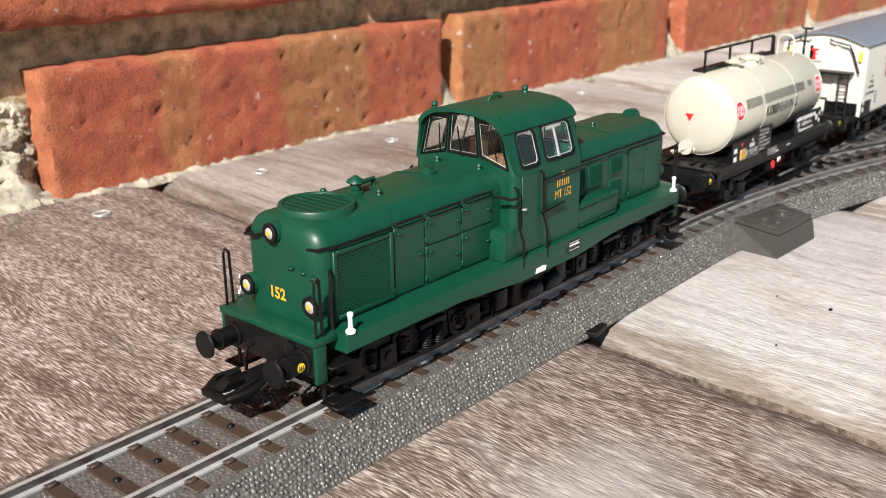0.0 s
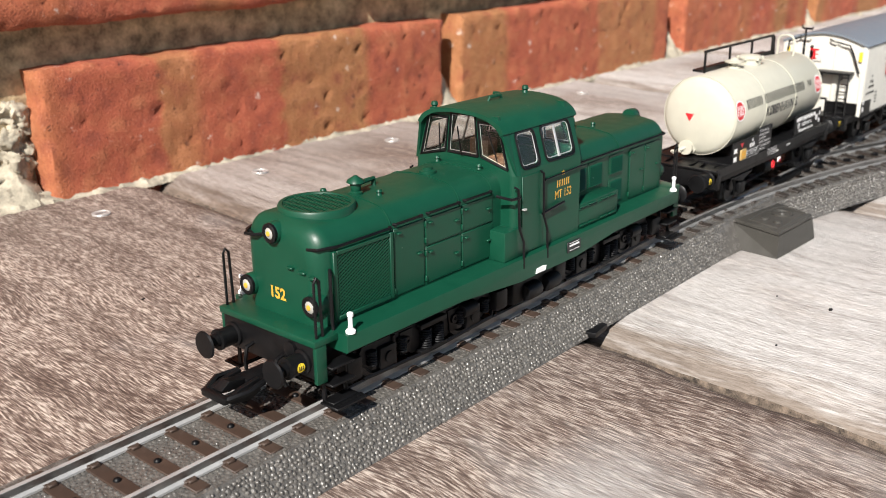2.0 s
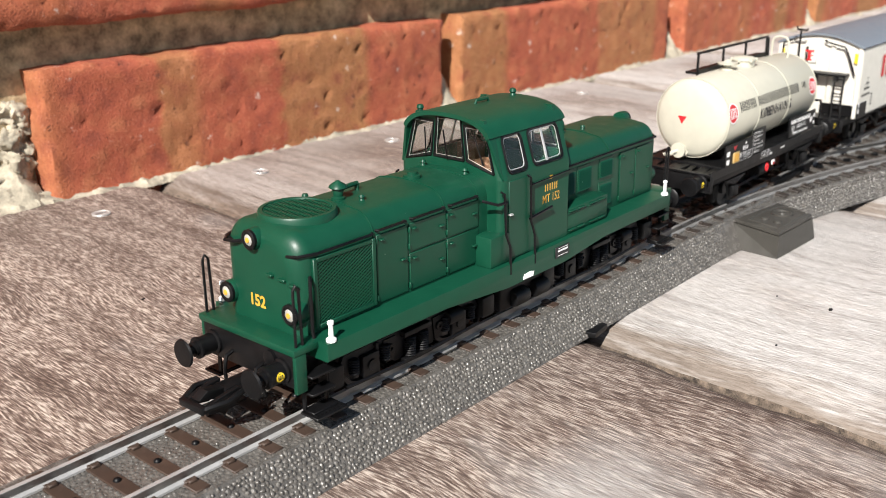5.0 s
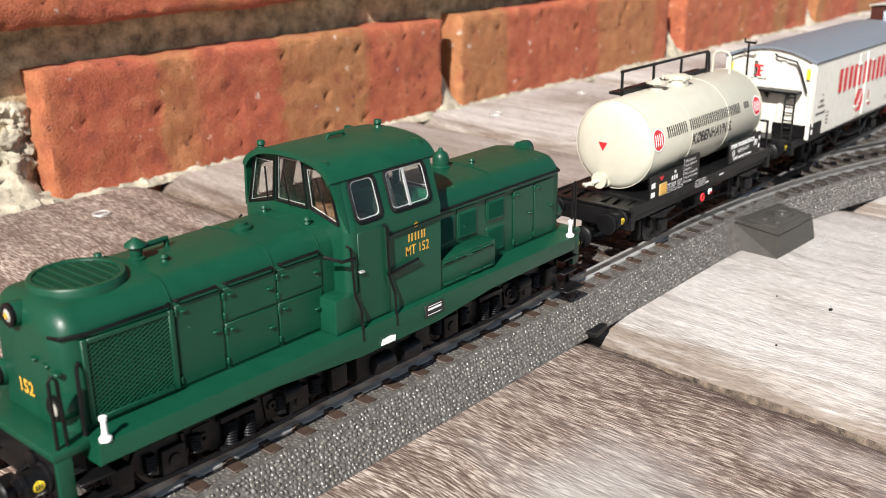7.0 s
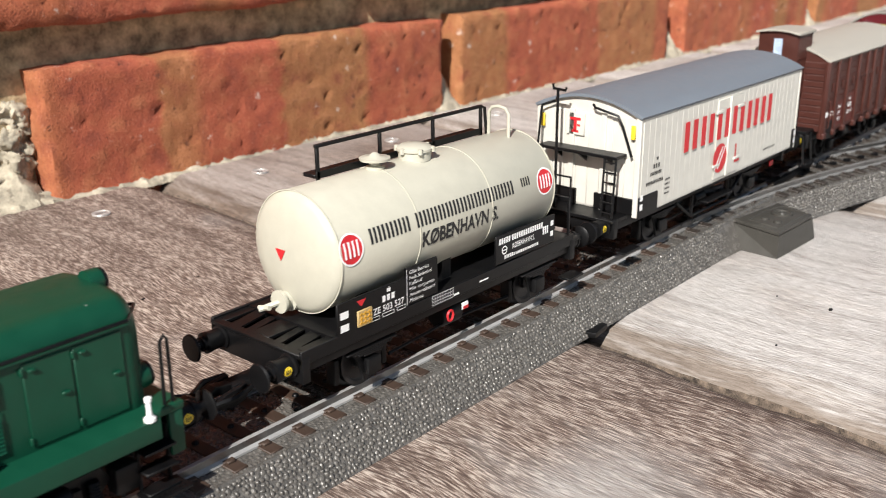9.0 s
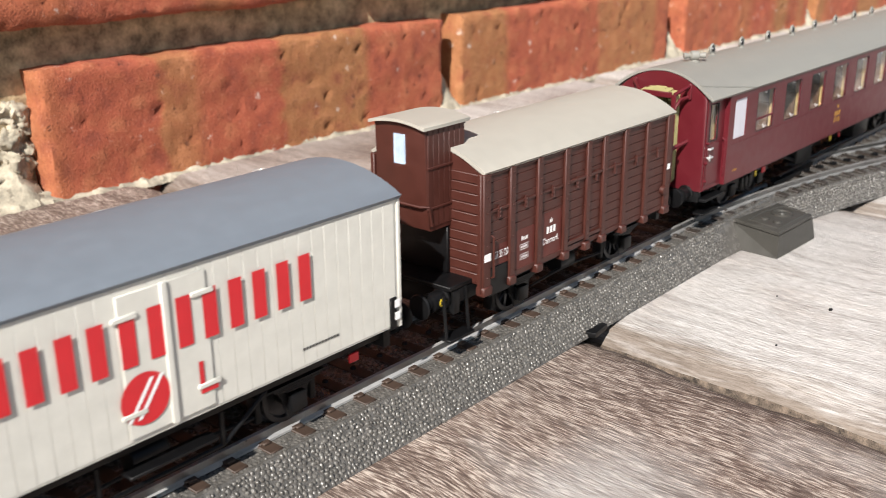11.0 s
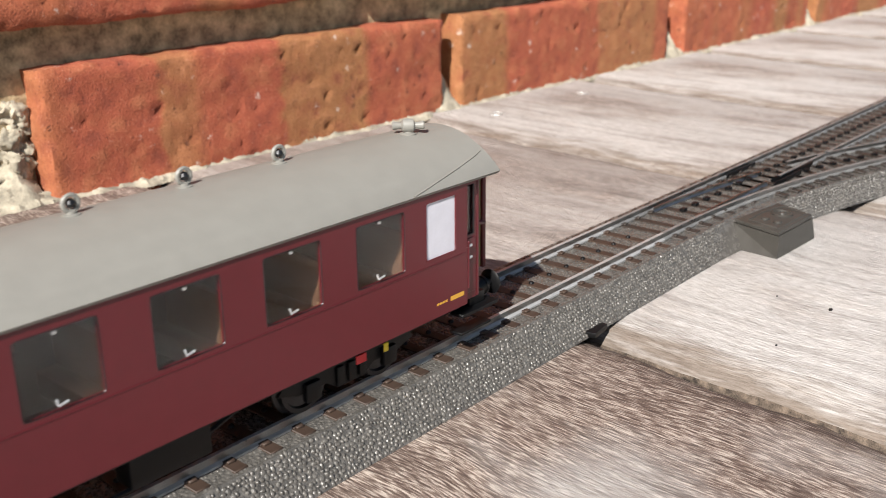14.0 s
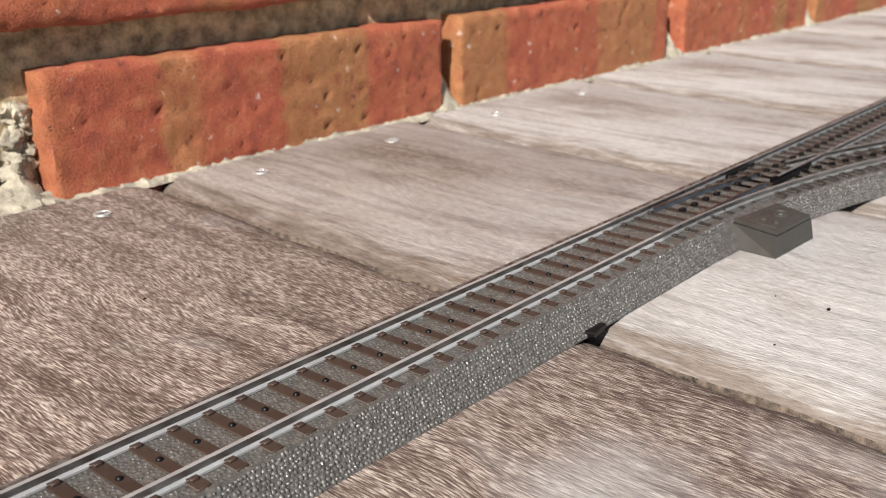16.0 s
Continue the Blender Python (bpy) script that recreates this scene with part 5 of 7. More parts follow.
def underframe_two_axle(g, x0, x1, axles, spokes):
    part("solebar", box(B(), x0, x1, -13.0, -11.6, 20.6, 23.8, 0.15), BLACK, g, "black frame beam")
    part("solebar", box(B(), x0, x1, 11.6, 13.0, 20.6, 23.8, 0.15), BLACK, g, "black frame beam")
    for x, s in ((x0, -1), (x1, 1)):
        part("headstock", box(B(), min(x, x - s * 2), max(x, x - s * 2), -13.6, 13.6, 18.6, 23.8, 0.2), BLACK, g, "black buffer beam")
        for y in (-10.2, 10.2):
            buffer(g, x, y, 21.8, s, dot=(y < 0 and s < 0))
        coupling(g, x, s)
    part("floor_pan", box(B(), x0 + 2, x1 - 2, -11.5, 11.5, 20.5, 23.4), BLACK, g)
    for x in axles:
        wheelset(g, x, 5.5, spokes)
        for y in (-11.4, 11.4):
            axle_guard(g, x, y if y > 0 else y - 0.6)
            part("brake_shoe", box(B(), x - 7.4, x - 6.0, min(y * 0.6, y * 0.85), max(y * 0.6, y * 0.85), 12.4, 18, 0.4), BLACK, g)
            part("brake_shoe", box(B(), x + 6.0, x + 7.4, min(y * 0.6, y * 0.85), max(y * 0.6, y * 0.85), 12.4, 18, 0.4), BLACK, g)
    m = (axles[0] + axles[1]) / 2
    rod = B()
    for y in (-9.5, 9.5):
        tube(rod, [(axles[0] + 8, y, 14.2), (m, y, 15.2), (axles[1] - 8, y, 14.2)], 0.4, 6)
    part("brake_rod", rod, BLACK, g)
    part("brake_cylinder", turned(B(), [(0, 0), (2.4, 0.4), (2.6, 1.2), (2.6, 6.5), (1.4, 8)], (m - 4, -8, 16.4), (1, 0, 0), 16), BLACK, g)


def build_tank_wagon():
    g = thing("model_tank_wagon", (-270, 0, RAIL), "cream model tank wagon with black frame on the rails", "model wagon")
    underframe_two_axle(g, -313.0, -222.5, (-294, -237), 0)
    zc, R_, xa, xb = 38.5, 12.5, -302.0, -229.5
    L = xb - xa
    prof = [(0, -1.3), (4, -1.15), (8, -0.7), (11, 0.1), (12.1, 0.75), (R_, 1.6), (R_, L - 1.6), (12.1, L - 0.75), (11, L - 0.1), (8, L + 0.7), (4, L + 1.15), (0, L + 1.3)]
    barrel = part("tank", turned(B(), prof, (xa, 0, zc), (1, 0, 0), 72), CREAM, g, smooth=35)
    for x in (xa + 1.2, -278.6, -254.6, xb - 1.2):
        bm = B()
        tube(bm, [(x, (R_ + 0.02) * math.cos(a), zc + (R_ + 0.02) * math.sin(a)) for a in [2 * math.pi * k / 64 for k in range(65)]], 0.16, 4)
        part("weld_seam", bm, CREAM, barrel)
    # drain valve on the end
    va = B()
    turned(va, [(2.6, 0), (2.6, 1.0), (1.8, 1.2), (1.8, 2.6), (2.4, 2.8), (2.4, 3.4), (0, 3.5)], (xa + 1, 2.5, 28.4), (-1, 0, 0), 16)
    tube(va, [(xa - 2, 2.5, 28.4), (xa - 4, 4.4, 27.4), (xa - 5.4, 5.2, 27)], 0.6, 8)
    tube(va, [(xa - 4.4, 3.0, 27.6), (xa - 4.4, 6.2, 27.0)], 0.5, 8)
    part("valve", va, CREAM, barrel, "cream drain valve")
    # filler and dome on top
    part("filler_wheel", turned(B(), [(2.0, 0), (2.0, 1.0), (1.1, 1.3), (1.1, 2.2), (3.2, 2.4), (3.3, 2.9), (1.3, 3.2), (0.6, 3.9), (0, 4.0)], (-278.7, 0, zc + R_ - 0.6), (0, 0, 1), 24), CREAM, barrel)
    dome = part("dome_lid", turned(B(), [(3.6, 0), (3.6, 2.0), (4.0, 2.1), (4.0, 2.6), (3.2, 3.2), (0, 3.6)], (-266.4, 0, zc + R_ - 0.4), (0, 0, 1), 28), CREAM, barrel)
    for k in range(6):
        a = k * math.pi / 3
        part("wing_nut", turned(B(), [(0.55, 0), (0.55, 1.1), (0, 1.3)], (-266.4 + 4 * math.cos(a), 4 * math.sin(a), zc + R_ + 1.4), (0, 0, 1), 8), CREAM, dome)
    part("ladder_hoop", tube(B(), [(-236.6, -3, zc + R_ - 0.6), (-236.6, -2.9, 56), (-236.6, -2.0, 57.2), (-236.6, 0, 57.6), (-236.6, 2.0, 57.2), (-236.6, 2.9, 56), (-236.6, 3, zc + R_ - 0.6)], 0.42, 8), CREAM, barrel)
    # walkway with guard rail along the crown
    walkway = part("walkway", box(B(), -291.0, -236.6, 5.0, 8.6, 50.4, 51.2, 0.1, 1), BLACK, g, "dark walkway with guard rail")
    for x in (-290.4, -272.3, -255.0, -237.6):
        part("rail_post", box(B(), x - 0.42, x + 0.42, 4.4, 5.0, 49.3, 57.2, 0.08, 1), BLACK, walkway)
    part("guard_rail", box(B(), -291.0, -237.2, 4.3, 5.1, 56.8, 57.5, 0.1, 1), BLACK, walkway)
    part("toe_board", box(B(), -291.0, -237.2, 4.4, 4.8, 50.4, 51.9, 0.08, 1), BLACK, walkway)
    rail_bar(walkway, [(-237.6, 4.8, 57.1), (-236.0, 4.8, 56.6), (-235.2, 4.8, 50)], 0.4, "end_rail")
    # end platform plate with cut-outs, cradle and name boards
    pl = B()
    for a, b, c, d in ((-313.4, -311.5, -13.2, 13.2), (-311.5, -302, -13.2, -10.5), (-311.5, -302, 10.5, 13.2), (-311.5, -302, -2.5, 2.5), (-303.6, -301, -13.2, 13.2)):
        box(pl, a, b, c, d, 24.0, 24.7, 0.1, 1)
    for q0, q1 in ((-10.5, -6), (-6, -2.5), (2.5, 6), (6, 10.5)):
        prism(pl, [(-311.5, q0), (-303.6, q0 + 1.6), (-303.6, q1), (-311.5, q1 - 1.6)], "z", 24.1, 24.5)
    part("end_plate", pl, BLACK, g, "black pierced end plate")
    part("frame_plate", box(B(), -304, -224, -13.2, 13.2, 23.6, 25.0, 0.15), BLACK, g)
    for x in (-292, -266, -240):
        part("cradle", prism(B(), [(-8.5, 24.5), (-8.5, 29.4), (-6, 27.6), (0, 26.2), (6, 27.6), (8.5, 29.4), (8.5, 24.5)], "x", x - 1.5, x + 1.5), BLACK, g)
    y = -13.45
    for s in (-1, 1):
        yy = s * 13.45
        for xs, xe, z0, z1 in ((-303.6, -283.6, 25.0, 31.6), (-284.2, -274.6, 25.4, 33.4), (-254.6, -231.6, 25.6, 32.4)):
            if s < 0:
                part("name_board", box(B(), xs, xe, min(yy, yy - s * 0.6), max(yy, yy - s * 0.6), z0, z1, 0.1, 1), BLACK, g)
        part("side_sill", box(B(), -313, -223, min(yy, yy - s * 0.7), max(yy, yy - s * 0.7), 22.4, 25.2, 0.1, 1), BLACK, g)
    yb = y - 0.04
    for zz in (25.6, 28.2):
        part("white_mark", slab(B(), on_side(-301.8, yb, zz), -1.1, 1.1, 0, 1.5), PURE, g, "white square mark")
    chalk = part("chalk_board", box(B(), -298.6, -294.6, y - 0.5, y, 25.4, 28.8, 0.15, 1), TAN, g, "small ochre grid box")
    gm = B()
    for k in range(3):
        box(gm, -298.2, -295, y - 0.6, y - 0.45, 26.0 + k * 0.9, 26.3 + k * 0.9)
        box(gm, -297.9 + k * 1.1, -297.6 + k * 1.1, y - 0.6, y - 0.45, 25.8, 28.4)
    part("grid", gm, GOLD, chalk)
    tri = B(); tri.faces.new([tri.verts.new(on_side(-297.2, yb, 29.4)(u, v)) for u, v in ((-1.3, 1.4), (0, 0), (1.3, 1.4))])
    part("red_triangle", tri, RED, g, "small red triangle mark")
    cr = B(); crown(cr, on_side(-289.5, yb, 30.2), 0.9); part("crest", cr, PURE, g)
    bm = B(); bars(bm, on_side(-289.5, yb, 28.4), -1.9, (1.3, 1.3, 1.3), 0.9, 0.4); part("operator_mark", bm, PURE, g)
    lettering("number", "ZE 503 527", 1.35, PURE, g, on_side(-289.6, yb, 26.4), "white wagon number", width=9.0, bold=0.02)
    bm = B()
    for u, w in ((-5, 2.2), (-2.0, 3.4), (2.2, 2.6)):
        for a, b, c, d in ((u, u + w, 25.2, 25.32), (u, u + w, 25.9, 26.02), (u, u + 0.12, 25.2, 26), (u + w - 0.12, u + w, 25.2, 26)):
            slab(bm, on_side(-289.5, yb, 0), a, b, c, d)
    part("marks", bm, PURE, g, "tiny framed white marks")
    for k, t in enumerate(("Olie Benzin", "Fedt Sæbelud", "Kalklud", "Min. terpentin", "Ammoniakvand", "Melasse")):
        wdt = (6.0, 6.8, 3.8, 7.6, 7.8, 4.2)[k]
        lettering("goods_list", t, 0.78, PURE, g, on_side(-283.4 + wdt / 2, yb, 32.0 - k * 1.22), "white list of goods", width=wdt)
    bm = B(); slab(bm, on_side(-284.2, yb, 25.4), -0.08, 0.08, 0, 7.8)
    for k in range(9):
        slab(bm, on_side(-276.5, yb, 22.8), k * 0.85, k * 0.85 + 0.1, 0, 2.2)
    for k in range(4):
        slab(bm, on_side(-276.5, yb, 22.8 + k * 0.7), 0, 7, 0, 0.1)
    part("load_table", bm, PURE, g, "tiny white load table")
    # board with the owner's line drawn as plain blocks, and the place name
    bm = B(); bars(bm, on_side(-253.6, yb, 30.2), 0, [1.4] * 5, 0.66, 0.22); bars(bm, on_side(-248.8, yb, 30.2), 0, [1.4] * 14, 0.66, 0.22)
    part("owner_marks", bm, PURE, g, "white letter blocks")
    lettering("place_name", "KØBENHAVN S.", 1.3, PURE, g, on_side(-244.2, yb, 28.2), "white town name", width=8.6, bold=0.02)
    bm = B(); disc(bm, on_side(-251.5, yb, 28.6), 0.7, 1.05, 18); slab(bm, on_side(-251.5, yb, 28.6), -0.8, 0.8, -0.15, 0.15)
    bars(bm, on_side(-251.5, yb, 26.4), 0, [0.9] * 5 + [0.7] * 14, 0.5, 0.2)
    for u in (0, 0.8, 1.6):
        slab(bm, on_side(-236.6, yb, 28.4), u, u + 0.6, 0, 2.0)
    for zz in (27.2, 29.8):
        slab(bm, on_side(-232.8, yb, zz), -0.6, 0.6, 0, 1.3)
    part("marks", bm, PURE, g, "tiny white marks")
    bm = B(); slab(bm, on_side(-268.5, yb, 22.9), -0.9, 0.9, 0, 0.5); slab(bm, on_side(-259, yb, 23.4), -1.6, 1.6, 0, 0.4); part("marks", bm, PURE, g)
    part("label_plate", box(B(), -266.2, -264.2, -13.3, -12.9, 18.6, 20.2, 0.1, 1), PURE, g, "white and red label plate")
    bm = B(); slab(bm, lambda u, v: (-265.2 + u, -13.34, 19.4 + v), -0.9, 0.9, -0.7, 0.0); part("label_corner", bm, RED, g)
    part("brake_ring", tube(B(), [(-270.3 + 0.9 * math.cos(a), -13.2, 18.6 + 1.2 * math.sin(a)) for a in [k * math.pi / 8 for k in range(17)]], 0.28, 6), RED, g, "small red ring handle")
    # lettering that follows the curve of the barrel
    def curved(x, z):
        a0 = math.asin((z - zc) / R_)
        return lambda u, v: (x + u, -(R_ + 0.10) * math.cos(a0 + v / R_), zc + (R_ + 0.10) * math.sin(a0 + v / R_))
    for x in (-298.2, -234.6):
        c = curved(x, 41.0)
        b1, b2, b3 = B(), B(), B()
        disc(b1, c, 0, 3.1, 36)
        lift = lambda e: (lambda u, v: (lambda p: (p[0], p[1] - e, p[2]))(c(u, v)))
        disc(b2, lift(0.05), 2.85, 3.25, 36)
        for u in (-1.9, -0.75, 0.35, 1.45):
            slab(b3, lift(0.06), u, u + 0.5, -1.6, 1.6, 4)
        d = part("round_mark", b1, RED, barrel, "round red mark")
        part("mark_ring", b2, PURE, d); part("mark_blocks", b3, PURE, d, "white blocks in the mark")
    for x, z, hs, w_, gp in ((-292.8, 40.6, [3.1] * 5, 1.35, 1.02), (-279.4, 40.6, [3.1] * 14, 1.35, 1.02), (-243.6, 41.4, [2.0] * 2, 1.1, 0.7)):
        block_row(barrel, curved(x, z), 0, hs, w_, gp, BLACKPRINT, 3, "tall black letter block")
    lettering("place_name", "KØBENHAVN S.", 3.1, BLACKPRINT, barrel, curved(-265.3, 36.2), "black town name", width=25.5, bold=0.14)
    tri = B()
    for pts, m in ((((-1.5, 1.3), (0, -1.2), (1.5, 1.3)), RED),):
        tri.faces.new([tri.verts.new((xa - 1.36, 2.3 - u, 38.0 + v)) for u, v in pts])
    part("red_triangle", tri, RED, barrel, "small red triangle mark")
    # brake platform and railing at the far end
    hp = part("brake_platform", box(B(), -225.5, -219.5, -13, 13, 22.8, 23.6, 0.1, 1), BLACK, g, "black brake platform with railing")
    for y in (-11.8, -4, 4, 11.8):
        part("rail_post", box(B(), -223.4, -222.8, y - 0.3, y + 0.3, 23.4, 34, 0.05, 1), BLACK, hp)
    part("guard_rail", box(B(), -223.5, -222.7, -12, 12, 33.6, 34.3, 0.08, 1), BLACK, hp)
    part("brake_column", tube(B(), [(-221.8, 2, 23), (-221.8, 2, 37), (-221.8, -1, 38), (-221.8, 4, 38)], 0.5, 8), BLACK, hp)
    part("step", box(B(), -226, -219.5, -14.6, -11, 13.6, 14.2, 0.1, 1), BLACK, hp)
    return g


def arch(half, eave, crown_, p=2.0, n=20):
    return [(half * (-1 + 2 * k / n), eave + (crown_ - eave) * (1 - abs(-1 + 2 * k / n) ** p)) for k in range(n + 1)]


def arched_roof(g, x0, x1, half, eave, crown_, material, p=2.0, thick=0.8, label=""):
    top = arch(half, eave, crown_, p)
    pts = top + [(y * (1 - 0.6 / half), z - thick) for y, z in top[::-1]]
    return part("roof", prism(B(), pts, "x", x0, x1, 0.2), material, g, label, smooth=45)


def build_beer_wagon():
    g = thing("model_refrigerator_wagon", (-146, 0, RAIL), "white model refrigerated van with slate grey arched roof and red print", "model wagon")
    underframe_two_axle(g, -204, -92.6, (-176, -117), 0)
    x0, x1, w = -196.6, -92.8, 16.2
    body = B()
    prism(body, [(-w, 23.8), (-w, 50.2)] + arch(w, 50.2, 54.2)[1:-1] + [(w, 50.2), (w, 23.8)], "x", x0, x1, 0.2)
    bd = part("body", body, WHITE, g)
    arched_roof(g, x0 - 1.2, x1 + 1.0, w + 0.8, 50.6, 54.9, SLATE, label="slate grey arched roof")
    # board joints along the sides
    for s in (-1, 1):
        n = 34
        for k in range(n):
            xa = x0 + 0.8 + (x1 - x0 - 1.6) * k / n
            part("board", box(B(), xa, xa + (x1 - x0 - 1.6) / n - 0.06, min(s * w, s * (w + 0.14)), max(s * w, s * (w + 0.14)), 24.2, 49.9, 0.04, 1), WHITE, bd)
        dr = part("door", box(B(), -153.5, -137.5, min(s * (w + 0.2), s * (w + 0.45)), max(s * (w + 0.2), s * (w + 0.45)), 24.8, 48.6, 0.1, 1), WHITE, g)
        part("door_post", box(B(), -146.0, -144.8, min(s * (w + 0.3), s * (w + 0.9)), max(s * (w + 0.3), s * (w + 0.9)), 24.6, 48.8, 0.15, 1), WHITE, dr)
        for x in (-152.5, -138.5):
            for z in (28.5, 44.5):
                part("hinge", box(B(), x - 2.2, x + 2.2, min(s * (w + 0.3), s * (w + 0.8)), max(s * (w + 0.3), s * (w + 0.8)), z, z + 0.9, 0.15, 1), WHITE, dr)
    for x, s in ((x0, -1), (x1, 1)):
        n = 8
        for k in range(n):
            ya = -w + 0.9 + (2 * w - 1.8) * k / n
            part("board", box(B(), min(x, x + s * 0.25), max(x, x + s * 0.25), ya, ya + (2 * w - 1.8) / n - 0.25, 24.2, 49.8, 0.08, 1), WHITE, bd)
        for y in (-15.6, -5, 5, 15.6):
            part("end_post", box(B(), min(x, x + s * 0.9), max(x, x + s * 0.9), y - 0.8, y + 0.8, 23.4, 50.4, 0.15, 1), WHITE, bd)
    # print: plain red blocks for the maker's name, ring mark and the letter beside it
    yb = -w - 0.26
    def tilt(x, z):
        return on_side(x, -w - 0.62, z)
    block_row(g, tilt(-173.8, 36.9), 0, [8.5] * 6, 5.6, 4.5, RED, 1, "tall red letter block")
    b = B(); disc(b, tilt(-150.4, 31.0), 0, 4.4, 32); ring = part("round_mark", b, RED, g, "round red mark with a pale slash")
    b = B()
    q = tilt(-150.4, 31.0)
    lift = lambda u, v: (q(u, v)[0], q(u, v)[1] - 0.05, q(u, v)[2])
    for e in (-0.9, 0.9):
        b.faces.new([b.verts.new(lift(*c)) for c in ((-2.7 + e, -3.2), (-1.9 + e, -3.2), (2.7 + e, 3.2), (1.9 + e, 3.2))])
    part("slash", b, PURE, ring)
    lettering("letter", "L", 5.8, RED, g, tilt(-138.6, 27.7), "red letter L", bold=0.05)
    b = B()
    crown(b, on_side(-188, yb, 37.8), 0.9); bars(b, on_side(-190, yb, 35.6), 0, [1.2] * 3, 0.8, 0.5); bars(b, on_side(-191.4, yb, 33.8), 0, [0.9] * 8, 0.55, 0.22)
    bars(b, on_side(-193.4, yb, 31.4), 0, [0.9] * 11, 0.6, 0.25)
    for k in range(4):
        bars(b, on_side(-183, yb, 27 + k * 1.3), 0, [0.5] * 4, 0.5, 0.2)
    part("marks", bars(B(), on_side(-118, yb, 27.2), 0, [0.5] * 12, 0.5, 0.25), BLACKPRINT, g, "tiny black marks")
    part("marks", b, BLACKPRINT, g, "tiny black marks")
    # black corner panels, with white squares
    for s in (-1, 1):
        part("corner_panel", box(B(), -197.2, -187, min(s * w, s * (w + 0.5)), max(s * w, s * (w + 0.5)), 23.0, 29.0, 0.1, 1), BLACK, g, "black corner panel")
        part("corner_panel", box(B(), -95.4, -93.6, min(s * w, s * (w + 0.5)), max(s * w, s * (w + 0.5)), 23.6, 30.2, 0.1, 1), BLACK, g, "black corner panel")
        for z in (25.4, 28.0):
            for xm in (-93.6, -196):
                part("white_mark", slab(B(), on_side(xm, s * (w + 0.55), z), -0.75, 0.75, 0, 1.7), PURE, g, "white square mark")
    # brake end: letter panel, shelf, ladder, rails
    b = B()
    slab(b, on_front(-197.55, 3.8, 44.4), -1.7, 1.7, 3.0, 3.8); slab(b, on_front(-197.55, 3.8, 44.4), -0.5, 0.5, 0, 3.0); slab(b, on_front(-197.55, 3.8, 44.4), -1.1, 1.1, -0.3, 0.3); slab(b, on_front(-197.55, 3.8, 44.4), 0.6, 1.5, 1.4, 2.0)
    part("end_mark", b, RED, g, "red mark on the end wall")
    part("mark_panel", box(B(), -197.5, -196.8, 1.0, 6.6, 43.4, 49.4, 0.1, 1), WHITE, g)
    shelf = part("brake_shelf", box(B(), -202.4, -197.4, -12.5, 12.5, 39.6, 40.5, 0.12, 1), BLACK, g, "black shelf across the end wall")
    for y in (-8, 0, 8):
        part("bracket", prism(B(), [(-197.4, 39.6), (-201.8, 39.6), (-197.4, 36.8)], "y", y - 0.3, y + 0.3), BLACK, shelf)
    rail_bar(g, [(-197.6, 14.6, 27), (-201.8, 13.0, 40), (-199, 13.8, 50.6), (-198.2, 10, 52)], 0.35)
    rail_bar(g, [(-198, -2, 52.4), (-198.6, -3, 51.8), (-198.6, -10, 50.4), (-198.4, -11.5, 47.6), (-198.2, -14.4, 40)], 0.35)
    lad = part("ladder", tube(B(), [(-201.9, -12.0, 40), (-203.6, -12.4, 24)], 0.32, 6), BLACK, g, "black ladder at the end")
    part("stile", tube(B(), [(-201.9, -8.6, 40), (-203.6, -9.0, 24)], 0.32, 6), BLACK, lad)
    for k in range(6):
        t = (k + 0.5) / 6
        part("rung", tube(B(), [(-201.9 - 1.7 * t, -12.0 - 0.4 * t, 40 - 16 * t), (-201.9 - 1.7 * t, -8.6 - 0.4 * t, 40 - 16 * t)], 0.26, 5), BLACK, lad)
    brake = part("brake_column", tube(B(), [(-203, 6, 22), (-203, 6, 56.4)], 0.4, 8), BLACK, g, "black brake column with crank")
    part("crank", tube(B(), [(-203, 7.6, 57.6), (-203, 7.4, 56.4), (-203, 3.6, 56.2), (-203, 3.4, 57.0)], 0.4, 6), BLACK, brake)
    rail_bar(g, [(-203, 11, 24), (-203, 11, 33), (-203, 1, 33), (-203, 1, 24)], 0.35)
    part("platform", box(B(), -205, -196.8, -13.4, 13.4, 23.0, 23.9, 0.1, 1), BLACK, g)
    for y in (-9, 9):
        part("end_panel", box(B(), -197.7, -196.9, y - 6, y + 6, 24, 28.4, 0.1, 1), BLACK, g)
    part("grab_handle", box(B(), -198, -197.4, -14.8, -13.6, 44.5, 48.2, 0.15, 1), YELLOW, g, "yellow and black end mark")
    part("grab_handle", box(B(), -198, -197.4, 13.6, 14.8, 44.5, 48.2, 0.15, 1), YELLOW, g)
    # truss rods and steps under the body
    for s in (-1, 1):
        part("truss_rod", tube(B(), [(-168, s * 12.6, 20.4), (-158, s * 12.6, 14), (-134, s * 12.6, 14), (-124, s * 12.6, 20.4)], 0.45, 6), BLACK, g)
        for x in (-158, -134):
            part("queen_post", tube(B(), [(x, s * 12.6, 20.4), (x, s * 12.6, 14)], 0.5, 6), BLACK, g)
        part("step_board", box(B(), -154, -137, min(s * 12.5, s * 15.8), max(s * 12.5, s * 15.8), 17.4, 18.0, 0.1, 1), BLACK, g)
        part("step_board", box(B(), -200.5, -192.5, min(s * 12.5, s * 15.4), max(s * 12.5, s * 15.4), 13.6, 14.2, 0.1, 1), BLACK, g)
    part("label_plate", box(B(), -104, -101.5, -13.6, -13.1, 18.6, 20.4, 0.1, 1), RED, g, "small red and yellow label plate")
    return g


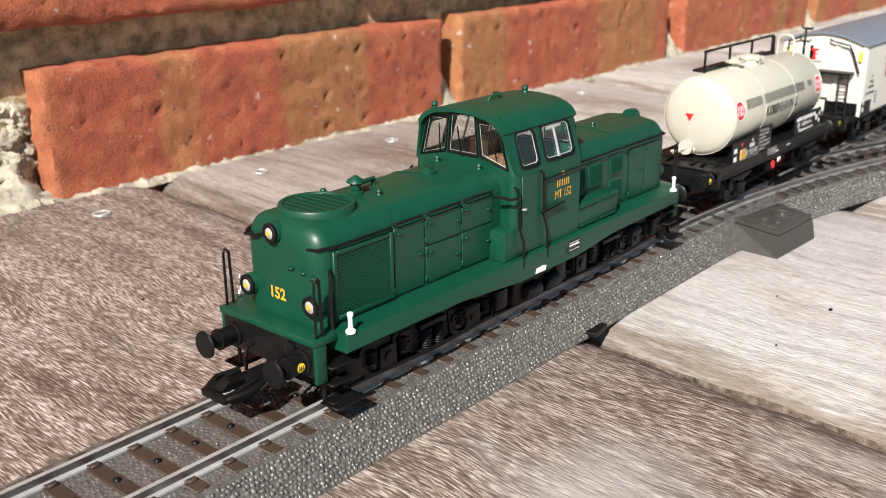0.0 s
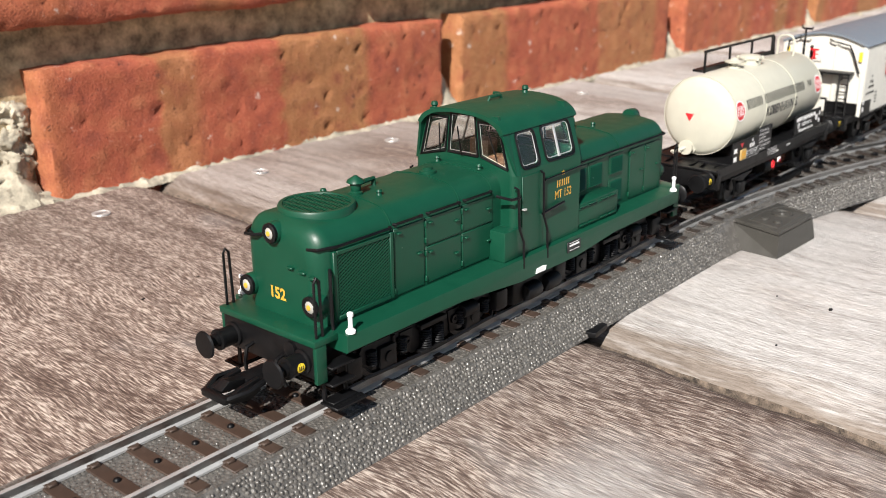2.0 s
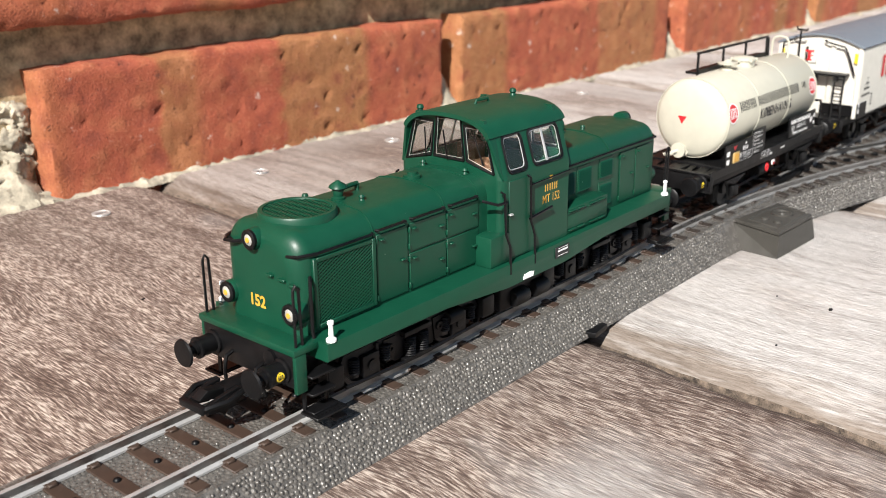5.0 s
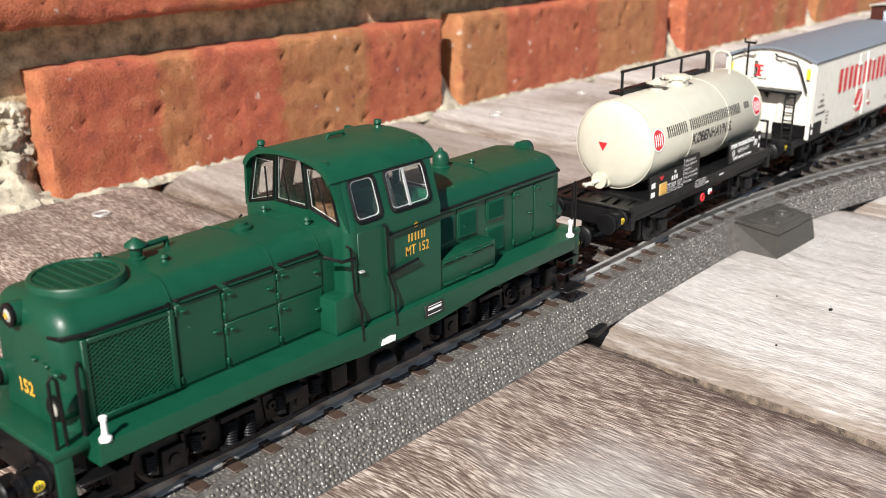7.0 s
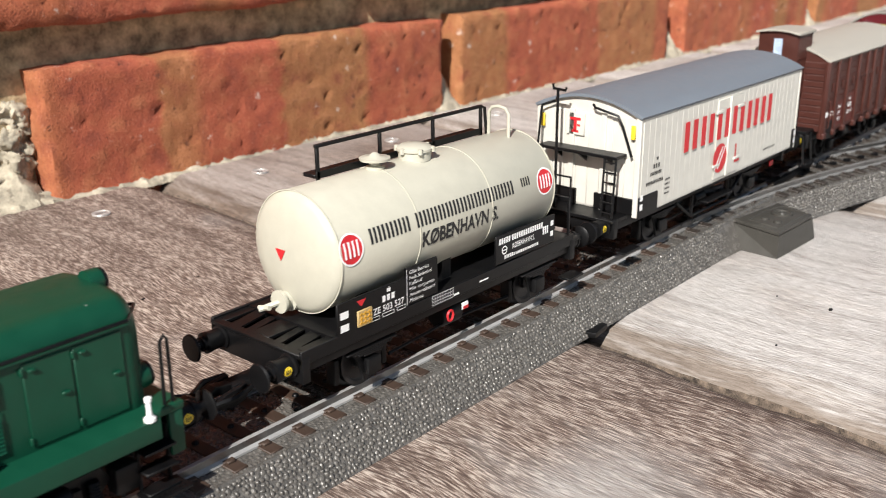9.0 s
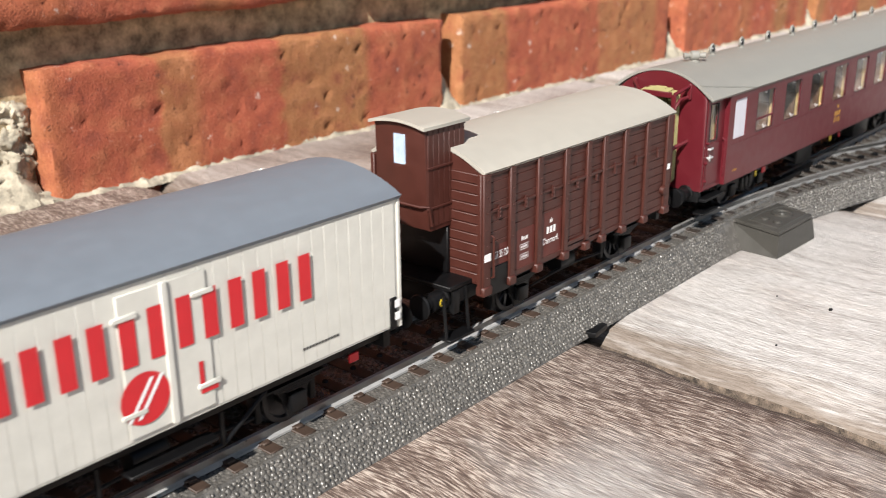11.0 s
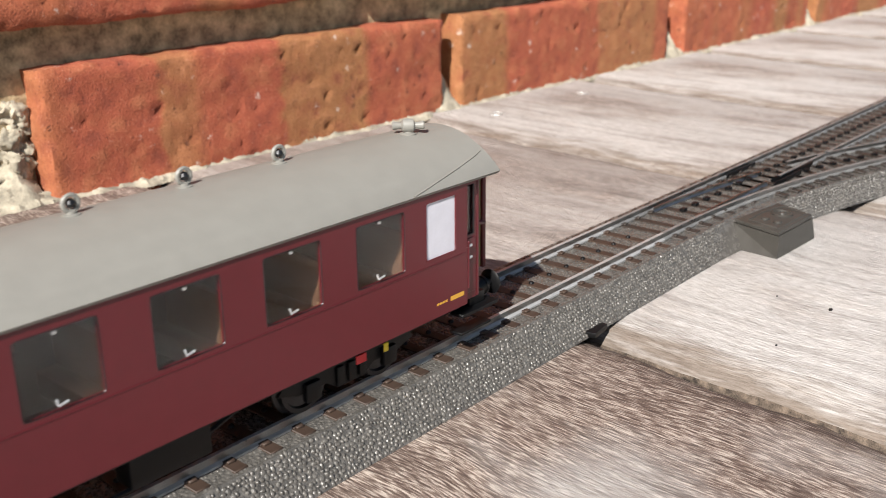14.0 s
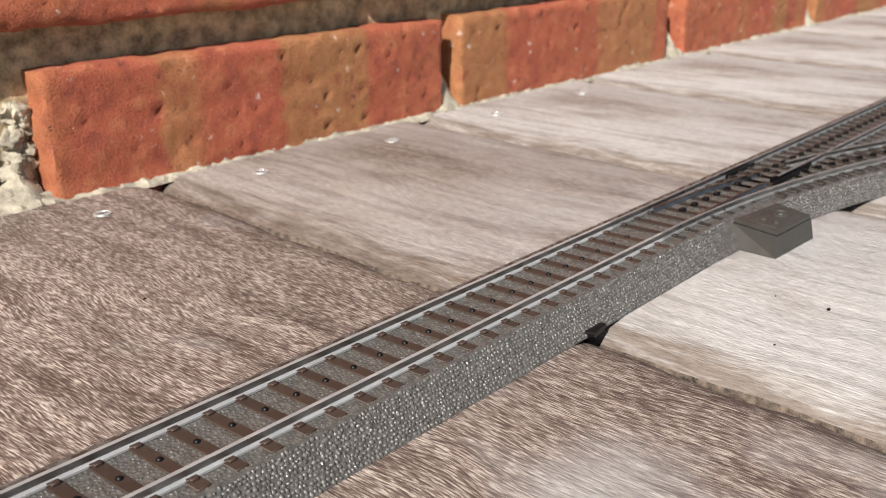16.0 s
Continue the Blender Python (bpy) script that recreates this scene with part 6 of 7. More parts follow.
def build_box_wagon():
    g = thing("model_box_wagon", (-28, 0, RAIL), "red-brown model goods van with pale roof and brake cabin", "model wagon")
    underframe_two_axle(g, -72.6, 17.5, (-46.7, 0.8), 9)
    x0, x1, w = -65.6, 16.0, 15.6
    body = part("body", prism(B(), [(-w, 23.8), (-w, 49)] + arch(w, 49, 53.6)[1:-1] + [(w, 49), (w, 23.8)], "x", x0, x1), BROWN, g)
    # roof with a notch at the brake end
    arched_roof(g, x0 - 0.4, x1 + 1.4, w + 1.3, 49.4, 54.6, ROOFTAN, label="pale grey-beige arched roof")
    # planked sides
    for s in (-1, 1):
        for k in range(11):
            za = 24.2 + k * 2.24
            part("plank", box(B(), x0 + 0.2, x1 - 0.2, min(s * w, s * (w + 0.35)), max(s * w, s * (w + 0.35)), za, za + 2.18, 0.09, 1), BROWN, body)
        for x in (-65, -55.8, -45.4, -34.4, -25.0, -17.6, -7.7, 3.4, 14.8):
            wide = 1.0 if x not in (-65, 14.8) else 1.3
            post = part("post", box(B(), x - wide, x + wide, min(s * (w + 0.3), s * (w + 1.15)), max(s * (w + 0.3), s * (w + 1.15)), 24 if x in (-25.0,) else 22.0, 49, 0.2, 1), BROWN, g)
            part("post_foot", box(B(), x - wide - 0.3, x + wide + 0.3, min(s * (w - 1), s * (w + 1.5)), max(s * (w - 1), s * (w + 1.5)), 21.4, 23.6, 0.3, 1), BROWN, post)
            for k in range(7):
                part("rivet", turned(B(), [(0.22, 0), (0.16, 0.15), (0, 0.2)], (x, s * (w + 1.15), 25.5 + k * 3.7), (0, s, 0), 6), BROWN, post)
        part("top_rail", box(B(), x0, x1, min(s * (w + 0.3), s * (w + 0.8)), max(s * (w + 0.3), s * (w + 0.8)), 48.2, 49.3, 0.12, 1), BROWN, g)
        part("flap_rail", box(B(), -64, -35, min(s * (w + 0.3), s * (w + 0.65)), max(s * (w + 0.3), s * (w + 0.65)), 39.8, 40.5, 0.1, 1), BROWN, g)
        part("flap_rail", box(B(), -17, 14, min(s * (w + 0.3), s * (w + 0.65)), max(s * (w + 0.3), s * (w + 0.65)), 39.8, 40.5, 0.1, 1), BROWN, g)
        part("door_rail", box(B(), -34.4, -17.6, min(s * (w + 0.3), s * (w + 0.9)), max(s * (w + 0.3), s * (w + 0.9)), 24.6, 25.6, 0.1, 1), BROWN, g)
        part("door_rail", box(B(), -34.4, -17.6, min(s * (w + 0.3), s * (w + 0.9)), max(s * (w + 0.3), s * (w + 0.9)), 40, 40.8, 0.1, 1), BROWN, g)
        for x in (-60.4, -50.6, -39.9, -29.7, -21.3, -12.6, -2.1, 9.0):
            ch = B()
            for k in range(3):
                tube(ch, [(x + 0.4 * math.cos(a), s * (w + 0.75), 38.8 + k * 0.9 + 0.5 * math.sin(a)) for a in [q * math.pi / 3 for q in range(7)]], 0.2, 4)
            part("latch_chain", ch, BROWN, g, "small hanging latch")
        fresh = (-63.8, -56.8, 27.2, 32.0), (-54.6, -46.6, 24, 33.4), (-44.2, -35.6, 24, 34.8)
        for xa, xb, za, zb in fresh:
            part("repainted_patch", box(B(), xa, xb, min(s * (w + 0.34), s * (w + 0.38)), max(s * (w + 0.34), s * (w + 0.38)), za, zb), BROWNNEW, g, "fresher red-brown paint patch")
        part("black_panel", box(B(), -63.8, -56.2, min(s * (w - 0.5), s * (w + 0.6)), max(s * (w - 0.5), s * (w + 0.6)), 20.6, 27.2, 0.1, 1), BLACK, g, "black painted lower panel")
        part("sill_bar", box(B(), x0, x1, min(s * (w - 0.5), s * (w + 0.5)), max(s * (w - 0.5), s * (w + 0.5)), 22.8, 24.2, 0.1, 1), BROWN if s else BLACK, g)
        rail_bar(g, [(-63.2, s * (w + 0.4), 35), (-63.2, s * (w + 1.5), 34.6), (-63.2, s * (w + 1.5), 25.4), (-63.2, s * (w + 0.4), 25)], 0.3, material=BROWN)
        part("white_mark", slab(B(), on_side(-65, s * (w + 1.2), 29.4), -1.2, 1.2, 0, 1.8), PURE, g, "white square mark")
        part("white_mark", slab(B(), on_side(14.8, s * (w + 1.2), 34.0), -0.8, 0.8, 0, 1.6), PURE, g, "white square mark")
    yb = -w - 0.42
    lettering("number", "IGR 35 720", 1.7, PURE, g, on_side(-59.6, yb - 0.25, 29.0), "white wagon number", width=5.4, bold=0.02)
    b = B(); crown(b, on_side(-39.9, yb, 32.2), 0.95); bars(b, on_side(-41.7, yb, 29.6), 0, [1.7] * 3, 0.95, 0.4); part("operator_mark", b, PURE, g)
    lettering("place_name", "Danmark", 1.6, PURE, g, on_side(-39.9, yb, 27.2), "white word Danmark", width=6.4, bold=0.02)
    b = B()
    for z in (28.4, 26.0):
        for a, c, d, e in ((-1.6, 1.6, z, z + 0.12), (-1.6, 1.6, z + 1.2, z + 1.32), (-1.6, -1.48, z, z + 1.3), (1.48, 1.6, z, z + 1.3)):
            slab(b, on_side(-50.5, yb, 0), a, c, d, e)
        bars(b, on_side(-51.6, yb, z + 0.35), 0, [0.6] * 4, 0.4, 0.2)
    bars(b, on_side(-51.6, yb, 30.6), 0, [1.1, 0.8, 0.8, 0.9], 0.45, 0.2)
    part("marks", b, PURE, g, "tiny framed white marks")
    # planked ends
    for x, s in ((x0, -1), (x1, 1)):
        for k in range(11):
            za = 24.2 + k * 2.24
            part("plank", box(B(), min(x, x + s * 0.3), max(x, x + s * 0.3), -w + 0.2, w - 0.2, za, za + 2.06, 0.12, 1), BROWN, body)
        for y in (-w - 0.1, w + 0.1):
            part("corner_post", box(B(), x - 1.2, x + 1.2, y - 0.6, y + 0.6, 22, 49, 0.2, 1), BROWN, body)
    # brake cabin: tapers towards its foot
    cab = B()
    prism(cab, [(-74.2, 59.4), (-61.2, 59.4), (-61.2, 36.2), (-72.4, 36.2), (-73.6, 40)], "y", -7.2, 7.2, 0.15)
    cabin = part("brake_cabin", cab, BROWN, g, "red-brown brake cabin with small window")
    r = arch(8.0, 59.3, 60.4)
    part("cabin_roof", prism(B(), r + [(y, z - 0.7) for y, z in r[::-1]], "x", -75.4, -60.2, 0.1), ROOFTAN, cabin, "pale beige curved roof")
    for k in range(7):
        xa = -73.4 + k * 1.72
        part("board", box(B(), xa, xa + 1.56, -7.38, -7.15, 37.2, 58.8, 0.06, 1), BROWN, cabin)
    for k in range(3):
        part("cross_rail", box(B(), -74.0 + 0.2 * k, -61.4, -7.62, -7.35, (41.2, 50, 58.2)[k], (41.2, 50, 58.2)[k] + 0.5, 0.06, 1), BROWN, cabin)
    win = part("window", box(B(), -74.5, -74.15, -1.6, 1.4, 50.6, 57.0), GLASS, cabin, "small glazed cabin window")
    part("window_back", box(B(), -74.22, -74.0, -1.6, 1.4, 50.6, 57.0), BLUEPANE, win)
    rail_bar(cabin, [(-74.0, 6.4, 42), (-74.8, 6.2, 42), (-74.8, -6.2, 42), (-73.5, -7.6, 42), (-72.6, -7.6, 37.5)], 0.3, material=BROWN)
    part("platform", box(B(), -73.6, -65.4, -13.2, 13.2, 24.0, 25.0, 0.12, 1), BLACK, g, "black end platform")
    for y in (-5.5, 5.5):
        part("support", box(B(), -66.8, -65.8, y - 0.4, y + 0.4, 25, 36.4, 0.1, 1), BROWN, g)
    # black panel added to darken the shaded space under the cabin
    part("brake_gear", box(B(), -66.9, -66.0, -7.0, 7.0, 25, 36.0, 0.2, 1), BLACK, g)
    part("step_board", box(B(), -76, -67.5, -15.4, -12, 13.4, 14.0, 0.1, 1), BLACK, g)
    for x in (-75.5, -68):
        rail_bar(g, [(x, -13, 24), (x, -14, 13.6)], 0.4, "step_hanger")
    part("lamp_socket", turned(B(), [(1.2, 0), (1.1, 1.2), (0, 1.4)], (13, -w - 0.4, 28.4), (0, -1, 0), 12), BROWN, g)
    return g


COACH_WINDOWS = [(71.4 + 21.9 * k, 71.4 + 21.9 * k + 13.0) for k in range(8)]


def build_coach():
    g = thing("model_passenger_coach", (150, 0, RAIL), "maroon model passenger coach with grey arched roof", "model coach")
    x0, x1, w = 52.5, 256.2, 16.4
    z0, z1 = 21.6, 49.2
    holes = [(55.2, 63.8, 34.8, 46.9)] + [(a, b, 34.4, 46.8) for a, b in COACH_WINDOWS] + [(244.0, 253.2, 34.8, 46.9)]
    for s in (-1, 1):
        sd = part("side_wall", pierced(B(), x0, x1, z0, z1, holes, s * w, s * (w - 0.9)), MAROON, g)
        part("waist_line", box(B(), x0, x1, min(s * w, s * (w + 0.12)), max(s * w, s * (w + 0.12)), 33.3, 33.6, 0.04, 1), MAROON, sd)
        for k, h in enumerate(holes):
            white = k in (0, len(holes) - 1)
            yg = s * (w - 0.45)
            pane = part("window", box(B(), h[0], h[1], yg - 0.15, yg + 0.15, h[2], h[3]), FROSTED if white else GLASS, sd, "white frosted window" if white else "clear compartment window")
            fr = B()
            c, pts = 0.7, []
            for cx, cz, a0 in ((h[1] - c, h[3] - c, 0), (h[0] + c, h[3] - c, 90), (h[0] + c, h[2] + c, 180), (h[1] - c, h[2] + c, 270)):
                pts += [(cx + c * math.cos(radians(a0 + 30 * q)), s * (w - 0.05), cz + c * math.sin(radians(a0 + 30 * q))) for q in range(4)]
            tube(fr, pts + [pts[0]], 0.12, 4)
            part("window_frame", fr, MAROON if white else DARKMET, pane)
            if not white:
                part("window_latch", tube(B(), [(h[0] + 5.2, s * (w - 0.1), 36.2), (h[0] + 5.2, s * (w + 0.35), 35.3), (h[0] + 6.8, s * (w + 0.35), 35.6)], 0.24, 5), CHROME, pane, "small bright window latch")
                part("window_latch", box(B(), h[0] + 6.0, h[0] + 6.7, min(s * (w - 0.5), s * (w - 0.1)), max(s * (w - 0.5), s * (w - 0.1)), 46.0, 46.4), CHROME, pane)
            if k == 1:
                part("window_bar", box(B(), h[0], h[1], min(s * (w - 0.5), s * w), max(s * (w - 0.5), s * w), 38.0, 38.6, 0.08, 1), MAROON, pane)
        # recessed entrance with door at each end
        for xa, xb, dirn in ((40.6, 52.5, -1), (256.2, 261.8, 1)):
            yd = s * 14.9
            dh = [(xa + 1.6, xa + 6.6 if dirn < 0 else xb - 1.0, 36.4, 47.2)]
            en = part("entrance", pierced(B(), xa, xb, z0, z1, dh, yd, s * 14.0), MAROON, g, "recessed maroon entrance door")
            part("door_glass", box(B(), dh[0][0], dh[0][1], s * 14.4 - 0.12, s * 14.4 + 0.12, 36.4, 47.2), GLASS, en)
            part("door_frame", tube(B(), [(dh[0][0], yd, 36.4), (dh[0][1], yd, 36.4), (dh[0][1], yd, 47.2), (dh[0][0], yd, 47.2), (dh[0][0], yd, 36.4)], 0.22, 4), DARKMET, en)
            part("door_leaf", box(B(), xa + 0.7, xb - 3.0 if dirn < 0 else xb - 0.5, min(yd, yd + s * 0.2), max(yd, yd + s * 0.2), 23.2, 35.6, 0.08, 1), MAROON, en)
            for zz in (34.2, 31.6):
                part("door_handle", tube(B(), [(xa + 1.2, yd, zz), (xa + 1.2, yd + s * 0.9, zz), (xa + 2.9, yd + s * 0.9, zz + 0.1)], 0.36, 6), CHROME, en, "bright door handle")
            part("door_handle", tube(B(), [(xa + 1.9, yd + s * 0.6, 30.6), (xa + 1.9, yd + s * 0.6, 32.4)], 0.3, 6), CHROME, en)
            for zz in (24.6, 30, 36):
                part("hinge", turned(B(), [(0.4, 0), (0.4, 0.8), (0, 0.9)], (xa + 0.4, yd, zz), (0, s, 0), 8), MAROON, en)
            part("jamb", box(B(), xb - 0.8 if dirn < 0 else xa, xb if dirn < 0 else xa + 0.8, min(s * 14.0, s * (w - 0.02)), max(s * 14.0, s * (w - 0.02)), z0, z1), MAROON, en)
            rail_bar(g, [(xb - 1.5 if dirn < 0 else xa + 1.5, s * 15.0, 36), (xb - 1.5 if dirn < 0 else xa + 1.5, s * 16.0, 35.4), (xb - 1.5 if dirn < 0 else xa + 1.5, s * 16.0, 25)], 0.35, material=MAROON)
            part("step_board", box(B(), xa - 0.5, xa + 12, min(s * 12.5, s * 16.2), max(s * 12.5, s * 16.2), 18.4, 19.2, 0.1, 1), BLACK, g)
            part("step_board", box(B(), xa - 0.5, xa + 10, min(s * 12.5, s * 15.8), max(s * 12.5, s * 15.8), 14.2, 14.8, 0.1, 1), BLACK, g)
    # ends with rounded heads, gangway bellows and rails
    for x, s in ((40.0, -1), (262.0, 1)):
        D, stub = (0.0, 0.0) if s < 0 else (3.4, 3.2)
        en = B()
        top = arch(14.9, 49.0, 56.0, 2.2)
        wall_ = [(-14.9, z0)] + top + [(14.9, z0)]
        prism(en, wall_, "x", x, x + s * 0.9, 0.15)
        ew = part("end_wall", en, MAROON, g)
        fr = B()
        for y in (-5.5, 5.5):
            box(fr, min(x + s * (6.2 + D), x + s * (7.2 + D)), max(x + s * (6.2 + D), x + s * (7.2 + D)), y - 0.7, y + 0.7, 24.0, 50.6, 0.15, 1)
        box(fr, min(x + s * (6.2 + D), x + s * (7.2 + D)), max(x + s * (6.2 + D), x + s * (7.2 + D)), -4.8, 4.8, 49.6, 51.2, 0.15, 1)
        box(fr, min(x + s * (6.2 + D), x + s * (7.2 + D)), max(x + s * (6.2 + D), x + s * (7.2 + D)), -4.8, 4.8, 24.0, 25.4, 0.15, 1)
        gf = part("gangway_frame", fr, MAROON, g, "maroon gangway frame")
        # folded bellows
        for y in (-1, 1):
            n = 7
            pts = []
            for k in range(n * 2 + 1):
                pts.append((x + s * (0.9 + (5.4 + D) * k / (n * 2)), y * (5.7 + (0.45 if k % 2 else -0.25))))
            back = [(a, b - y * 0.8) for a, b in pts[::-1]]
            part("bellows_side", prism(B(), pts + back, "z", 24.4, 50.2), BELLOWS, gf, "olive-cream folded bellows", smooth=20)
        n = 5
        pts = []
        for k in range(n * 2 + 1):
            pts.append((x + s * (0.9 + (5.4 + D) * k / (n * 2)), 51.0 + (0.35 if k % 2 else -0.2)))
        top_ = B()
        for q in range(6):
            ya, yb_ = -5.6 + q * 11.2 / 6, -5.6 + (q + 1) * 11.2 / 6
            dip = 1.3 * ((ya + yb_) / 11.2) ** 2
            prism(top_, [(a, b + 0.5 - dip) for a, b in pts] + [(a, b - 1.0 - dip) for a, b in pts[::-1]], "y", ya, yb_)
        part("bellows_top", top_, BELLOWS, gf, smooth=20)
        part("gangway_door", box(B(), min(x + s * 1.0, x + s * 1.5), max(x + s * 1.0, x + s * 1.5), -4.4, 4.4, 24.4, 50), BELLOWS, gf, "olive-cream door")
        for y in (-1, 1):
            rail_bar(gf, [(x + s * 0.8, y * 9.0, 53.0), (x + s * 2.4, y * 8.8, 52.6), (x + s * (7.0 + D), y * 5.6, 50.6)], 0.55, "gangway_arm", MAROON)
            rail_bar(gf, [(x + s * 0.8, y * 9.0, 49.4), (x + s * 4.6, y * 7.0, 49.0), (x + s * (7.0 + D), y * 5.6, 46.0)], 0.55, "gangway_arm", MAROON)
            rail_bar(gf, [(x + s * 0.8, y * 9.2, 36.2), (x + s * 2.6, y * 8.2, 35.8), (x + s * (7.0 + D), y * 5.7, 34.8)], 0.6, "gangway_arm", MAROON)
            part("arm_socket", box(B(), min(x + s * 0.6, x + s * 1.8), max(x + s * 0.6, x + s * 1.8), y * 9 - 0.8, y * 9 + 0.8, 48.6, 53.4, 0.3, 1), MAROON, gf)
        # the gangways hang a little to one side on their bellows
        for ob in (gf, *gf.children):
            for v in ob.data.vertices:
                v.co.y -= 0.28 * max(0.0, s * (v.co.x - (x - 150.0) * 0.001))
        part("headstock", box(B(), min(x - s * 1.5, x + s * (0.6 + stub)), max(x - s * 1.5, x + s * (0.6 + stub)), -14.2, 14.2, 18.2, 21.8, 0.2), BLACK, g, "black buffer beam")
        for y in (-10.2, 10.2):
            buffer(g, x + s * (0.5 + stub), y, 20.6, s)
        coupling(g, x, s)
    # roof with a soft arch, thin drip strips and ventilators
    roof = arched_roof(g, 39.0, 267.4, 17.1, 49.2, 56.9, ROOFGREY, 2.1, 0.7, "mid grey arched roof")
    def zr(y):
        return 49.2 + 7.7 * (1 - min(1.0, abs(y / 17.1)) ** 2.1)
    for ya, yb_, xa, xb in ((-12.4, -17.0, 39, 67), (-12.4, -17.0, 266, 240)):
        pts = [(xa + (xb - xa) * k / 12, ya + (yb_ - ya) * (k / 12) ** 0.8, 0) for k in range(13)]
        part("drip_strip", tube(B(), [(a, b, zr(b) + 0.05) for a, b, _ in pts], 0.22, 5), ROOFGREY, roof)
    for k, x in enumerate([73.0 + 21.3 * j for j in range(8)]):
        v = part("roof_vent", turned(B(), [(1.5, 0), (1.5, 0.4), (0.9, 0.5), (0.9, 0.9)], (x, 1.0, 56.6), (0, 0, 1), 14), ROOFGREY, roof, "small round roof vent")
        part("vent_ring", tube(B(), [(x + 1.35 * math.cos(a), 1.0, 58.7 + 1.35 * math.sin(a)) for a in [q * math.pi / 8 for q in range(17)]], 0.42, 6), ROOFGREY, v)
        part("vent_core", turned(B(), [(0.0, -0.9), (0.6, -0.6), (0.85, 0), (0.6, 0.6), (0, 0.9)], (x, 1.0, 58.7), (0, 0, 1), 12), DARKMET, v)
    for x in (57.0, 256.0):
        v = part("torpedo_vent", turned(B(), [(1.8, 0), (1.8, 0.5), (0.9, 0.7), (0.9, 1.6)], (x, -1.0, 56.5), (0, 0, 1), 16), ROOFGREY, roof, "grey torpedo ventilator")
        part("vent_barrel", turned(B(), [(0.8, -3.4), (0.95, -3.2), (0.65, -1.5), (1.4, -1.1), (1.5, 0), (1.4, 1.1), (0.65, 1.5), (0.95, 3.2), (0.8, 3.4)], (x, -1.0, 58.6), (0.72, -0.69, 0), 14), ROOFGREY, v)
    # floor, compartment walls and benches
    part("coach_floor", box(B(), 41, 261.5, -14, 14, 22, 23.4), BLACK, g)
    part("side_skirt", box(B(), 53, 257.5, -13.8, 13.8, 19.6, 22.0, 0.2), BLACK, g)
    for k in range(9):
        x = 67.5 + 21.9 * k
        # walls coloured as shaded, with a strip by the glass coloured as lit
        part("partition", box(B(), x - 0.5, x + 0.5, -12.6, 6, 23.4, 49.4), SHADEIN, g, "compartment wall in a dark shade tone")
        part("partition_edge", box(B(), x - 0.7, x + 0.7, -15.0, -12.6, 23.4, 49.4), TAN, g, "tan strip of a compartment wall, toned as lit")
        for d in (-1, 1):
            part("bench", box(B(), min(x + d * 0.5, x + d * 5.5), max(x + d * 0.5, x + d * 5.5), -13, 5, 27, 31.5, 0.5), SEATS, g)
            part("bench_back", box(B(), min(x + d * 0.5, x + d * 2.0), max(x + d * 0.5, x + d * 2.0), -13, 5, 31.5, 41, 0.4), SEATS, g)
    part("corridor_wall", pierced(B(), 60, 250, 23.4, 49.4, [(74 + 21.9 * k, 82 + 21.9 * k, 35, 46) for k in range(8)], 6.0, 6.6), SHADEIN, g)
    for xa, xb in ((41.2, 52.2), (256.6, 261.4)):
        for y in (-12.4, 12.4):
            part("vestibule_panel", box(B(), xa, xb, y - 0.4, y + 0.4, 23.4, 49.4), TAN, g, "tan vestibule panel")
    # marks
    yb = -w - 0.05
    b = B(); crown(b, on_side(144.0, yb, 31.2), 1.1); bars(b, on_side(141.5, yb, 28.4), 0, [1.6] * 3, 1.0, 0.95); part("operator_mark", b, GOLD, g, "yellow letter blocks and crown")
    lettering("number", "CU 2201", 1.6, GOLD, g, on_side(144.0, yb, 26.0), "yellow coach number", width=6.4, bold=0.02)
    b = B()
    bars(b, on_side(57.0, yb, 24.6), 0, [0.7] * 4, 0.5, 0.2)
    part("marks", b, GOLD, g, "tiny yellow marks")
    part("marks", bars(B(), on_side(247, yb, 24.2), 0, [0.5] * 4, 0.7, 0.2), GOLD, g, "tiny yellow marks")
    part("mark", slab(B(), on_side(251.4, yb, 24.0), 0, 4.4, 0, 1.0), GOLD, g, "small yellow mark")
    for x, m, wd in ((80.4, YELLOW, 1.3), (86.5, RED, 2.8), (146.4, YELLOW, 1.8), (155.5, RED, 1.4), (234.0, YELLOW, 1.3), (227.0, RED, 2.8)):
        part("label_plate", box(B(), x - wd / 2, x + wd / 2, -14.3, -13.9, 18.0, 19.9, 0.12, 1), m, g, "small coloured label plate")
    # underframe gear and bogies
    for xa, xb in ((68, 89), (216, 237)):
        for x in (xa, xb):
            wheelset(g, x, 5.6)
        for s in (-1, 1):
            y = s * 11.0
            bm = B()
            prism(bm, [(xa - 8, 17), (xa - 6.5, 18.8), (xb + 6.5, 18.8), (xb + 8, 17), (xb + 3, 15.4), (xb - 4, 15.6), (xb - 7, 13.4), (xa + 7, 13.4), (xa + 4, 15.6), (xa - 3, 15.4)], "y", y - 0.5, y + 0.5, 0.15)
            for x in (xa, xb):
                box(bm, x - 1.9, x + 1.9, min(y, y + s * 1.6), max(y, y + s * 1.6), 13.6, 17.6, 0.4)
            m = (xa + xb) / 2
            for q in (-3, 0, 3):
                box(bm, m + q - 1.0, m + q + 1.0, min(y, y + s * 1.2), max(y, y + s * 1.2), 13.8, 18, 0.3)
            part("bogie_frame", bm, BLACK, g, "black bogie side frame")
        for d in (-12.0, 12.0):
            part("bogie_beam", box(B(), (xa + xb) / 2 + d - 1.2, (xa + xb) / 2 + d + 1.2, -11, 11, 15.5, 18, 0.2), BLACK, g)
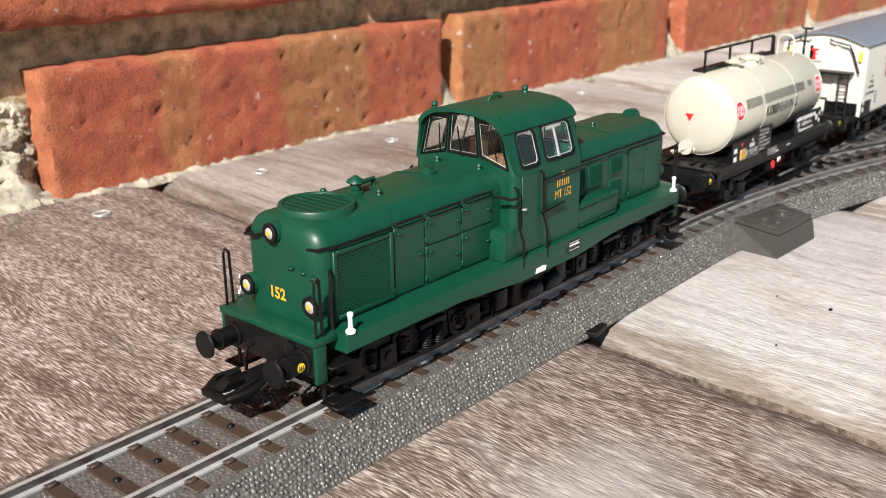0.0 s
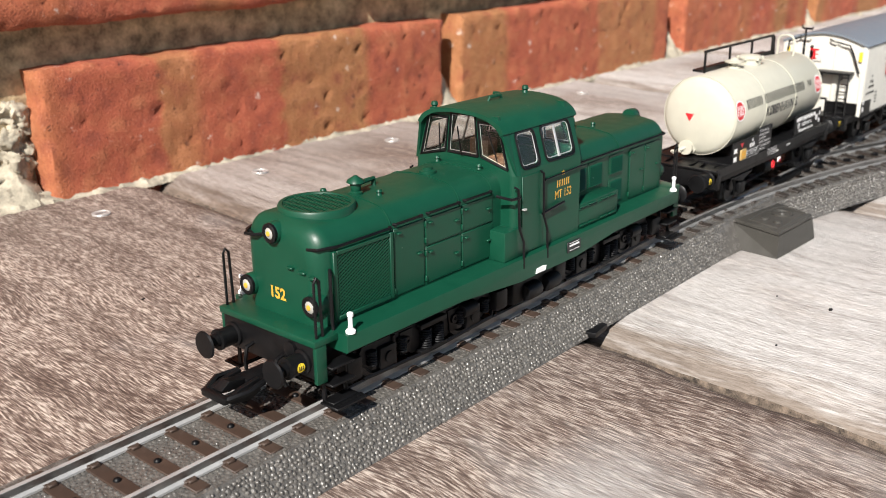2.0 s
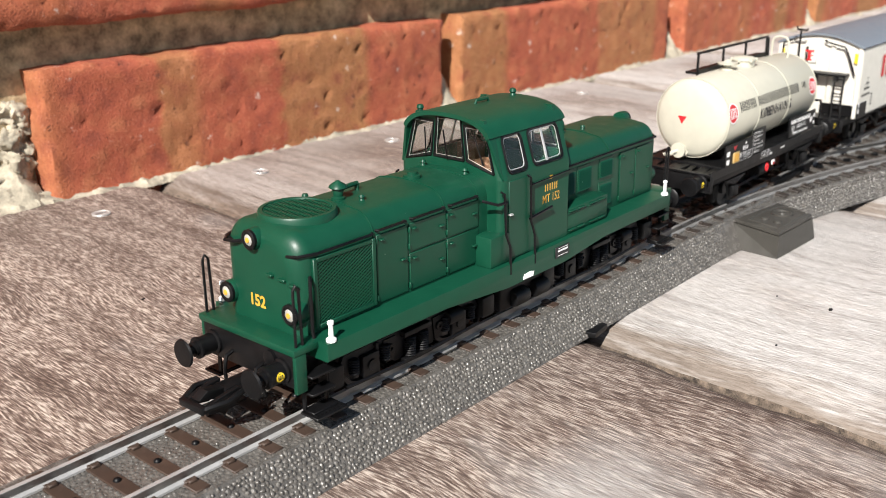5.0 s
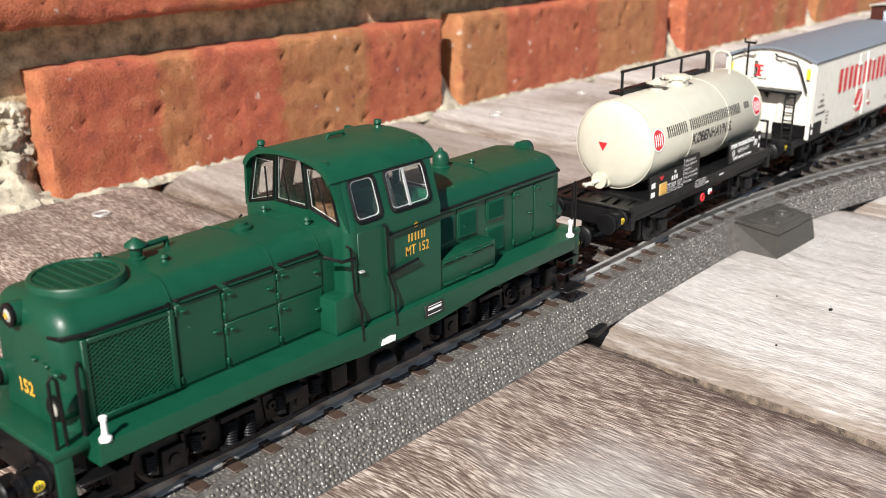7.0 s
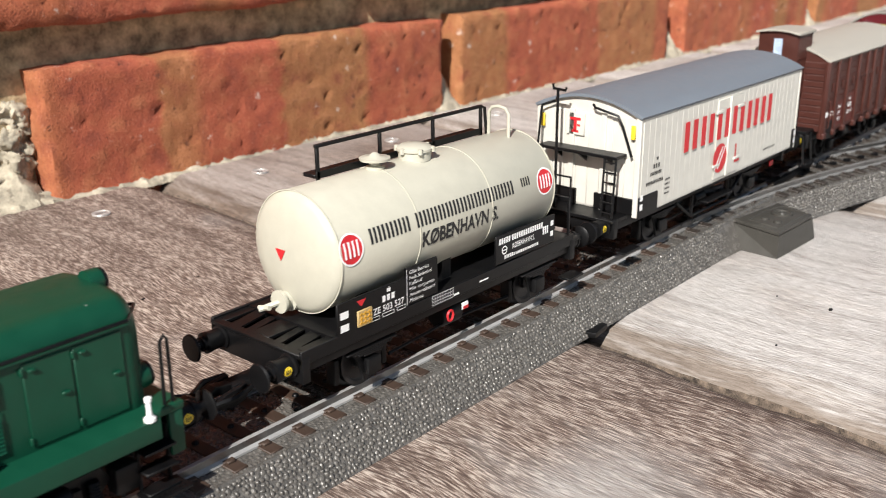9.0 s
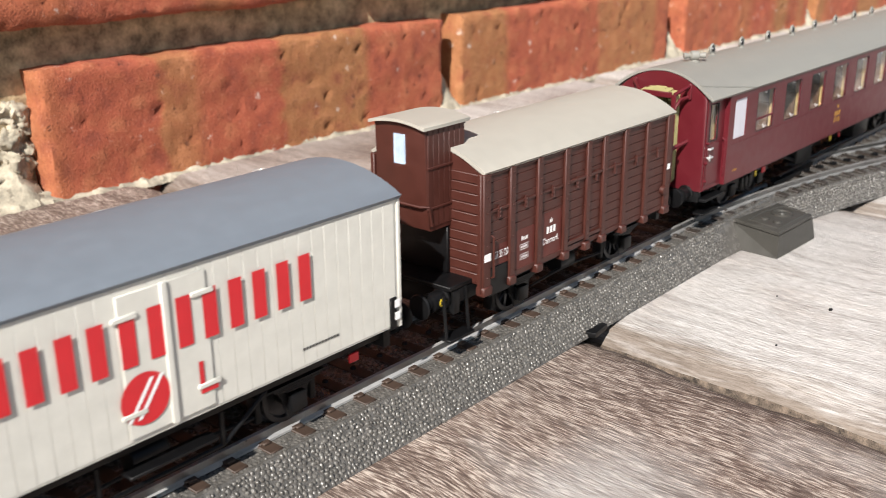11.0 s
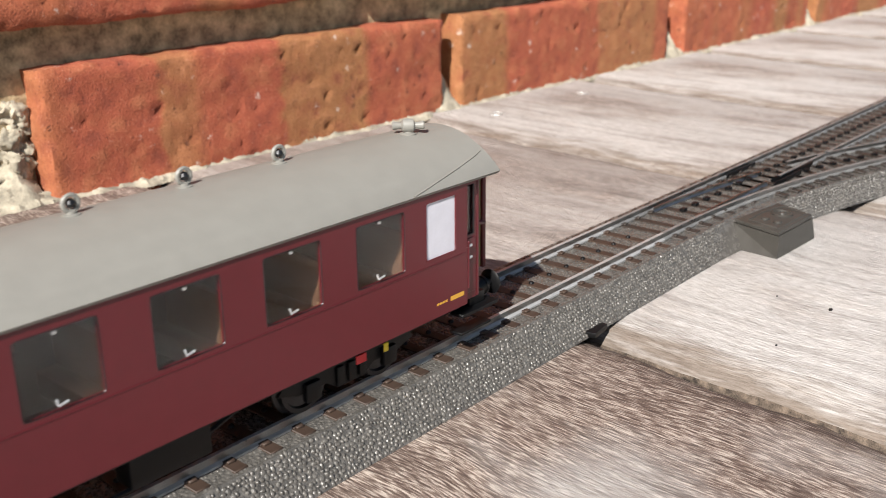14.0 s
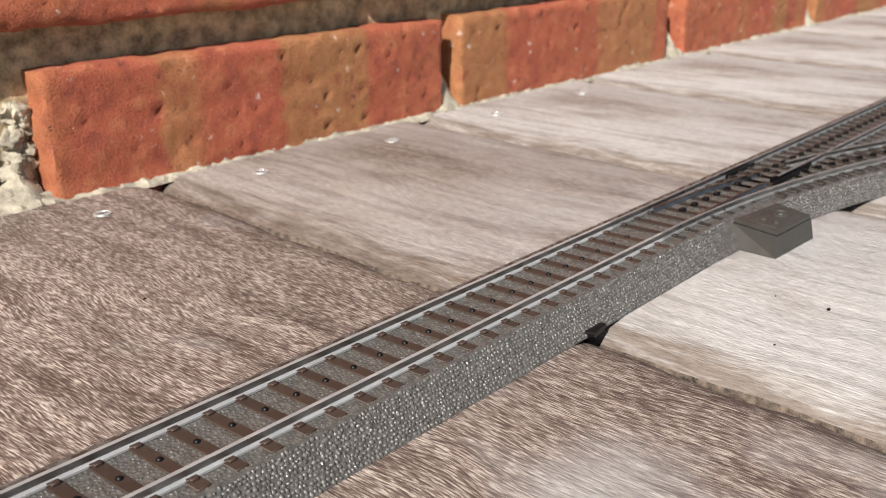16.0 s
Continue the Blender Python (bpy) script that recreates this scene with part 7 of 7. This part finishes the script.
    part("battery_box", box(B(), 176, 192, -13, -8, 13.6, 20, 0.5), BLACK, g)
    part("battery_box", box(B(), 118, 132, -13, -8, 14, 20, 0.5), BLACK, g)
    part("truss_rod", tube(B(), [(105, -12, 19.6), (125, -12, 13.6), (180, -12, 13.6), (200, -12, 19.6)], 0.5, 6), BLACK, g)
    part("truss_rod", tube(B(), [(105, 12, 19.6), (125, 12, 13.6), (180, 12, 13.6), (200, 12, 19.6)], 0.5, 6), BLACK, g)
    part("generator", turned(B(), [(0, 0), (2.6, 0.4), (2.8, 2), (2.8, 9), (0, 10)], (146, -5, 16), (1, 0, 0), 16), BLACK, g)
    return g


TRAIN = [build_locomotive(), build_tank_wagon(), build_beer_wagon(), build_box_wagon(), build_coach()]

# ---- movement: the whole train rolls towards -x; offsets in mm ----
KNOTS = [(0.0, 528.6), (4.2, 528.6), (4.6, 527.2), (5.0, 523.6), (5.5, 517.0), (6.0, 507.2), (6.3, 499.4), (6.5, 493.8), (7.0, 476.9), (7.5, 456.0), (8.0, 428.6), (8.5, 396.2),
         (9.0, 358.9), (9.2, 342.0), (10.0, 267.6), (10.7, 197.0), (11.3, 126.4), (11.5, 104.7), (12.0, 52.2), (12.5, 0.0), (13.0, -56.0), (13.5, -111.2), (14.0, -166.5), (14.5, -222.4), (15.0, -278.0), (16.0, -389.0)]


def rolled(t):
    """Offset at t, by a monotone cubic through the knots."""
    h = [b[0] - a[0] for a, b in zip(KNOTS, KNOTS[1:])]
    d = [(b[1] - a[1]) / q for a, b, q in zip(KNOTS, KNOTS[1:], h)]
    m = [d[0]] + [0.0 if a * b <= 0 else 3 * (p + q) / ((2 * q + p) / a + (q + 2 * p) / b) for a, b, p, q in zip(d, d[1:], h, h[1:])] + [d[-1]]
    for i in range(len(h)):
        if t <= KNOTS[i + 1][0] + 1e-9:
            s = (t - KNOTS[i][0]) / h[i]
            return ((1 + 2 * s) * (1 - s) ** 2 * KNOTS[i][1] + s * (1 - s) ** 2 * h[i] * m[i]
                    + s * s * (3 - 2 * s) * KNOTS[i + 1][1] + s * s * (s - 1) * h[i] * m[i + 1])
    return KNOTS[-1][1]


def motions():
    start = rolled(0.0)
    times = [0.0, 2.0, 4.0] + [4.2 + k * 0.2 for k in range(60)]
    times = [t for t in times if t < 15.95] + [16.0]
    for v in TRAIN:
        base = v.location.copy()
        walk(v, [(t, Matrix.Translation(base + Vector((rolled(t) * 0.001, 0, 0)))) for t in times])
    turn_times = [0.0, 2.0, 4.0] + [4.2 + k / 15 for k in range(177)] + [16.0]
    for ob, at, r in WHEELS:
        walk(ob, [(t, Matrix.Translation(at) @ Matrix.Rotation(-(start - rolled(t)) / r, 4, "Y")) for t in turn_times])


motions()
